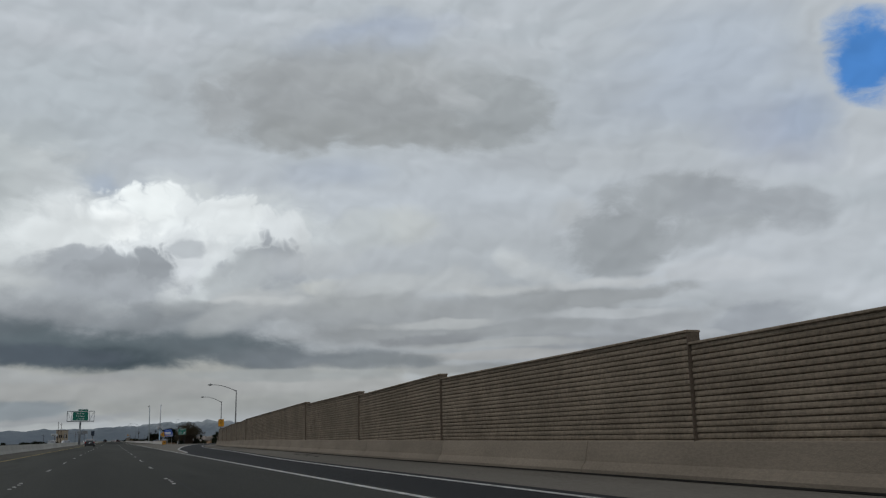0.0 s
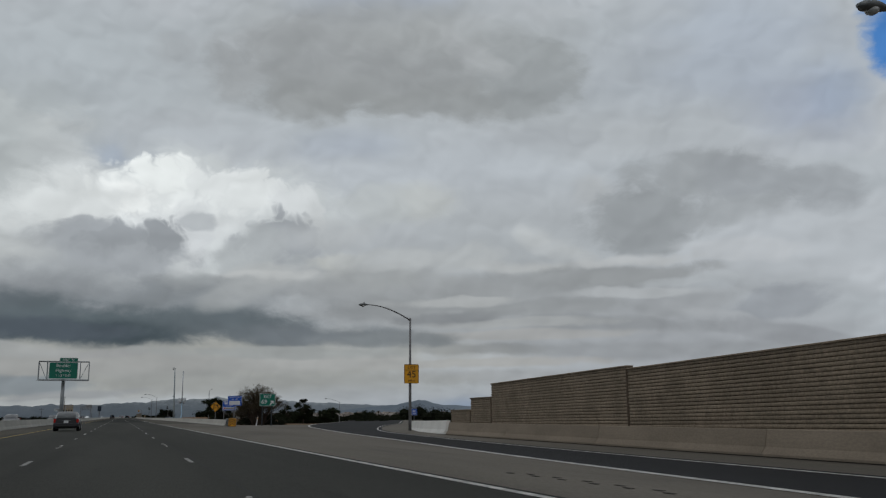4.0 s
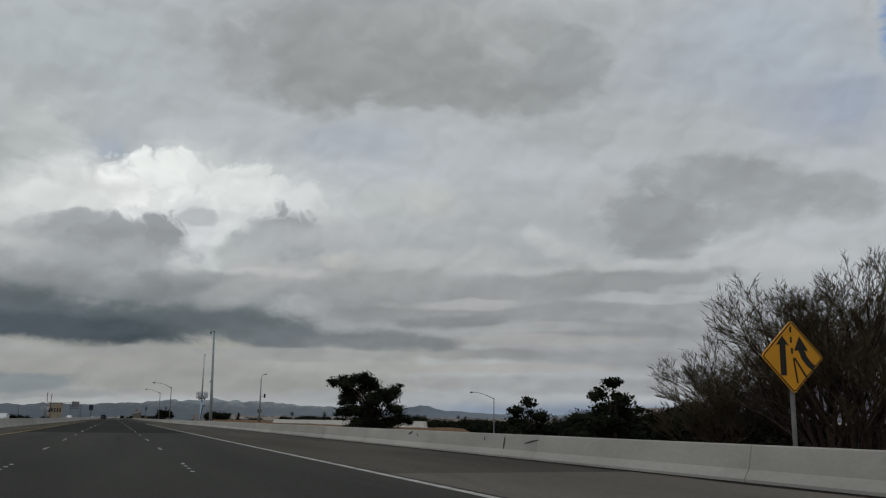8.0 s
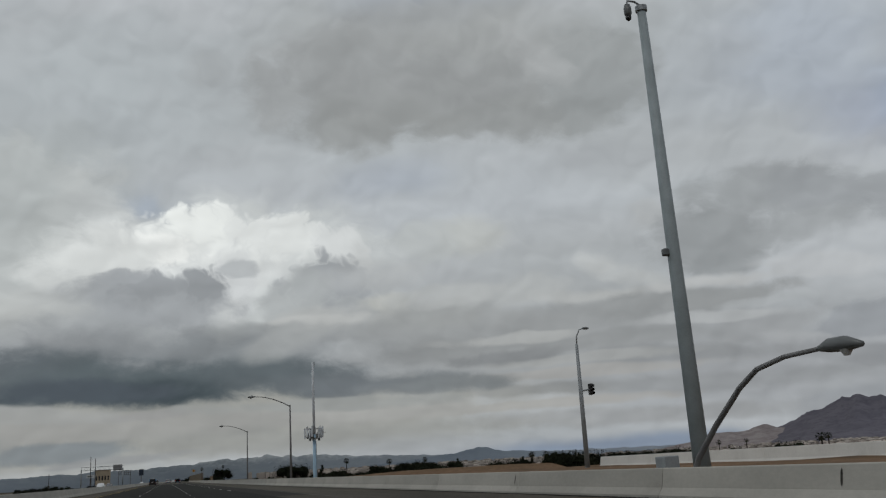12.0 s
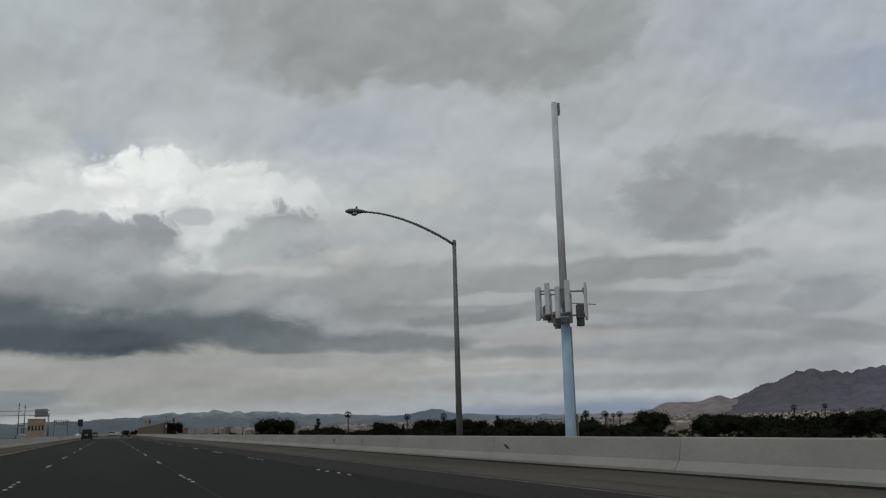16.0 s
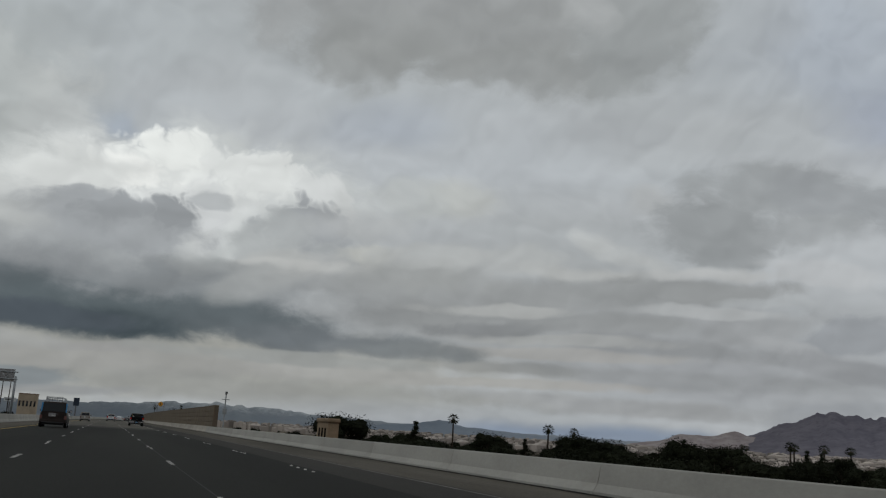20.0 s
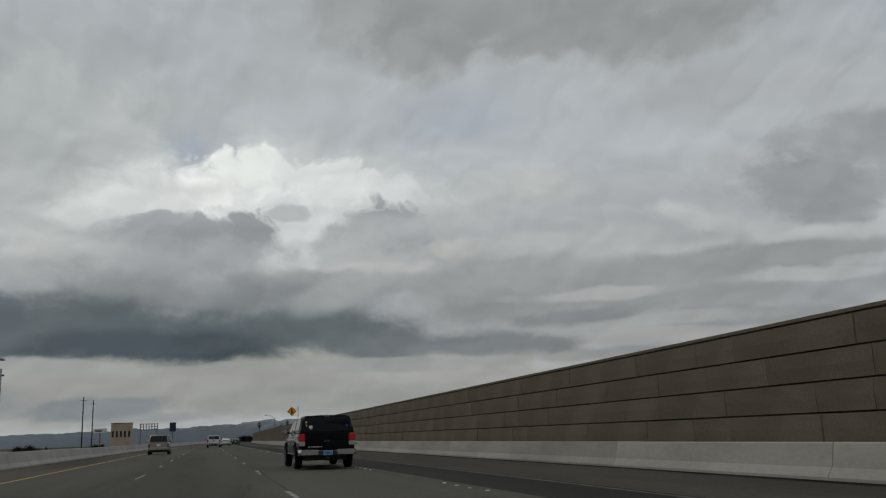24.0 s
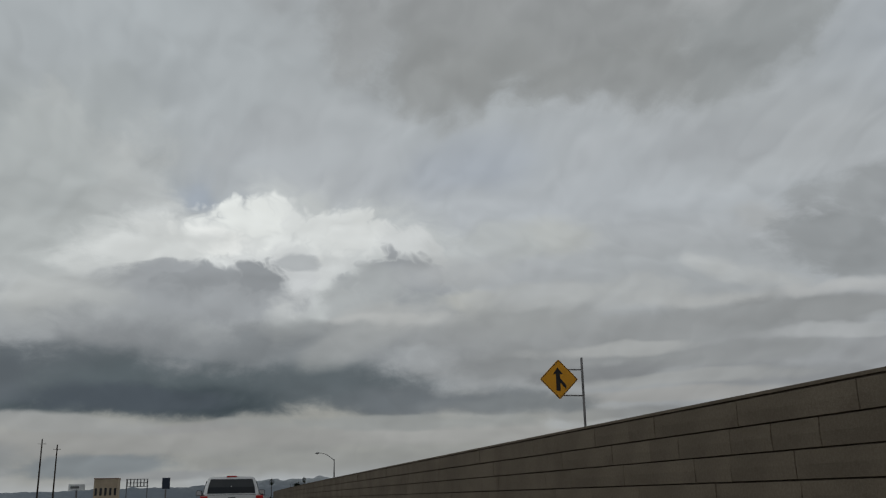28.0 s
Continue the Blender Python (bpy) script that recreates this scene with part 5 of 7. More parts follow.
ob = diamond_sign("merge_sign", "yellow diamond merge sign on a pole above the wall", pose(12.25, 791.7, 0, 0, 0, -2), 1.04, 5.08,
                  [up_arrow(-0.04, -0.40, 0.42, 0.075, 0.19), [(0.02, -0.10), (0.02, 0.06), (0.25, -0.20), (0.25, -0.36)]])
part("pole", tube(bmesh.new(), [(0.95, 0.1, 2.95), (0.95, 0.1, 5.9)], 0.045, 10), M_POLE, ob)
for z in (5.45, 4.5):
    part("bracket", tube(bmesh.new(), [(0.0, 0.05, z), (0.97, 0.1, z)], 0.025, 8), M_POLE, ob)
part("foot_clamp", boxes((0.86, 1.04, 0.0, 0.2, 2.95, 3.12), bevel=0.02), M_POLE, ob)

# small blue sign far off
ob = thing("hospital_sign", "small blue sign on the ramp verge", "road sign", pose(48.9, 262.6, -1.2))
p = sign_panel(ob, 1.0, 1.1, 0, 2.8, M_BLUE, r=0.05)
bars(p, "lettering_bars", [(-0.3, 0.3, 2.9, 0.3), (-0.3, 0.3, 2.5, 0.14)], M_SIGN_WHITE, 0.0)
posts(ob, (0.0,), 0.0, 2.6)

# crash cushion with chevron nose
ob = thing("crash_cushion", "dark steel crash cushion with black and yellow chevrons", "crash cushion", pose(10.6, 202.0, -0.02, 0, 0, -4))
for s in (-1, 1):
    for k, z in enumerate((0.22, 0.40, 0.58, 0.76)):
        part("rail", sweep([(s * 0.36, 0.1, z), (s * 0.42, 2.5, z), (s * 0.44, 4.9, z)], [(-0.03 * s, -0.09), (0.05 * s, -0.05), (-0.01 * s, 0.0), (0.05 * s, 0.05), (-0.03 * s, 0.09), (-0.05 * s, 0.0)]), M_RAIL, ob)
for k in range(5):
    part("diaphragm", boxes((-0.3, 0.3, 0.4 + k * 1.05, 0.45 + k * 1.05, 0.02, 0.78)), M_RAIL, ob)
nose = part("nose_plate", rounded(0.72, 0.78, 0.10, -0.03, 0.02, 0, 0.44), M_SIGN_YELLOW, ob)
for k in range(4):
    z = 0.16 + k * 0.2
    part("chevron", plate([(-0.34, z - 0.10), (0, z + 0.14), (0.34, z - 0.10), (0.34, z - 0.01), (0, z + 0.23), (-0.34, z - 0.01)] if z < 0.6 else [(-0.34, 0.60), (-0.1, 0.80), (0.1, 0.80), (0.34, 0.60), (0.34, 0.68), (0.22, 0.80), (-0.22, 0.80), (-0.34, 0.68)], -0.036, -0.0305), M_BLACK, nose)
part("skid", boxes((-0.38, 0.38, 0.0, 5.0, 0.02, 0.06)), M_RAIL, ob)

# overhead guide sign on the median
ob = thing("guide_sign", "green guide sign in a steel frame on one median post", "road sign", pose(-7.3, 237.0, 0.2) @ Matrix.Diagonal((0.9, 0.9, 0.915, 1)))
p = sign_panel(ob, 3.9, 2.35, -0.05, 7.45, M_GREEN, r=0.15, rim=0.05)
put_letters("lettering", "Boulder", 0.62, M_SIGN_WHITE, p, -0.05, -0.02, 8.15)
put_letters("lettering", "Highway", 0.62, M_SIGN_WHITE, p, -0.05, -0.02, 7.45)
put_letters("lettering", "1 1/2 MILES", 0.42, M_SIGN_WHITE, p, -0.05, -0.02, 6.75)
q = sign_panel(ob, 2.5, 0.6, 0.6, 8.98, M_GREEN, r=0.08, rim=0.04, name="exit_tab")
put_letters("lettering", "EXIT  70", 0.42, M_SIGN_WHITE, q, 0.6, -0.02, 8.98)
part("post", tube(bmesh.new(), [(0, 0.5, 0), (0, 0.5, 6.3)], [0.3, 0.24], 14), M_STEEL, ob, smooth=True)
for z in (6.15, 8.75):
    for y in (0.12, 0.95):
        part("chord", tube(bmesh.new(), [(-3.4, y, z), (3.4, y, z)], 0.07, 8), M_STEEL, ob)
for x in (-3.4, -2.25, 2.2, 3.4):
    for y in (0.12, 0.95):
        part("upright", tube(bmesh.new(), [(x, y, 6.15), (x, y, 8.75)], 0.055, 8), M_STEEL, ob)
for a, b in ((-3.4, -2.25), (3.4, 2.2)):
    part("brace", tube(bmesh.new(), [(a, 0.12, 8.75), (b, 0.12, 6.15)], 0.04, 6), M_STEEL, ob)
part("catwalk", boxes((-3.5, 3.5, -0.6, 0.1, 6.0, 6.06)), M_STEEL, ob)

# camera pole
ob = thing("camera_pole", "tall grey steel pole with traffic cameras on top", "pole", pose(13.0, 354.4, -0.2, 0, -1.0, 0))
part("pole", tube(bmesh.new(), [(0, 0, 0), (0, 0, 6), (0, 0, 13.5)], [0.23, 0.18, 0.125], 16), M_CAMERA_POLE, ob, smooth=True)
part("top_plate", tube(bmesh.new(), [(0, 0, 13.45), (0, 0, 13.6)], 0.17, 12), M_STEEL, ob)
part("bracket", tube(bmesh.new(), [(0, 0, 13.62), (-0.2, 0, 13.74), (-0.42, 0, 13.74), (-0.44, 0, 13.62)], 0.03, 8), M_STEEL, ob)
c = part("camera_housing", tube(bmesh.new(), [(-0.44, 0, 13.62), (-0.44, 0, 13.5), (-0.44, 0, 13.34), (-0.44, 0, 13.24)], [0.08, 0.11, 0.11, 0.05], 12), M_LAMP, ob, smooth=True)
part("dome", tube(bmesh.new(), [(-0.44, 0, 13.25), (-0.44, 0, 13.18), (-0.44, 0, 13.12)], [0.09, 0.08, 0.02], 12), M_DARK_GLASS, c, smooth=True)
part("detector", boxes((-0.34, -0.16, -0.08, 0.08, 6.3, 6.5), bevel=0.03), M_LAMP, ob)
part("cabinet", boxes((-1.15, -0.75, -0.2, 0.3, 0.0, 1.15), bevel=0.02), M_STEEL, ob)

# signal pole on the ramp
ob = thing("traffic_signal", "steel signal pole with black signal head and lamp stub", "traffic signal", pose(24.4, 385.2, -0.1, 0, 0, 12))
part("pole", tube(bmesh.new(), [(0, 0, 0), (0, 0, 4.5), (0, 0, 8.0)], [0.16, 0.13, 0.09], 12), M_STEEL, ob, smooth=True)
part("arm", tube(bmesh.new(), [(0, 0, 7.9), (0.05, 0, 8.5), (0.3, 0, 8.92), (0.65, 0, 9.02)], [0.05, 0.045, 0.04, 0.035], 8), M_STEEL, ob, smooth=True)
part("lamp_head", boxes((0.6, 1.0, -0.12, 0.12, 8.95, 9.09), bevel=0.04), M_LAMP, ob)
part("signal_arm", tube(bmesh.new(), [(0, 0, 5.1), (0.75, 0, 5.2)], 0.05, 8), M_STEEL, ob)
hd = part("signal_head", boxes((0.66, 0.88, -0.13, 0.13, 4.85, 5.55), bevel=0.03), M_BLACK, ob)
for k, (z, m) in enumerate(((5.42, M_RED), (5.2, M_SIGN_YELLOW), (4.98, M_GREEN))):
    part("visor", tube(bmesh.new(), [(0.77, -0.12, z), (0.77, -0.3, z - 0.02)], 0.095, 10, caps=False), M_BLACK, hd)

# cell tower
ob = thing("cell_tower", "pale blue monopole cell tower with antenna panels", "tower", pose(22.6, 481.6, GROUND_Z))
part("mast", tube(bmesh.new(), [(0, 0, 0), (0, 0, 8), (0, 0, 14.0)], [0.34, 0.285, 0.235], 16), M_TOWER, ob, smooth=True)
part("upper_mast", tube(bmesh.new(), [(0, 0, 14.0), (0, 0, 20), (0, 0, 25.6)], [0.21, 0.19, 0.17], 14), M_TOWER_TOP, ob, smooth=True)
part("top_frame", boxes((0.21, 0.30, -0.1, 0.1, 24.9, 25.6)), M_STEEL, ob)
part("collar", tube(bmesh.new(), [(0, 0, 13.2), (0, 0, 13.5)], 0.33, 16), M_STEEL, ob)
for s in range(3):
    a0 = radians(90 + 120 * s)
    out = Vector((math.cos(a0), math.sin(a0), 0))
    side = Vector((-out.y, out.x, 0))
    for z in (13.6, 14.9):
        part("mount_arm", tube(bmesh.new(), [out * 0.25 + Vector((0, 0, z)), out * 1.05 + Vector((0, 0, z))], 0.05, 6), M_STEEL, ob)
        part("mount_rail", tube(bmesh.new(), [out * 1.05 - side * 1.0 + Vector((0, 0, z)), out * 1.05 + side * 1.0 + Vector((0, 0, z))], 0.045, 6), M_STEEL, ob)
    for k in range(4):
        c = out * 1.15 + side * (k - 1.5) * 0.62
        bm = bmesh.new()
        box(bm, -0.14, 0.14, -0.07, 0.07, -0.85, 0.85, bevel=0.03)
        o = part("antenna_panel", bm, M_TOWER_TOP, ob)
        o.matrix_basis = Matrix.Translation(c + Vector((0, 0, 14.2 + (0.25 if k % 2 else 0.0)))) @ Matrix.Rotation(a0 + math.pi / 2, 4, "Z")
    for k, z in ((-0.62, 13.35), (0.0, 13.0), (0.62, 13.5)):
        part("radio_unit", boxes((-0.18, 0.18, -0.14, 0.14, z, z + 0.75), bevel=0.03), M_LAMP, ob).location = out * 0.82 + side * k
part("whip_mount", tube(bmesh.new(), [(0.3, 0, 14.3), (1.9, 0, 14.25)], 0.025, 6), M_STEEL, ob)
part("cable_run", boxes((0.24, 0.34, -0.05, 0.05, 2, 13)), M_STEEL, ob)
part("lower_panel", boxes((0.29, 0.44, -0.10, 0.10, 6.6, 8.4), bevel=0.03), M_LAMP, ob)

# ramp-meter pole by the wall's start
ob = thing("detector_pole", "thin steel pole with detector boxes behind barrier", "pole", pose(11.25, 643.0, 0))
part("pole", tube(bmesh.new(), [(0, 0, 0), (0, 0, 4.1)], 0.06, 10), M_STEEL, ob)
part("crossarm", boxes((-0.4, 0.4, -0.03, 0.03, 3.5, 3.56)), M_STEEL, ob)
part("detector", boxes((-0.12, 0.12, -0.12, 0.12, 4.05, 4.35), bevel=0.02), M_LAMP, ob)
part("cabinet", boxes((-0.2, 0.2, -0.15, 0.15, 2.0, 2.6), bevel=0.02), M_STEEL, ob)

# tan bridge pylon
ob = thing("bridge_pylon", "tan stucco bridge pylon with slots painted dark for shade", "pylon", pose(11.75, 597.0, -0.4))
part("shaft", boxes((-0.32, 0.32, -1.35, 1.35, 0, 1.85), bevel=0.03), M_PYLON, ob)
part("cap", boxes((-0.38, 0.38, -1.45, 1.45, 1.84, 2.08), bevel=0.06), M_PYLON, ob)
# Slots are flat dark plates: the shade of a recess is in their colour.
for k in range(3):
    part("slot", boxes((-0.326, -0.315, -1.0 + k * 0.75, -0.62 + k * 0.75, 0.5, 1.55)), M_SHADE_BLACK, ob)

# gantry over the opposing side
ob = thing("sign_gantry", "grey steel truss gantry over the opposing lanes", "gantry", pose(-24.2, 732, 0))
for x in (-8.5, 7.2):
    part("column", tube(bmesh.new(), [(x, 0, 0), (x, 0, 7.4)], 0.22, 12), M_STEEL, ob, smooth=True)
for y in (-0.5, 0.5):
    for z in (6.9, 8.2):
        part("chord", tube(bmesh.new(), [(-8.7, y, z), (7.5, y, z)], 0.08, 8), M_STEEL, ob)
for k in range(9):
    x = -8.6 + k * 1.78
    part("lacing", tube(bmesh.new(), [(x, -0.5, 6.9), (x + 0.89, -0.5, 8.2), (x + 1.78, -0.5, 6.9)], 0.04, 6), M_STEEL, ob)
    part("strut", tube(bmesh.new(), [(x, 0.5, 6.9), (x, 0.5, 8.2)], 0.04, 6), M_STEEL, ob)
part("sign_back", boxes((3.4, 6.9, 0.55, 0.62, 6.4, 8.7)), M_SIGN_BACK, ob)

# utility poles and buildings beyond the opposing side
for x, y, h in ((-56.1, 1097, 29.5), (-53.9, 1115, 28.6), (-50, 780, 14), (-44, 300, 12)):
    ob = thing("utility_pole", "tall dark wooden utility pole beyond the freeway", "utility pole", pose(x, y, GROUND_Z), group="utility poles")
    part("pole", tube(bmesh.new(), [(0, 0, 0), (0, 0, h)], [h * 0.012, h * 0.007], 8), M_BARK, ob)
    part("crossarm", boxes((-1.3, 1.3, -0.06, 0.06, h * 0.94, h * 0.94 + 0.14)), M_BARK, ob)


# roadside boards beyond the opposing lanes, far ahead
ob = thing("billboard", "white billboard on a dark steel post", "billboard", pose(-70.3, 1300, GROUND_Z))
part("post", tube(bmesh.new(), [(0, 0.3, 0), (0, 0.3, 15.4)], 0.5, 12), M_POLE, ob)
p = part("panel", boxes((-4.2, 4.2, -0.15, 0.15, 15.2, 18.2), bevel=0.03), M_SIGN_WHITE, ob)
part("catwalk", boxes((-4.4, 4.4, -1.0, -0.16, 14.9, 15.05)), M_STEEL, ob)
part("face_block", boxes((-3.2, 1.2, -0.17, -0.152, 16.0, 17.2)), M_LAMP, p)
ob = thing("pole_sign", "tall dark blue pole sign beyond the freeway", "sign", pose(-24, 1300, GROUND_Z))
part("post", tube(bmesh.new(), [(0, 0, 0), (0, 0, 15.2)], 0.45, 12), M_POLE, ob)
part("cabinet", boxes((-2.1, 2.1, -0.4, 0.4, 15.0, 21.0), bevel=0.05), M_DARK_SIGN, ob)
ob = thing("lattice_sign", "open dark sign lattice on two posts", "sign", pose(-40, 1310, GROUND_Z))
for x in (-5.5, 5.5):
    part("post", tube(bmesh.new(), [(x, 0, 0), (x, 0, 20.5)], 0.3, 10), M_POLE, ob)
for z in (16.5, 18.5, 20.5):
    part("rail", boxes((-6, 6, -0.15, 0.15, z, z + 0.35)), M_POLE, ob)
for k in range(7):
    part("bar", boxes((-5.6 + k * 1.8, -5.0 + k * 1.8, -0.3, -0.16, 16.6, 20.7)), M_POLE, ob)


# ---- trees ----
def leaf_cloud(rng, lobes, count, size, flat=0.8):
    """Many small leaf tufts spread over uneven lobes, each a bent triangle pair."""
    vs, fs = [], []
    total = sum(r ** 2 for _, r in lobes)
    for c, r in lobes:
        for _ in range(int(count * r * r / total)):
            d = Vector((rng.gauss(0, 1), rng.gauss(0, 1), rng.gauss(0, 1))).normalized()
            p = Vector(c) + d * r * rng.uniform(0.35, 1.22)
            p.z = c[2] + (p.z - c[2]) * flat
            s = size * rng.uniform(0.6, 1.5)
            a = Vector((rng.gauss(0, 1), rng.gauss(0, 1), rng.gauss(0, 1))).normalized()
            b = a.cross(d if abs(a.dot(d)) < 0.95 else Vector((0, 0, 1))).normalized()
            n = len(vs)
            vs += [p - a * s, p + b * s * 0.7 + d * s * 0.2, p + a * s, p - b * s * 0.7 + d * s * 0.2]
            fs += [(n, n + 1, n + 2), (n, n + 2, n + 3)]
    for c, r in lobes:
        # the dense, dark inside of each bough: a knobbly lump
        n = len(vs)
        for i in range(5):
            e = -1.3 + 2.6 * i / 4
            for k in range(8):
                a = k * math.pi / 4 + i * 0.4
                q = r * 0.66 * rng.uniform(0.75, 1.12)
                vs.append(Vector((c[0] + q * math.cos(e) * math.cos(a), c[1] + q * math.cos(e) * math.sin(a), c[2] + q * math.sin(e) * flat)))
        fs += [(n + i * 8 + k, n + i * 8 + (k + 1) % 8, n + i * 8 + 8 + (k + 1) % 8, n + i * 8 + 8 + k) for i in range(4) for k in range(8)]
    me = bpy.data.meshes.new("crown")
    me.from_pydata([tuple(v) for v in vs], [], fs)
    return me


def trunk_mesh(rng, height, radius, limbs):
    bm = bmesh.new()
    lean = Vector((rng.uniform(-0.06, 0.06), rng.uniform(-0.06, 0.06), 1)) * height
    tube(bm, [(0, 0, -0.3), lean * 0.4, lean], [radius * 1.2, radius * 0.85, radius * 0.5], 8)
    for c, r in limbs:
        tube(bm, [lean * rng.uniform(0.5, 0.95), (lean + Vector(c)) * 0.5, Vector(c)], [radius * 0.45, radius * 0.28, radius * 0.08], 5)
    return bm


def leafy_tree(seed, height, spread, label, material=None, count=5200, size=0.12, kind="broad"):
    rng = random.Random(seed)
    ob = thing("tree", label, "tree", group="trees below the freeway")
    lobes = []
    n = 14 if kind == "broad" else 9
    for i in range(n):
        a = i * 2.4 + rng.uniform(-0.4, 0.4)
        if kind == "broad":
            u = rng.uniform(0.15, 1.0)
            r = spread * 0.62 * u ** 0.6
            lobes.append(((r * math.cos(a), r * math.sin(a), height * (0.84 - 0.46 * u * rng.uniform(0.4, 1.0))), spread * rng.uniform(0.22, 0.34)))
        else:
            u = i / (n - 1)
            r = spread * (1 - u) * 0.55
            lobes.append(((r * math.cos(a), r * math.sin(a), height * (0.25 + 0.68 * u)), spread * (0.42 - 0.26 * u)))
    part("trunk", trunk_mesh(rng, height * 0.55, height * 0.028, lobes), M_BARK, ob)
    mesh_part("crown", leaf_cloud(rng, lobes, count, size), material or M_LEAF, ob)
    return ob


def pine_tree(seed, height, spread, label, boughs, count=4200, size=0.10):
    """An open, ragged pine: each bough (x, y, z, radius) is a flat clump on its own limb."""
    rng = random.Random(seed)
    ob = thing("pine_tree", label, "tree")
    lobes = []
    for x, y, z, r in boughs:
        lobes.append(((x * spread, y * spread, z * height), r * spread))
        for _ in range(3):
            a = rng.uniform(0, 6.28)
            lobes.append(((x * spread + 0.8 * r * spread * math.cos(a), y * spread + 0.8 * r * spread * math.sin(a), z * height + rng.uniform(-0.5, 0.5) * r * spread), r * spread * rng.uniform(0.4, 0.65)))
    part("trunk", trunk_mesh(rng, height * 0.8, height * 0.028, lobes[::4]), M_BARK, ob)
    mesh_part("crown", leaf_cloud(rng, lobes, count, size, 0.62), M_PINE, ob)
    return ob


def palm_tree(seed, height, label, fan=1.15):
    rng = random.Random(seed)
    ob = thing("palm_tree", label, "palm tree", group="palms below the freeway")
    part("trunk", tube(bmesh.new(), [(0, 0, -0.3), (0.06, 0.02, height * 0.5), (0.1, 0.05, height)], [0.24, 0.17, 0.14], 8), M_BARK, ob)
    top = Vector((0.1, 0.05, height))
    for k in range(26):
        a, e = k * 2.399, 1.25 - 2.3 * k / 26 + rng.uniform(-0.12, 0.12)
        out = Vector((math.cos(a) * math.cos(e), math.sin(a) * math.cos(e), math.sin(e)))
        side = Vector((-math.sin(a), math.cos(a), 0))
        bm = bmesh.new()
        stem = top + out * fan * 0.45
        spine = bm.verts.new(top)
        hub = bm.verts.new(stem)
        for j in range(9):
            q = (j - 4) / 4
            tip = stem + out * fan * (0.75 - 0.25 * abs(q)) + side * q * fan * 0.62 - Vector((0, 0, 0.22 * fan * (abs(q) + (1 - e / 1.3) * 0.5)))
            w = side * 0.035 * fan + Vector((0, 0, 0.02))
            bm.faces.new((hub, bm.verts.new((stem + tip) / 2 - w), bm.verts.new(tip), bm.verts.new((stem + tip) / 2 + w)))
        bm.faces.new((spine, bm.verts.new(top + side * 0.03), hub, bm.verts.new(top - side * 0.03)))
        part("frond", bm, M_PALM, ob)
    mesh_part("dead_skirt", leaf_cloud(rng, [((0.1, 0.05, height - 0.5), 0.42)], 90, 0.16, 1.4), M_TWIG, ob)
    return ob


def bare_tree(seed, height, spread, label, name="bare_tree", stems=7):
    """A leafless many-stemmed tree, its branches forking to fine twigs."""
    rng = random.Random(seed)
    ob = thing(name, label, "tree")
    big, fine = bmesh.new(), [[], []]

    def grow(p, d, length, r, level):
        q = p + d * length * 0.5 + Vector((rng.uniform(-1, 1), rng.uniform(-1, 1), 0)) * length * 0.05
        e = q + (d + Vector((rng.uniform(-0.2, 0.2), rng.uniform(-0.2, 0.2), 0.12))).normalized() * length * 0.5
        if level < 3:
            tube(big, [p, q, e], [r, r * 0.8, r * 0.62], 6 if level < 2 else 4, caps=False)
        else:
            n = len(fine[0])
            r = max(r, 0.0065)
            w = Vector((rng.gauss(0, 1), rng.gauss(0, 1), 0)).normalized() * r
            fine[0].extend([tuple(p - w), tuple(p + w), tuple(e)])
            fine[1].append((n, n + 1, n + 2))
            w = w.cross(d).normalized() * r if w.cross(d).length > 0 else w
            fine[0].extend([tuple(p - w), tuple(p + w), tuple(e)])
            fine[1].append((n + 3, n + 4, n + 5))
        if level >= 6:
            return
        for _ in range((3, 3, 4, 4, 4, 4)[level]):
            t = rng.uniform(0.45, 1.0)
            nd = (d + Vector((rng.gauss(0, 0.5), rng.gauss(0, 0.5), rng.uniform(-0.12, 0.3)))).normalized()
            grow(p + (e - p) * t, nd, length * rng.uniform(0.52, 0.70), r * 0.58, level + 1)

    for k in range(stems):
        a = k * 6.283 / stems + rng.uniform(-0.3, 0.3)
        o = rng.uniform(0.18, 0.62) * spread / height * 1.2
        grow(Vector((0.15 * math.cos(a), 0.15 * math.sin(a), -0.2)), Vector((math.cos(a) * o, math.sin(a) * o, 1)).normalized(), height * 0.50, height * 0.014, 0)
    part("stem", big, M_BARK, ob)
    me = bpy.data.meshes.new("twig_crown")
    me.from_pydata(fine[0], [], fine[1])
    tagged(mesh_part("twig_crown", me, M_TWIG, ob), kind="stuff")
    return ob


def settle(ob, x, y, z, s=1.0, turn=0.0):
    ob.matrix_basis = Matrix.Translation((x, y, z)) @ Matrix.Rotation(turn, 4, "Z") @ Matrix.Scale(s, 4)
    return ob


settle(bare_tree(2, 7.0, 3.0, "large leafless many-stemmed tree behind the barrier", stems=17), 18.4, 239.6, -2.2)
settle(bare_tree(6, 5.4, 1.7, "smaller leafless tree behind the barrier", stems=9), 17.45, 243.0, -2.5)
def shrub(seed, radius, label):
    rng = random.Random(seed)
    ob = thing("shrub", label, "shrub")
    lobes = [((rng.uniform(-0.7, 0.7) * radius, rng.uniform(-0.7, 0.7) * radius, radius * rng.uniform(0.5, 1.05)), radius * rng.uniform(0.32, 0.5)) for _ in range(11)]
    part("stem", trunk_mesh(rng, radius * 0.7, radius * 0.05, lobes[:5]), M_BARK, ob)
    mesh_part("crown", leaf_cloud(rng, lobes, 3600, 0.07), M_LEAF, ob)
    return ob


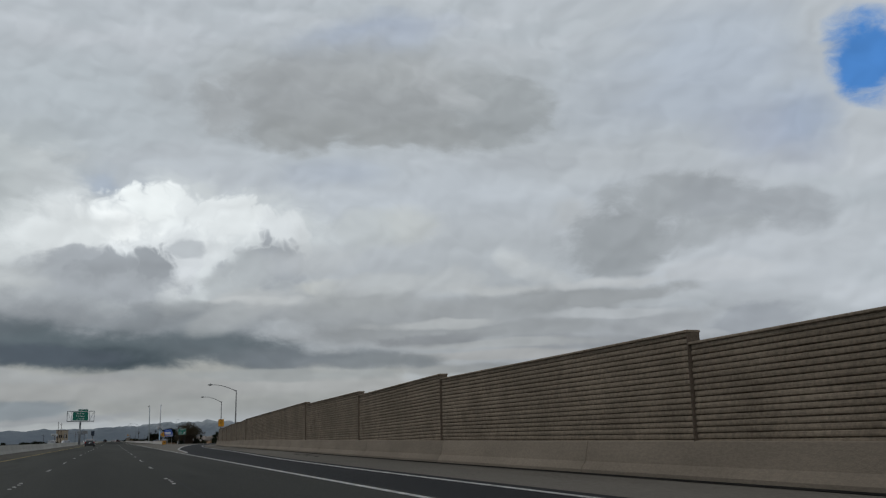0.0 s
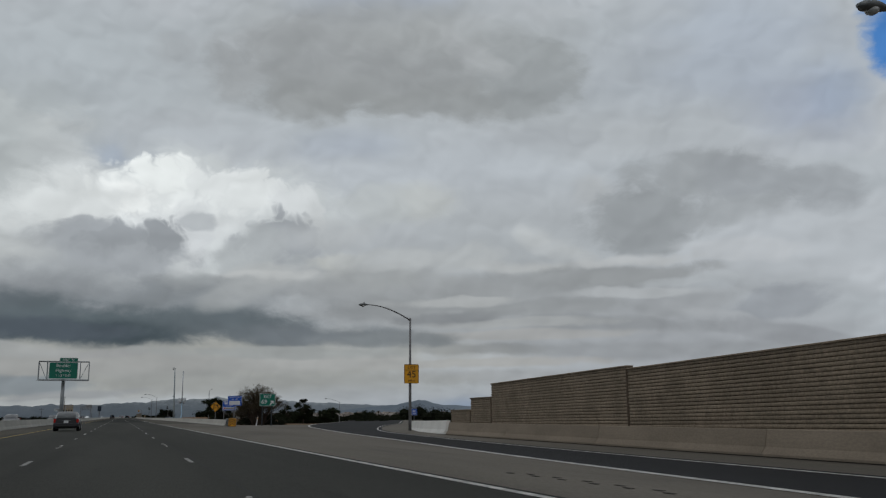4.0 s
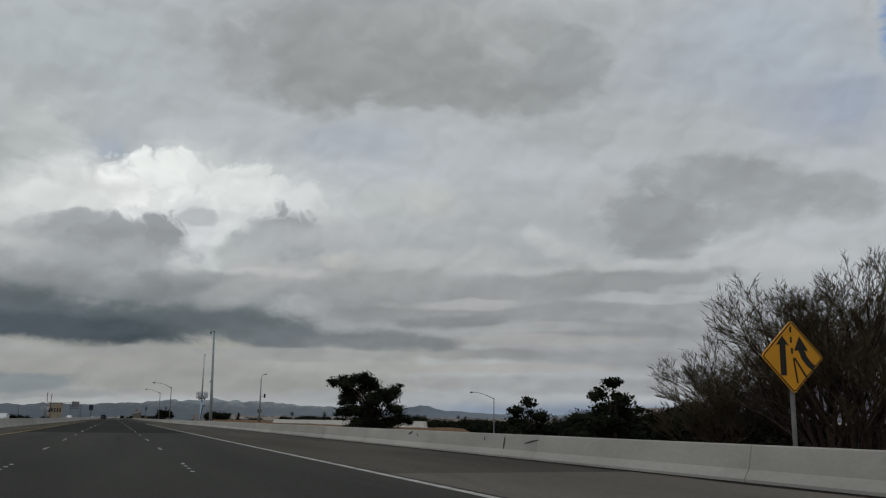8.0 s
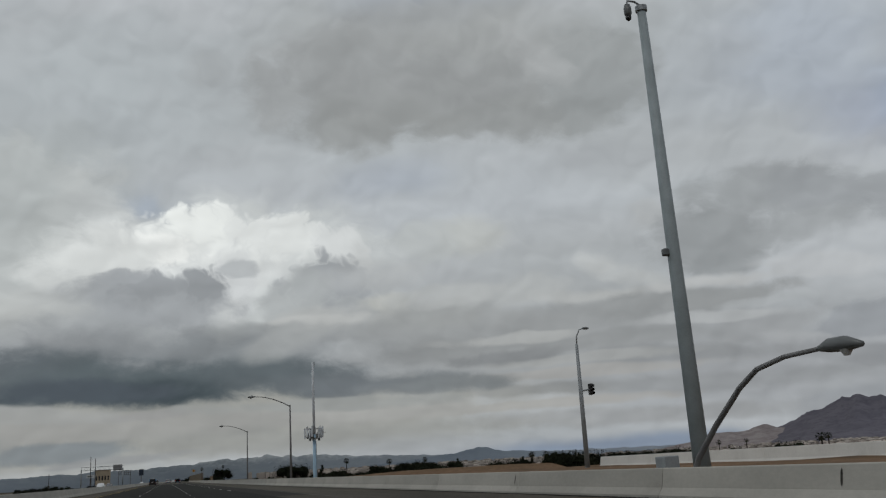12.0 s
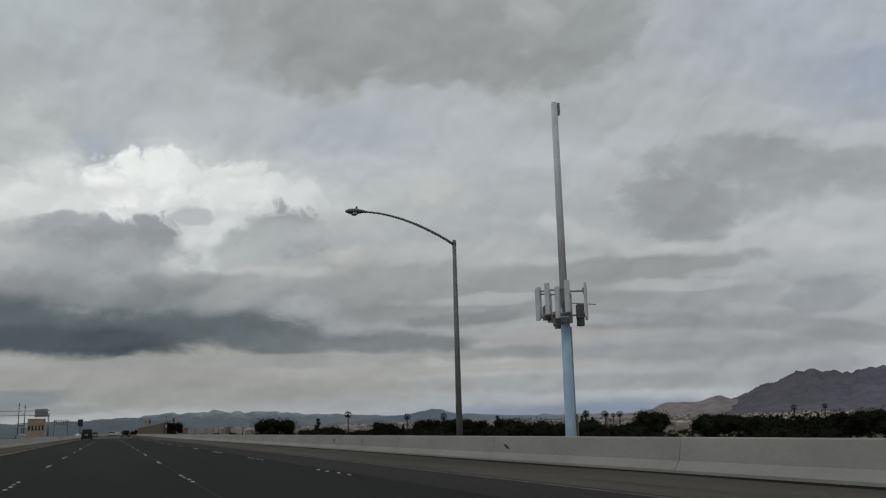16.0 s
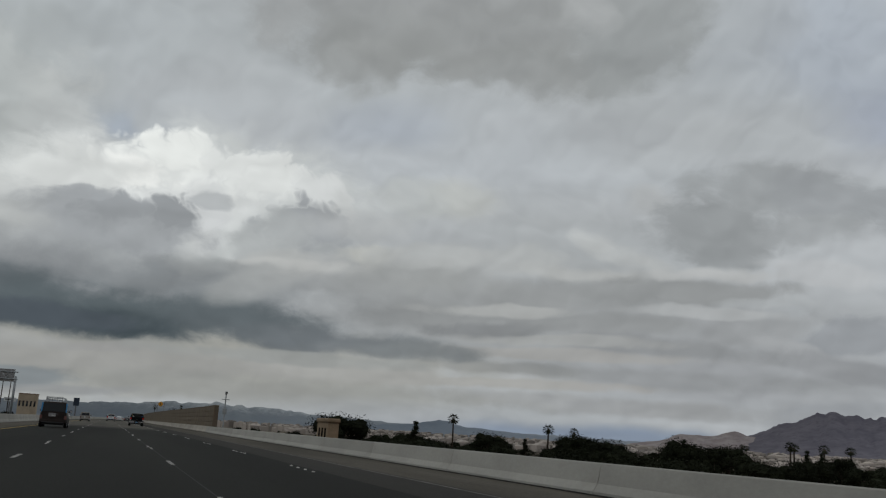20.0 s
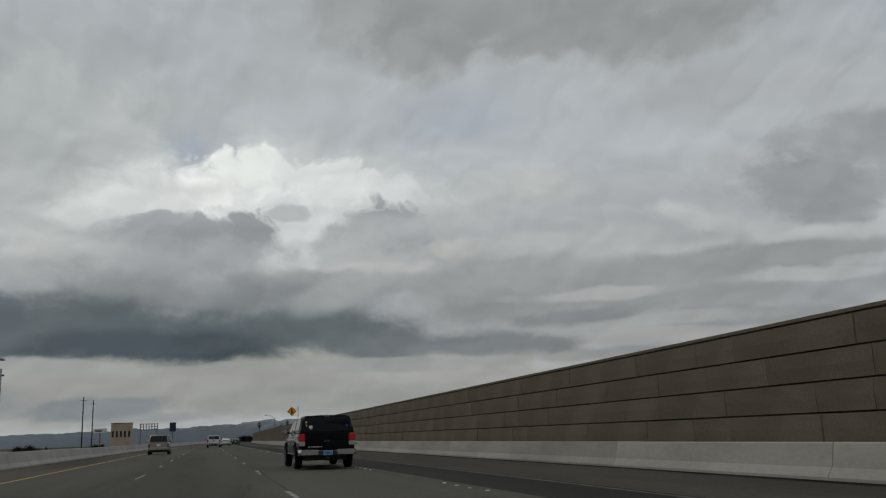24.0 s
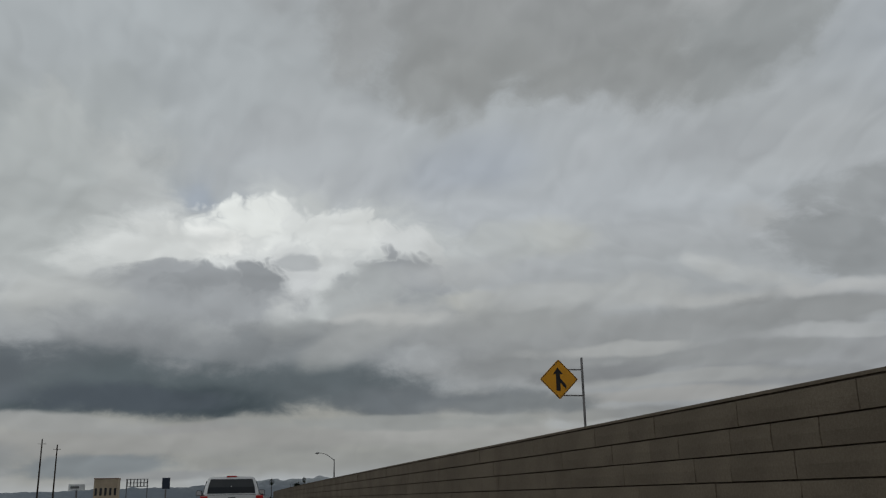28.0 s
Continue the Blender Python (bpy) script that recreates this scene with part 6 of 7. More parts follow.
settle(shrub(61, 2.2, "dark shrub at the foot of a leafless tree"), 17.2, 242.0, -1.7)
settle(shrub(62, 2.3, "dark shrub at the foot of a leafless tree"), 19.4, 245.0, -1.6)
settle(shrub(63, 1.9, "low dark shrub behind the barrier"), 21.6, 246.5, -1.4)
UMBRELLA = [(-1.02, 0.1, 0.94, 0.24), (-0.80, -0.2, 0.92, 0.24), (-0.55, 0.1, 0.96, 0.28), (-0.25, -0.1, 0.97, 0.30), (0.02, 0.2, 0.92, 0.32), (-0.45, 0.3, 0.84, 0.34), (-0.05, -0.3, 0.80, 0.38), (0.62, 0.1, 0.88, 0.26), (0.38, -0.1, 0.81, 0.32),
            (-0.74, -0.1, 0.78, 0.24), (-0.80, 0.2, 0.67, 0.22), (-0.36, 0.0, 0.68, 0.36), (0.10, 0.2, 0.66, 0.40), (0.64, -0.1, 0.70, 0.28), (0.86, 0.1, 0.62, 0.26), (0.55, 0.2, 0.58, 0.34), (-0.4, -0.2, 0.56, 0.38), (0.1, -0.1, 0.54, 0.40)]
SPIRE = [(0.0, 0.0, 0.94, 0.26), (-0.3, 0.1, 0.84, 0.30), (0.3, -0.2, 0.78, 0.34), (-0.1, 0.2, 0.70, 0.42), (0.55, 0.0, 0.64, 0.42), (-0.45, -0.2, 0.58, 0.44), (0.15, 0.2, 0.52, 0.5), (0.8, 0.1, 0.46, 0.42), (-0.7, 0.1, 0.44, 0.40)]
settle(pine_tree(3, 7.6, 2.7, "ragged dark umbrella pine rising above the barrier", UMBRELLA, 17000, 0.065), 17.5, 284.3, -3.5)
settle(pine_tree(5, 7.1, 2.3, "dark pine with a pointed crown and clumped boughs", SPIRE, 6000), 31.3, 274.4, -3.0)
settle(pine_tree(8, 6.9, 2.4, "dark pine on the slope below the barrier", SPIRE, 6000), 30.5, 285.8, -3.9)
settle(pine_tree(9, 5.4, 2.6, "low dark pine beside the ramp", UMBRELLA, 5000), 35.6, 273.0, -3.2, 1.0, 2.0)

protos = [leafy_tree(20 + i, h, s, "dark evergreen tree below the freeway", kind=k) for i, (h, s, k) in enumerate(
    ((9.5, 6.5, "broad"), (8.5, 5.0, "broad"), (10.5, 6.0, "broad"), (7.0, 6.5, "broad"), (10.0, 3.2, "tall"), (8.0, 7.5, "broad")))]
palms = [palm_tree(40 + i, h, "fan palm standing among dark trees") for i, h in enumerate((10.8, 11.6, 9.8))]
rng = random.Random(77)
spots = [(98, 778, 10.8, 0), (95, 684, 11.0, 2), (146.4, 667.4, 11.6, 0), (149, 669, 10.6, 2), (93, 679, 10.6, 1), (102, 786, 9.4, 5), (70, 520, 8.8, 3), (52, 300, 8.0, 1), (44, 275, 8.2, 3), (146, 446, 12.6, 0), (152, 452, 11.6, 1), (158, 442, 13.4, 2), (163, 448, 11.4, 1), (66, 745, 11.6, 4), (101, 735, 11.4, 1), (110, 737, 10.2, 3), (107, 745, 11.0, 2), (99, 682, 10.2, 1),
         (143, 697, 9.7, 1), (138, 655, 11.3, 2), (150, 645, 9.4, 3), (159, 645, 8.9, 5), (120, 762, 11.2, 1), (122, 722, 11.0, 4), (111, 692, 10.7, 1), (58, 784, 12.8, 5), (82, 371, 11.0, 0), (85, 373, 11.8, 2), (89, 372, 10.4, 5), (84, 384, 9.8, 1),
         (68, 486, 9.0, 1), (71, 486, 9.6, 3), (94, 496, 8.8, 5), (98, 496, 8.4, 3), (109, 506, 7.7, 3), (114, 506, 8.5, 1), (118, 506, 9.0, 0), (121, 506, 8.5, 1), (127, 506, 9.4, 0), (131, 506, 9.6, 2), (148, 516, 7.1, 3), (161, 516, 6.6, 5), (165, 516, 7.2, 3), (168, 516, 9.1, 4), (175, 516, 9.6, 4), (178, 516, 9.7, 4), (182, 516, 6.0, 5), (182, 687, 10.0, 5), (191, 691, 10.2, 0), (194, 687, 9.5, 2), (208, 695, 9.1, 5), (210, 691, 8.0, 3), (218, 680, 8.6, 0), (150, 715, 10.2, 4), (154, 715, 9.7, 4), (143, 589, 9.6, 0), (149, 589, 9.9, 2), (153, 589, 9.6, 5), (133, 695, 8.3, 3), (163, 705, 8.2, 1)]
for i in range(80):
    y = 335 + i * 9.0 + rng.uniform(-6, 6)
    x = rng.uniform(58, 150) if rng.random() < 0.7 else rng.uniform(150, 260)
    far = math.hypot(x, 120) / 150
    spots.append((x, y, rng.uniform(5.6, 7.6) + min(0.7, 0.3 * far), rng.randrange(6)))
for i in range(34):
    spots.append((rng.uniform(66, 110), 592 + i * 7.4 + rng.uniform(-3, 3), rng.uniform(6.2, 9.4), rng.randrange(6)))
for i in range(20):
    spots.append((rng.uniform(-140, -60), 300 + i * 55 + rng.uniform(-20, 20), rng.uniform(7.5, 9.5), rng.randrange(6)))
spots += [(51, 1296, 19, 2), (56, 1304, 18, 0)]
for i in range(16):
    spots.append((rng.uniform(14, 60), 1100 + i * 28, rng.uniform(8, 11.5), rng.randrange(6)))
tall = (9.5, 8.5, 10.5, 7.0, 10.0, 8.0)
used = set()
for x, y, h, k in spots:
    m = Matrix.Translation((x, y, GROUND_Z)) @ Matrix.Rotation(rng.uniform(0, 6.28), 4, "Z") @ Matrix.Scale(h / tall[k], 4)
    if k in used:
        o = copy_thing(protos[k], m)
        o.matrix_basis = m
    else:
        protos[k].matrix_basis = m
        used.add(k)
palm_spots = [(94, 734, 11.2), (79, 755, 12.6), (163, 735.6, 10.9), (160, 731, 10.5), (168, 720.6, 10.4), (166, 727, 10.6), (282, 765, 11.8), (299, 765, 12.1), (121, 772, 11.4), (237, 849, 11.2), (246, 858, 10.9), (150, 520, 9.8), (33.7, 1300, 18), (58, 1361, 20),
              (210, 480, 10.2), (230, 470, 10.6), (165, 380, 9.6), (172, 372, 9.9), (205, 585, 10.6), (80, 905, 11.2)]
tall_p = (10.8, 11.6, 9.8)
used = set()
for i, (x, y, h) in enumerate(palm_spots):
    k = i % 3
    m = Matrix.Translation((x, y, GROUND_Z)) @ Matrix.Rotation(i * 1.7, 4, "Z") @ Matrix.Diagonal((1.25, 1.25, h / tall_p[k], 1))
    if k in used:
        o = copy_thing(palms[k], m)
        o.matrix_basis = m
    else:
        palms[k].matrix_basis = m
        used.add(k)

# low scrub that fills the gaps between the trees
vs, fs = [], []
for i in range(2000):
    x, y = rng.uniform(45, 300), rng.uniform(240, 1150)
    r = rng.uniform(0.7, 1.9)
    c = Vector((x, y, GROUND_Z + r * 0.7))
    for _ in range(26):
        d = Vector((rng.gauss(0, 1), rng.gauss(0, 1), abs(rng.gauss(0, 1)))).normalized()
        p = c + d * r
        a = Vector((rng.gauss(0, 1), rng.gauss(0, 1), rng.gauss(0, 1))).normalized() * r * 0.3
        b = a.cross(d)
        n = len(vs)
        vs += [tuple(p - a), tuple(p + b), tuple(p + a), tuple(p - b)]
        fs.append((n, n + 1, n + 2, n + 3))
me = bpy.data.meshes.new("scrub")
me.from_pydata(vs, [], fs)
tagged(mesh_part("scrub", me, M_LEAF), "dark scrub and hedges below the freeway", "shrubs", kind="stuff")

# ---- far town ----
vs, fs = [], []
for i in range(2600):
    x = rng.uniform(260, 2900)
    y = rng.uniform(350, 3600)
    if math.hypot(x, y) > 3600:
        continue
    w, d, h = rng.uniform(7, 16), rng.uniform(7, 16), rng.uniform(3.0, 6.0)
    rise = max(0, math.hypot(x, y - 380) - 1500) * 0.016
    n = len(vs)
    z0, z1 = GROUND_Z, GROUND_Z + h + rise * 0.55
    vs += [(x, y, z0), (x + w, y, z0), (x + w, y + d, z0), (x, y + d, z0), (x, y, z1), (x + w, y, z1), (x + w, y + d, z1), (x, y + d, z1), (x + w / 2, y + d * 0.2, z1 + h * 0.4), (x + w / 2, y + d * 0.8, z1 + h * 0.4)]
    fs += [(n + a, n + b, n + c, n + e) for a, b, c, e in ((0, 1, 5, 4), (1, 2, 6, 5), (2, 3, 7, 6), (3, 0, 4, 7))] + [(n + 4, n + 5, n + 8), (n + 5, n + 6, n + 9, n + 8), (n + 6, n + 7, n + 9), (n + 7, n + 4, n + 8, n + 9)]
me = bpy.data.meshes.new("far_houses")
me.from_pydata(vs, [], fs)
M_TOWN = surface("far_pale_houses", (0.40, 0.35, 0.31), 0.9, spread=0.5, island=True)
tagged(mesh_part("far_houses", me, M_TOWN), "pale low houses of a town below the mountain", "houses", kind="stuff")


def low_building(x, y, w, d, h, label):
    ob = thing("building", label, "building", pose(x, y, GROUND_Z))
    part("wall", boxes((-w / 2, w / 2, -d / 2, d / 2, 0, h)), M_STUCCO, ob)
    part("roof", boxes((-w / 2 - 0.3, w / 2 + 0.3, -d / 2 - 0.3, d / 2 + 0.3, h, h + 0.5)), M_ROOF, ob)
    for k in range(5):
        u = -w / 2 + w * (k + 0.5) / 5
        part("window", boxes((u - w * 0.05, u + w * 0.05, -d / 2 - 0.05, -d / 2 - 0.004, h * 0.55, h * 0.75)), M_DARK_GLASS, ob)


low_building(-67, 1420, 15, 16, 23.5, "tan office block beyond the opposing lanes")


# ---- vehicles standing on the lanes ----
def car_paint(name, colour, rough=0.28, metal=0.0, coat=0.6):
    return surface(name, colour, rough, metal, grain=(0.03, 60), blotch=(0.05, 1.2), coat=coat)


M_WHITE_CAR = car_paint("white_car_paint", (0.62, 0.63, 0.63))
M_BLACK_CAR = surface("black_car_paint", (0.003, 0.0035, 0.005), 0.10, grain=(0.03, 60), blotch=(0.05, 1.2), spec=0.14)
M_SILVER_CAR = car_paint("champagne_car_paint", (0.27, 0.255, 0.225), 0.35, 0.3)
M_DARK_CAR = car_paint("dark_car_paint", (0.018, 0.018, 0.022))
M_BLUE_CAR = car_paint("blue_wrap", (0.02, 0.20, 0.42))
M_BROWN_CAR = surface("brown_wrap", (0.020, 0.014, 0.012), 0.45, grain=(0.1, 20), blotch=(0.3, 2.0), spec=0.2)
M_TYRE = surface("tyre_rubber", (0.012, 0.012, 0.012), 0.85, bump=0.4, bump_scale=50)
M_RIM = surface("alloy_rim", (0.26, 0.26, 0.27), 0.35, 0.8)
# A darker copy of alloy_rim, with the shade on the wheels in its colour.
M_RIM_DARK = surface("shaded_alloy_rim", (0.10, 0.10, 0.105), 0.45, 0.6)
M_CHROME = surface("chrome_trim", (0.55, 0.55, 0.56), 0.15, 1.0)
M_TRIM = surface("black_plastic_trim", (0.014, 0.014, 0.015), 0.6)
M_TAIL = glass("red_tail_lens", (0.42, 0.012, 0.008), 0.12)
M_CLEAR = glass("clear_lens", (0.32, 0.32, 0.31), 0.12)
M_SMOKE = glass("smoked_tail_lens", (0.16, 0.075, 0.065), 0.15)
M_CAR_GLASS = glass("tinted_car_glass", (0.010, 0.013, 0.015), 0.02, 0.48)
M_STICKER = surface("pale_yellow_sticker", (0.62, 0.50, 0.18), 0.5)
M_PINK = surface("faded_pink_sticker", (0.50, 0.30, 0.28), 0.5)
M_PLATE = surface("plate_blue", (0.16, 0.36, 0.55), 0.5)


def loft(rings, caps=True):
    """A skin through mirrored half-rings: each a y and a list of (half width, z) from sill to roof middle."""
    bm = bmesh.new()
    full = []
    for y, pts in rings:
        ring = [bm.verts.new((w, y, z)) for w, z in pts] + [bm.verts.new((-w, y, z)) for w, z in reversed(pts) if w > 1e-4]
        full.append(ring)
    n = len(full[0])
    for a, b in zip(full, full[1:]):
        for k in range(n):
            bm.faces.new((a[k], a[(k + 1) % n], b[(k + 1) % n], b[k]))
    if caps:
        bm.faces.new(full[0][::-1])
        bm.faces.new(full[-1])
    bmesh.ops.recalc_face_normals(bm, faces=bm.faces)
    return bm


def body_ring(y, hw, z0, z1, crown=0.02):
    m = z0 + (z1 - z0) * 0.55
    return (y, [(hw * 0.90, z0), (hw * 0.975, z0 + 0.06), (hw, z0 + 0.22), (hw, m), (hw * 0.985, z1 - 0.10), (hw * 0.955, z1 - 0.02), (hw * 0.90, z1), (0.0, z1 + crown)])


def cabin_ring(y, hw, zb, ht, zt):
    if zt - zb < 0.03:
        zt = zb + 0.03
    r = min(0.12, (zt - zb) * 0.4)
    return (y, [(hw, zb), (hw + (ht - hw) * 0.5, (zb + zt) / 2), (ht + 0.01, zt - r), (ht - r * 0.3, zt - r * 0.3), (ht - r, zt), (0.0, zt + 0.025)])


def soften(ob, width=0.03, angle=35):
    me = ob.data
    me.polygons.foreach_set("use_smooth", [True] * len(me.polygons))
    me.set_sharp_from_angle(angle=radians(angle))


def side_plate(parent, name, pts, hw, zb, ht, zt, material, out=0.006, thick=0.03, sides=(-1, 1)):
    """Plates lying on a leaning cabin side: pts are (y, z)."""
    made = []
    for s in sides:
        bm = bmesh.new()

        def at(y, z, o):
            f, g = (z - zb) / (zt - zb), 1 - min(0.12, (zt - zb) * 0.4) / (zt - zb)
            mid = (hw + ht) / 2
            w = hw + (mid - hw) * f * 2 if f < 0.5 else mid + (ht + 0.01 - mid) * (f - 0.5) / (g - 0.5)
            return (s * (w + o), y, z)

        f = [bm.verts.new(at(y, z, out)) for y, z in pts]
        b = [bm.verts.new(at(y, z, out - thick)) for y, z in pts]
        bm.faces.new(f)
        bm.faces.new(b[::-1])
        for i in range(len(pts)):
            j = (i + 1) % len(pts)
            bm.faces.new((f[i], b[i], b[j], f[j]))
        bmesh.ops.recalc_face_normals(bm, faces=bm.faces)
        made.append(part(name, bm, material, parent))
    return made


def round_outline(pts, r=0.05, n=3):
    out = []
    k = len(pts)
    for i in range(k):
        p, a, b = Vector(pts[i]), Vector(pts[i - 1]), Vector(pts[(i + 1) % k])
        u, v = (a - p), (b - p)
        d = min(r, u.length * 0.4, v.length * 0.4)
        p0, p1 = p + u.normalized() * d, p + v.normalized() * d
        for j in range(n + 1):
            t = j / n
            q = p0 * (1 - t) ** 2 + p * 2 * t * (1 - t) + p1 * t * t
            out.append((q.x, q.y))
    return out


def wheel(parent, x, y, r, width=0.25, alloy=None):
    """A tyre with an alloy rim and spokes; x tells the side."""
    s = 1 if x > 0 else -1
    bm = bmesh.new()
    sides = 28
    prof = [(r * 0.60, -width / 2), (r * 0.92, -width / 2), (r, -width / 2 + 0.04), (r, width / 2 - 0.04), (r * 0.92, width / 2), (r * 0.60, width / 2)]
    rings = [[bm.verts.new((x + u, y + q * math.cos(a), r + q * math.sin(a))) for q, u in prof] for a in (k * 2 * math.pi / sides for k in range(sides))]
    for k in range(sides):
        a, b = rings[k], rings[(k + 1) % sides]
        for j in range(len(prof)):
            bm.faces.new((a[j], b[j], b[(j + 1) % len(prof)], a[(j + 1) % len(prof)]))
    bmesh.ops.recalc_face_normals(bm, faces=bm.faces)
    w = part("wheel", bm, M_TYRE, parent, smooth=False)
    f = x + s * (width / 2 - 0.02)
    rim = bmesh.new()
    tube(rim, [(f - s * 0.10, y, r), (f - s * 0.02, y, r)], [r * 0.60, r * 0.60], 24)
    part("rim", rim, M_TRIM, w)
    for k in range(6):
        a = k * math.pi / 3
        bm = bmesh.new()
        tube(bm, [(f + s * 0.012, y + 0.05 * math.cos(a), r + 0.05 * math.sin(a)), (f + s * 0.004, y + r * 0.58 * math.cos(a), r + r * 0.58 * math.sin(a))], [0.05, 0.035], 6)
        part("spoke", bm, alloy or M_RIM, w)
    bm = bmesh.new()
    tube(bm, [(f - s * 0.02, y, r), (f + s * 0.03, y, r)], [0.08, 0.06], 12)
    part("hub_cap", bm, alloy or M_RIM, w)
    lip = bmesh.new()
    ring = [[lip.verts.new((f + o * s, y + q * math.cos(a), r + q * math.sin(a))) for q, o in ((r * 0.56, 0.004), (r * 0.61, 0.012), (r * 0.62, -0.02))] for a in (k * 2 * math.pi / 24 for k in range(24))]
    for k in range(24):
        a, b = ring[k], ring[(k + 1) % 24]
        for j in range(2):
            lip.faces.new((a[j], b[j], b[j + 1], a[j + 1]))
    part("rim_lip", lip, alloy or M_RIM, w)
    return w


def arch(parent, hw, y, r, material=None):
    for s in (-1, 1):
        bm = bmesh.new()
        n = 14
        o, i, o2 = [], [], []
        for k in range(n + 1):
            a = math.pi * (k / n) * 0.98 + 0.03
            c, q = math.cos(a), math.sin(a)
            o.append(bm.verts.new((s * (hw - 0.02), y + (r + 0.13) * c, r + (r + 0.13) * q)))
            o2.append(bm.verts.new((s * (hw + 0.02), y + (r + 0.11) * c, r + (r + 0.11) * q)))
            i.append(bm.verts.new((s * (hw + 0.012), y + (r + 0.045) * c, r + (r + 0.045) * q)))
        hub = bm.verts.new((s * (hw + 0.004), y, r * 0.8))
        for k in range(n):
            bm.faces.new((o[k], o[k + 1], o2[k + 1], o2[k]))
            bm.faces.new((o2[k], o2[k + 1], i[k + 1], i[k]))
        part("wheel_arch", bm, material or M_TRIM, parent)
        # A flat near-black face stands for the shaded hollow; the body is uncut.
        bm = bmesh.new()
        vs = [bm.verts.new((s * (hw + 0.006), y + (r + 0.05) * math.cos(a), max(0.30, r + (r + 0.05) * math.sin(a)))) for a in (math.pi * (k / 16) * 1.12 - 0.19 for k in range(17))]
        bm.faces.new(vs)
        part("wheel_well", bm, M_SHADE_BLACK, parent)


def mirrors(parent, hw, y, z, material, glass_face=True):
    for s in (-1, 1):
        m = part("side_mirror", boxes((min(s * (hw + 0.07), s * (hw + 0.29)), max(s * (hw + 0.07), s * (hw + 0.29)), y - 0.08, y + 0.08, z, z + 0.20), bevel=0.035), material, parent)
        part("mirror_arm", boxes((min(s * (hw - 0.06), s * (hw + 0.09)), max(s * (hw - 0.06), s * (hw + 0.09)), y - 0.03, y + 0.04, z + 0.02, z + 0.10), bevel=0.015), M_TRIM, m)
        part("mirror_glass", boxes((min(s * (hw + 0.10), s * (hw + 0.27)), max(s * (hw + 0.10), s * (hw + 0.27)), y - 0.086, y - 0.081, z + 0.025, z + 0.175)), M_CHROME, m)


def plate_bars(parent, y, z, material=None, w=0.32, h=0.16):
    p = part("number_plate", rounded(w, h, 0.015, y - 0.012, y, 0, z), material or M_PLATE, parent)
    bm = bmesh.new()
    for k in range(6):
        box(bm, -0.12 + k * 0.042, -0.095 + k * 0.042, y - 0.016, y - 0.0125, z - 0.035, z + 0.035)
    tagged(part("plate_bars", bm, M_SIGN_WHITE if material else M_TRIM, p), kind="stuff")
    return p


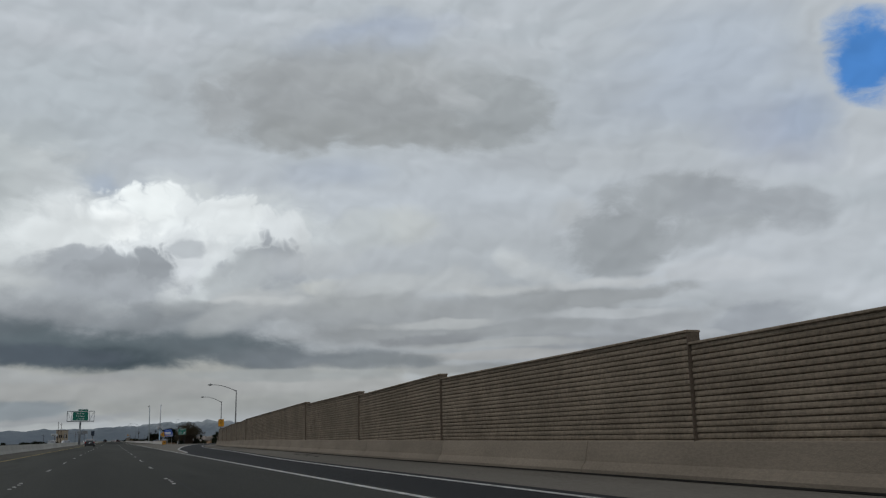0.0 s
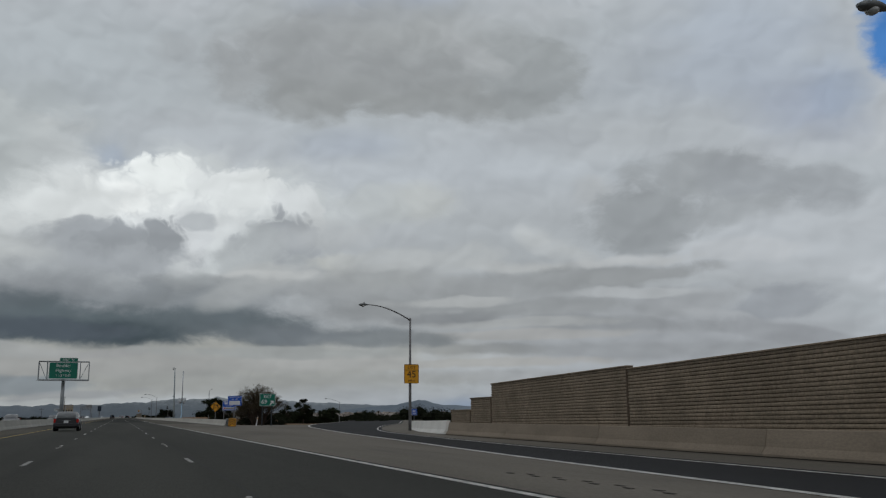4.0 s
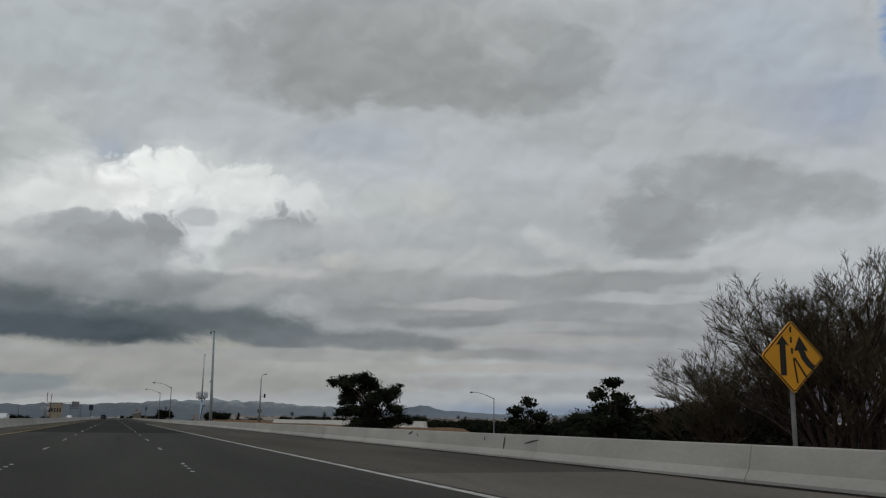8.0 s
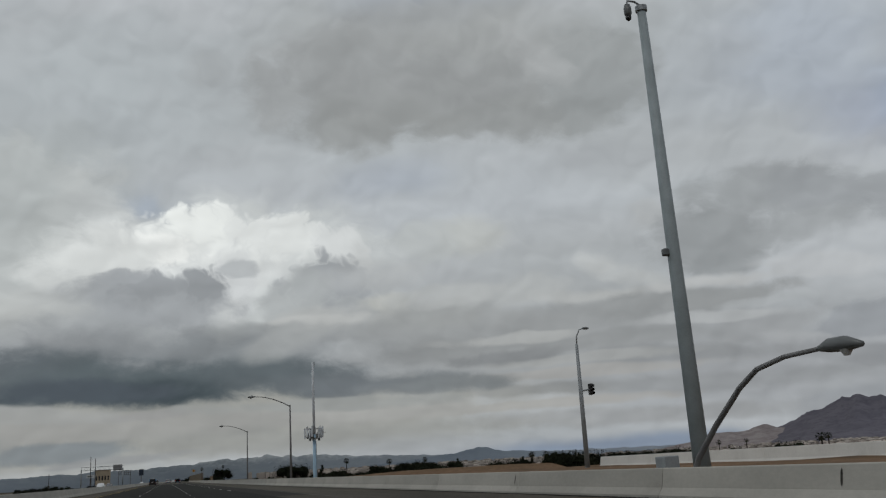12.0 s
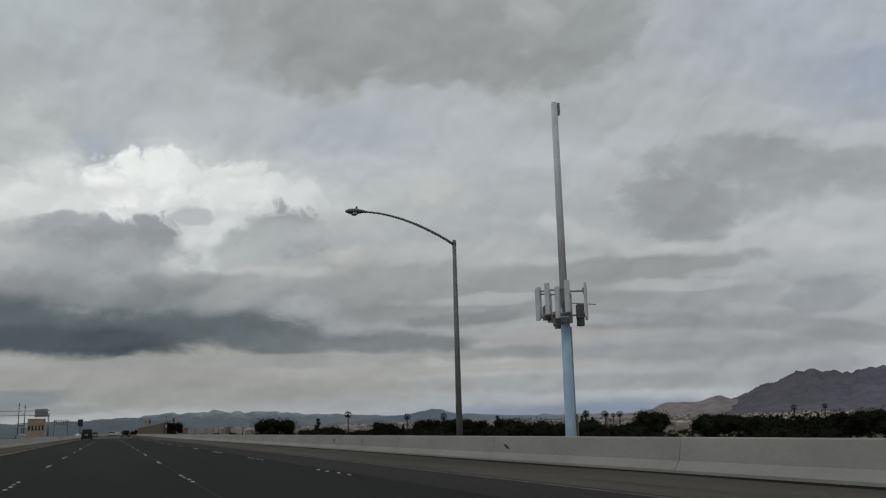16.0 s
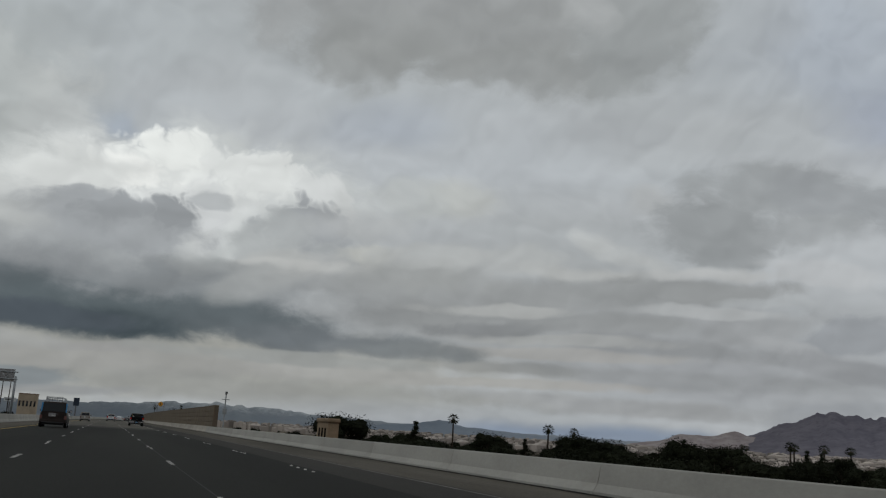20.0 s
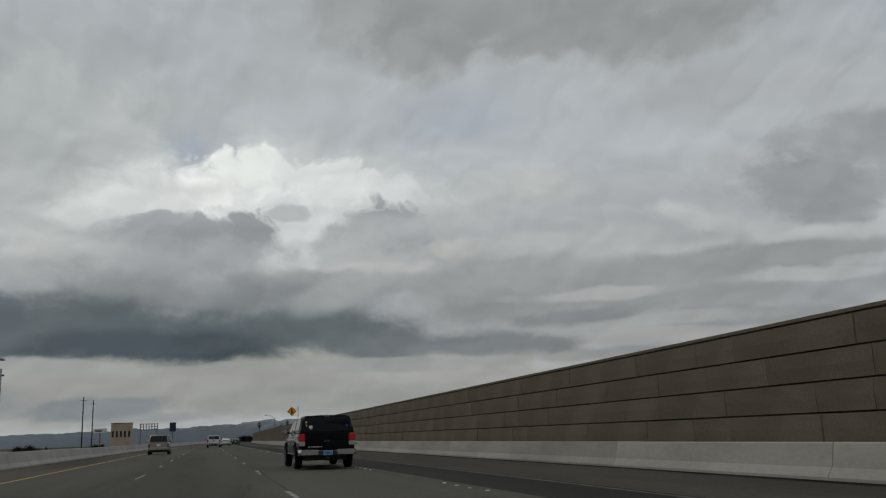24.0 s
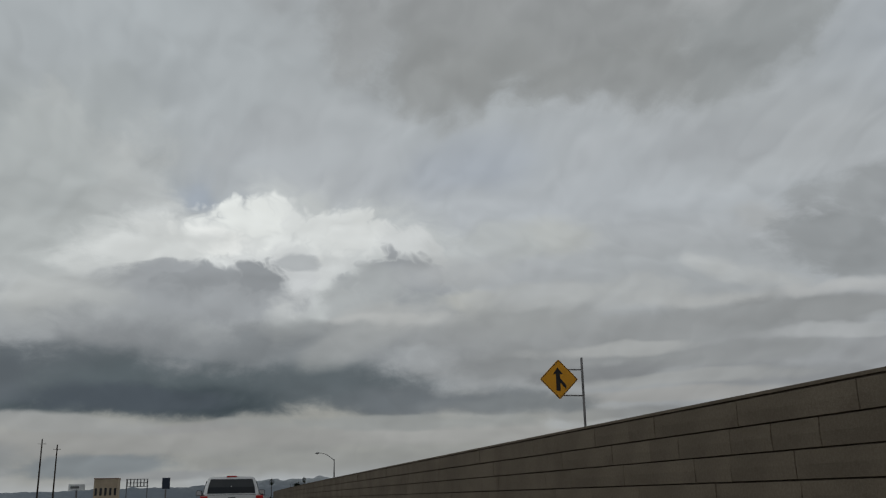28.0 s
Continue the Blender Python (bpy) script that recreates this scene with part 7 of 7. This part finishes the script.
def pickup(label, paint, at, canopy=False):
    """A full-size crew-cab pickup; origin on the ground under the tailgate, nose to +y."""
    ob = thing("pickup_truck", label, "pickup truck", at)
    hw, z0, bed, L = 1.0, 0.42, 1.255 if canopy else 1.20, 5.75
    yw = (1.15, 4.82)
    r = 0.41
    bodyparts = [body_ring(0.03, hw * 0.97, z0 + 0.16, bed, 0.0), body_ring(0.16, hw * 0.985, z0 + 0.06, bed, 0.0), body_ring(1.0, hw, z0, bed + 0.005, 0.0), body_ring(1.72, hw, z0, bed + 0.01, 0.0),
                 body_ring(2.6, hw, z0, bed - 0.01, 0.0), body_ring(4.1, hw, z0, bed - 0.03, 0.02), body_ring(4.5, hw * 0.99, z0, bed - 0.06, 0.05), body_ring(5.1, hw * 0.965, z0, bed - 0.12, 0.06),
                 body_ring(5.55, hw * 0.90, z0 + 0.02, bed - 0.22, 0.05), body_ring(5.72, hw * 0.78, z0 + 0.10, bed - 0.34, 0.03)]
    b = part("body", loft(bodyparts), paint, ob)
    soften(b)
    # cab
    zb, zt = bed - 0.03, 1.83
    back = 1.84 if canopy else 2.02
    cab = part("cab", loft([cabin_ring(1.74, hw * 0.95, zb, hw * 0.80, zb + 0.02), cabin_ring(1.76 if canopy else 1.80, hw * 0.95, zb, hw * 0.80, zb + 0.30), cabin_ring(back, hw * 0.95, zb, hw * 0.80, zt - 0.02),
                            cabin_ring(2.8, hw * 0.95, zb, hw * 0.81, zt), cabin_ring(3.35, hw * 0.95, zb, hw * 0.80, zt - 0.02), cabin_ring(3.75, hw * 0.95, zb, hw * 0.79, zt - 0.22),
                            cabin_ring(4.40, hw * 0.94, zb - 0.04, hw * 0.86, zb)]), paint, ob)
    soften(cab)
    sill = zb + 0.06
    side_plate(cab, "rear_door_window", round_outline([(2.02, sill), (2.86, sill), (2.86, zt - 0.14), (2.09 if canopy else 2.20, zt - 0.14)], 0.06), hw * 0.95, zb, hw * 0.805, zt, M_CAR_GLASS, 0.022)
    side_plate(cab, "front_door_window", round_outline([(2.98, sill), (4.02, sill), (3.62, zt - 0.24), (3.40, zt - 0.15), (2.98, zt - 0.14)], 0.05), hw * 0.95, zb, hw * 0.80, zt, M_CAR_GLASS, 0.022)
    # rear window of the cab and windscreen
    bm = bmesh.new()
    edge = [(0.80, 1.742, zb + 0.09), (0.775, 1.748 if canopy else 1.785, zb + 0.30), (0.70, 1.81 if canopy else 1.952, zt - 0.09)]
    rows = [[bm.verts.new((-x, y - d, z)) for x, y, z in edge] + [bm.verts.new((x, y - d, z)) for x, y, z in reversed(edge)] for d in (0.0, -0.04)]
    for v in rows:
        bm.faces.new((v[0], v[1], v[4], v[5]))
        bm.faces.new((v[1], v[2], v[3], v[4]))
    for i in range(6):
        j = (i + 1) % 6
        bm.faces.new((rows[0][i], rows[0][j], rows[1][j], rows[1][i]))
    bmesh.ops.recalc_face_normals(bm, faces=bm.faces)
    part("rear_window", bm, M_CAR_GLASS, cab)
    bm = bmesh.new()
    f = [bm.verts.new(p) for p in ((-0.80, 4.36, zb + 0.05), (0.80, 4.36, zb + 0.05), (0.70, 3.62, zt - 0.10), (-0.70, 3.62, zt - 0.10))]
    bm.faces.new(f)
    bmesh.ops.solidify(bm, geom=bm.faces[:], thickness=0.02)
    part("windscreen", bm, M_CAR_GLASS, cab)
    part("brake_light", rounded(0.34, 0.05, 0.015, 1.985, 2.02, 0, zt - 0.005), M_TAIL, cab)
    # tailgate, bumper, lights
    tg = part("tailgate", rounded(1.50, bed - 0.70, 0.04, -0.005, 0.05, 0, (bed + 0.70) / 2), paint, ob)
    part("tailgate_handle", rounded(0.24, 0.09, 0.02, -0.03, -0.004, 0, bed - 0.12), M_TRIM if not canopy else paint, tg)
    part("emblem", rounded(0.20, 0.075, 0.02, -0.014, -0.004, 0, bed - 0.28), M_CHROME if not canopy else M_TRIM, tg)
    for k in range(6):
        bar = boxes((-0.62 + k * 0.055, -0.585 + k * 0.055, -0.012, -0.0045, bed - 0.30, bed - 0.25)) if not canopy else boxes((-0.66 + k * 0.085, -0.60 + k * 0.085, -0.012, -0.0045, 0.755, 0.805))
        part("badge_bar", bar, M_CHROME if canopy else M_TRIM, tg)
    for s in (-1, 1):
        tl = part("tail_light", boxes((min(s * 0.76, s * 0.995), max(s * 0.76, s * 0.995), -0.02, 0.20, bed - 0.28, bed - 0.02), bevel=0.02), M_TAIL, ob)
        part("reverse_light", boxes((min(s * 0.765, s * 0.985), max(s * 0.765, s * 0.985), -0.015, 0.15, bed - 0.44, bed - 0.285), bevel=0.015), M_CLEAR if canopy else M_TAIL, tl)
    bump = part("rear_bumper", loft([(-0.20, [(0.90, 0.50), (0.93, 0.54), (0.93, 0.62), (0.90, 0.68), (0.40, 0.68), (0.0, 0.60)]), (-0.10, [(0.99, 0.48), (1.0, 0.52), (1.0, 0.64), (0.98, 0.69), (0.42, 0.69), (0.0, 0.61)]),
                                     (0.14, [(0.995, 0.48), (1.0, 0.52), (1.0, 0.64), (0.99, 0.69), (0.42, 0.69), (0.0, 0.61)])]), M_CHROME, ob)
    soften(bump)
    part("step_pad", boxes((-0.34, 0.34, -0.215, -0.15, 0.50, 0.64), bevel=0.02), M_TRIM, bump)
    plate_bars(bump, -0.217, 0.57)
    part("tow_hitch", tube(bmesh.new(), [(0, -0.32, 0.40), (0, 0.1, 0.40)], 0.045, 8), M_TRIM, ob)
    part("hitch_ball", tube(bmesh.new(), [(0, -0.29, 0.43), (0, -0.29, 0.50)], [0.02, 0.03], 8), M_CHROME, ob)
    part("underbody", boxes((-0.72, 0.72, 0.25, 5.3, 0.30, 0.55)), M_TRIM, ob)
    part("front_bumper", boxes((-0.93, 0.93, 5.50, 5.80, 0.42, 0.66), bevel=0.05), M_CHROME if canopy else paint, ob)
    for y in yw:
        # Canopy truck: lips near-black to catch less light, rims darkened for shade.
        arch(ob, hw, y, r, M_SHADE_BLACK if canopy else paint)
        for s in (-1, 1):
            wheel(ob, s * (hw - 0.10), y, r, alloy=M_RIM_DARK if canopy else None)
    mirrors(ob, hw * 0.93, 3.98, zb + 0.03, M_TRIM)
    for s in (-1, 1):
        for y in (2.16, 3.16):
            part("door_handle", boxes((min(s * 1.0, s * 1.035), max(s * 1.0, s * 1.035), y, y + 0.20, bed - 0.16, bed - 0.11), bevel=0.01), M_CHROME, ob)
        for y in (1.78, 2.90, 4.12):
            profile = body_ring(y, hw, z0, bed)[1][1:6]
            part("door_seam", tube(bmesh.new(), [(s * (w - 0.001), y, z) for w, z in profile], 0.006, 6), M_TRIM, ob)
        part("door_moulding", boxes((min(s * 0.998, s * 1.012), max(s * 0.998, s * 1.012), 1.9, 4.1, 0.66, 0.71), bevel=0.004) if not canopy else boxes((min(s * 0.985, s * 1.02), max(s * 0.985, s * 1.02), 1.75, 4.2, 0.50, 0.54), bevel=0.012), M_CHROME if canopy else paint, ob)
        part("headlight", boxes((min(s * 0.66, s * 0.90), max(s * 0.66, s * 0.90), 5.42, 5.66, 0.78, 0.95), bevel=0.03), M_CLEAR, ob)
    if canopy:
        cz0, cz1 = bed + 0.005, 1.87
        shell = part("canopy", loft([cabin_ring(0.02, hw * 0.94, cz0, hw * 0.80, cz0 + 0.02), cabin_ring(0.04, hw * 0.96, cz0, hw * 0.83, cz0 + 0.35), cabin_ring(0.13, hw * 0.965, cz0, hw * 0.83, cz1 - 0.01),
                                     cabin_ring(1.0, hw * 0.95, cz0, hw * 0.83, cz1 + 0.015), cabin_ring(1.72, hw * 0.95, cz0, hw * 0.81, cz1 - 0.03)]), paint, ob)
        soften(shell)
        part("canopy_rail", boxes((-0.97, 0.97, 0.04, 1.66, cz0 - 0.012, cz0 + 0.03), bevel=0.01), M_TRIM, shell)
        side_plate(shell, "canopy_window", round_outline([(0.28, cz0 + 0.10), (1.56, cz0 + 0.10), (1.52, cz1 - 0.12), (0.40, cz1 - 0.09)], 0.09, 5), hw * 0.95, cz0, hw * 0.825, cz1, M_CAR_GLASS, 0.030)
        side_plate(shell, "window_seal", round_outline([(0.25, cz0 + 0.075), (1.59, cz0 + 0.075), (1.55, cz1 - 0.095), (0.37, cz1 - 0.065)], 0.10, 5), hw * 0.95, cz0, hw * 0.825, cz1, M_TRIM, 0.024)
        bm = bmesh.new()
        f = [bm.verts.new(p) for p in ((-0.86, 0.005, cz0 + 0.06), (0.86, 0.005, cz0 + 0.06), (0.84, 0.02, cz0 + 0.36), (0.74, 0.09, cz1 - 0.06), (-0.74, 0.09, cz1 - 0.06), (-0.84, 0.02, cz0 + 0.36))]
        bm.faces.new(f)
        bmesh.ops.solidify(bm, geom=bm.faces[:], thickness=-0.02)
        hatch = part("canopy_hatch", bm, M_CAR_GLASS, shell)
        part("hatch_light", rounded(0.16, 0.03, 0.01, 0.085, 0.14, 0, cz1 - 0.02), M_CLEAR, shell)
        stick = [(-0.72, 0.37, 0.055, 0.08, M_STICKER), (-0.715, 0.27, 0.055, 0.06, M_PINK), (-0.57, 0.22, 0.13, 0.075, M_SIGN_WHITE), (-0.56, 0.15, 0.11, 0.025, M_SIGN_WHITE), (0.70, 0.24, 0.06, 0.06, M_BLUE)]
        for x, z, w, h, m in stick:
            o = part("sticker", rounded(w, h, min(w, h) * 0.4, -0.004, 0.0, x, z), m, shell)
            o.matrix_basis = Matrix.Translation((0, -0.012, cz0)) @ Matrix.Rotation(radians(-6), 4, "X")
        # readable side decal
        d = put_letters("side_decal", "OFF", 0.06, M_SIGN_WHITE, ob, 0, 0, 0)
        d.matrix_basis = Matrix.Translation((-0.991, 0.62, bed - 0.135)) @ Matrix.Rotation(radians(-90), 4, "Z")
        d = put_letters("side_decal", "ROAD", 0.06, M_SIGN_WHITE, ob, 0, 0, 0)
        d.matrix_basis = Matrix.Translation((-0.994, 0.61, bed - 0.19)) @ Matrix.Rotation(radians(-90), 4, "Z")
        for k in range(3):
            part("decal_bar", boxes((-0.997, -0.99, 0.72 + k * 0.09, 0.79 + k * 0.09, bed - 0.20, bed - 0.12)), M_SIGN_BACK, ob)
    else:
        part("bed_floor", boxes((-0.78, 0.78, 0.10, 1.70, 1.205, 1.215)), M_TRIM, ob)
        part("bed_rail_cap", boxes((-0.97, -0.86, 0.10, 1.72, 1.20, 1.225)), M_TRIM, ob)
        part("bed_rail_cap", boxes((0.86, 0.97, 0.10, 1.72, 1.20, 1.225)), M_TRIM, ob)
    return ob


def wagon(name, label, category, paint, at, L=4.3, hw=0.86, belt=1.02, top=1.62, boxy=True, roof_paint=None, tail="low"):
    """A boxy wagon, van or sport utility vehicle."""
    ob = thing(name, label, category, at)
    z0, r = 0.30, 0.32
    nose = L * 0.77
    b = part("body", loft([body_ring(0.03, hw * 0.95, z0 + 0.12, belt), body_ring(0.2, hw * 0.99, z0, belt), body_ring(L * 0.4, hw, z0, belt), body_ring(nose, hw * 0.99, z0, belt - 0.02, 0.03),
                           body_ring(L * 0.92, hw * 0.94, z0, belt - 0.16, 0.04), body_ring(L - 0.03, hw * 0.80, z0 + 0.08, belt - 0.30, 0.03)]), paint, ob)
    soften(b)
    ht = hw * (0.88 if boxy else 0.78)
    back = 0.10 if boxy else 0.75
    cab = part("cabin", loft([cabin_ring(0.06, hw * 0.95, belt - 0.02, ht, belt + 0.02), cabin_ring(back * 0.5 + 0.04, hw * 0.95, belt - 0.02, ht, belt + (top - belt) * 0.5), cabin_ring(back + 0.12, hw * 0.95, belt - 0.02, ht, top - 0.01),
                              cabin_ring(L * 0.45, hw * 0.95, belt - 0.02, ht, top), cabin_ring(nose - 0.75, hw * 0.95, belt - 0.02, ht * 0.98, top - 0.05), cabin_ring(nose, hw * 0.93, belt - 0.04, ht, belt)]), roof_paint or paint, ob)
    soften(cab)
    bm = bmesh.new()
    yb0, yb1 = 0.02, back - 0.01
    f = [bm.verts.new(p) for p in ((-ht * 0.93, yb0, belt + 0.05), (ht * 0.93, yb0, belt + 0.05), (ht * 0.86, yb1, top - 0.10), (-ht * 0.86, yb1, top - 0.10))]
    g = [bm.verts.new(v.co + Vector((0, 0.06, 0))) for v in f]
    bm.faces.new(f)
    for i in range(4):
        bm.faces.new((f[i], g[i], g[(i + 1) % 4], f[(i + 1) % 4]))
    bmesh.ops.recalc_face_normals(bm, faces=bm.faces)
    part("rear_window", bm, M_CAR_GLASS, cab)
    n = 3 if boxy else 2
    for k in range(n):
        a = back + 0.28 + (nose - 0.65 - back - 0.28) * k / n
        c = back + 0.28 + (nose - 0.65 - back - 0.28) * (k + 1) / n - 0.09
        side_plate(cab, "side_window", round_outline([(a, belt + 0.05), (c, belt + 0.05), (c - (0.25 if k == n - 1 else 0), top - 0.12), (a, top - 0.12)], 0.05), hw * 0.95, belt - 0.02, ht, top, M_CAR_GLASS, 0.022)
    part("rear_bumper", boxes((-hw * 0.97, hw * 0.97, -0.06, 0.20, 0.36, 0.60), bevel=0.04), paint, ob)
    part("lower_trim", boxes((-hw * 0.80, hw * 0.80, -0.075, 0.02, 0.33, 0.42), bevel=0.02), M_TRIM, ob)
    hatch = part("tailgate", rounded(hw * 1.55, belt - 0.60, 0.05, -0.012, 0.06, 0, (belt + 0.60) / 2), paint, ob)
    part("plate_trim", boxes((-0.28, 0.28, -0.03, -0.011, belt - 0.16, belt - 0.12), bevel=0.005), M_CHROME, hatch)
    plate_bars(hatch, -0.015, belt - 0.24, M_SIGN_WHITE)
    for s in (-1, 1):
        z = (0.62, 0.90) if tail == "low" else (belt - 0.30, belt - 0.02)
        part("tail_light", boxes((min(s * hw * 0.80, s * hw * 0.985), max(s * hw * 0.80, s * hw * 0.985), -0.015, 0.12, z[0], z[1]), bevel=0.02), M_SMOKE if tail == "low" else M_TAIL, ob)
        part("headlight", boxes((min(s * hw * 0.60, s * hw * 0.84), max(s * hw * 0.60, s * hw * 0.84), L - 0.20, L - 0.02, 0.60, 0.74), bevel=0.02), M_CLEAR, ob)
        part("door_handle", boxes((min(s * hw, s * (hw + 0.03)), max(s * hw, s * (hw + 0.03)), L * 0.36, L * 0.36 + 0.18, belt - 0.16, belt - 0.12), bevel=0.008), paint, ob)
    mirrors(ob, hw * 0.93, nose - 0.45, belt + 0.0, paint)
    part("underbody", boxes((-hw * 0.8, hw * 0.8, 0.2, L - 0.3, 0.20, 0.36)), M_TRIM, ob)
    for y in (L * 0.19, L * 0.80):
        arch(ob, hw, y, r, paint)
        for s in (-1, 1):
            wheel(ob, s * (hw - 0.08), y, r, 0.21)
    return ob


pickup("white full-size pickup truck with chrome rear bumper on the lane", M_WHITE_CAR, pose(0.72, 791.5, 0, 0, 0, -0.5))
pickup("black pickup truck with black canopy and chrome bumper", M_BLACK_CAR, pose(3.76, 679.65, 0.02) @ Matrix.Diagonal((0.93, 1.03, 0.915, 1)), canopy=True)
van = wagon("boxy_wagon", "champagne boxy compact wagon with dark rear glass", "car", M_SILVER_CAR, pose(-4.1, 731.4, 0), 4.0, 0.86, 1.02, 1.66)
suv = wagon("cargo_van", "dark brown cargo van with blue corners and white roof rack", "van", M_BROWN_CAR, pose(-3.95, 621.5, 0), 4.9, 0.97, 1.15, 1.92)
for s in (-1, 1):
    bm = bmesh.new()
    x0, x1 = s * 0.84, s * 0.935
    f = [bm.verts.new(p) for p in ((x0, -0.005, 1.17), (x1, 0.0, 1.17), (s * 0.905, 0.12, 1.84), (s * 0.80, 0.115, 1.84))]
    g = [bm.verts.new(v.co + Vector((0, 0.25, 0))) for v in f]
    bm.faces.new(f)
    for i in range(4):
        bm.faces.new((f[i], g[i], g[(i + 1) % 4], f[(i + 1) % 4]))
    bmesh.ops.recalc_face_normals(bm, faces=bm.faces)
    part("corner_wrap", bm, M_BLUE_CAR, suv, "bright blue vinyl wrap")
part("roof_skin", boxes((-0.78, 0.78, 0.35, 3.0, 1.925, 1.962), bevel=0.015), M_WHITE_CAR, suv)
part("hatch_panel", rounded(0.5, 0.26, 0.03, -0.03, -0.011, -0.1, 0.95), M_SIGN_BACK, suv)
for x in (-0.66, 0.66):
    part("rack_rail", tube(bmesh.new(), [(x, 0.4, 2.22), (x, 2.9, 2.22)], 0.025, 8), M_STEEL, suv)
    for y in (0.6, 2.7):
        part("rack_foot", boxes((x - 0.03, x + 0.03, y - 0.03, y + 0.03, 1.95, 2.23)), M_STEEL, suv)
for k in range(4):
    part("rack_bar", tube(bmesh.new(), [(-0.66, 0.5 + k * 0.76, 2.22), (0.66, 0.5 + k * 0.76, 2.22)], 0.02, 8), M_STEEL, suv)
sedan_dark = wagon("sedan", "dark sedan driving lane seen from behind", "car", M_DARK_CAR, pose(-3.75, 181.0, 0), 4.6, 0.88, 0.92, 1.43, False, tail="high")
sedan_white = wagon("sedan", "white older sedan with red tail lights", "car", M_WHITE_CAR, pose(3.3, 838.0, 0), 4.7, 0.88, 0.92, 1.42, False, tail="high")
for ob, x, y, t in ((sedan_dark, 6.1, 872, -1.5), (sedan_dark, -14.0, 330, 180), (sedan_white, -17.5, 392, 180), (sedan_dark, -13.8, 246, 180), (sedan_white, -14.2, 560, 180), (sedan_dark, -17.6, 655, 180), (sedan_white, -13.9, 905, 180)):
    copy_thing(ob, pose(x, y, 0, 0, 0, t))
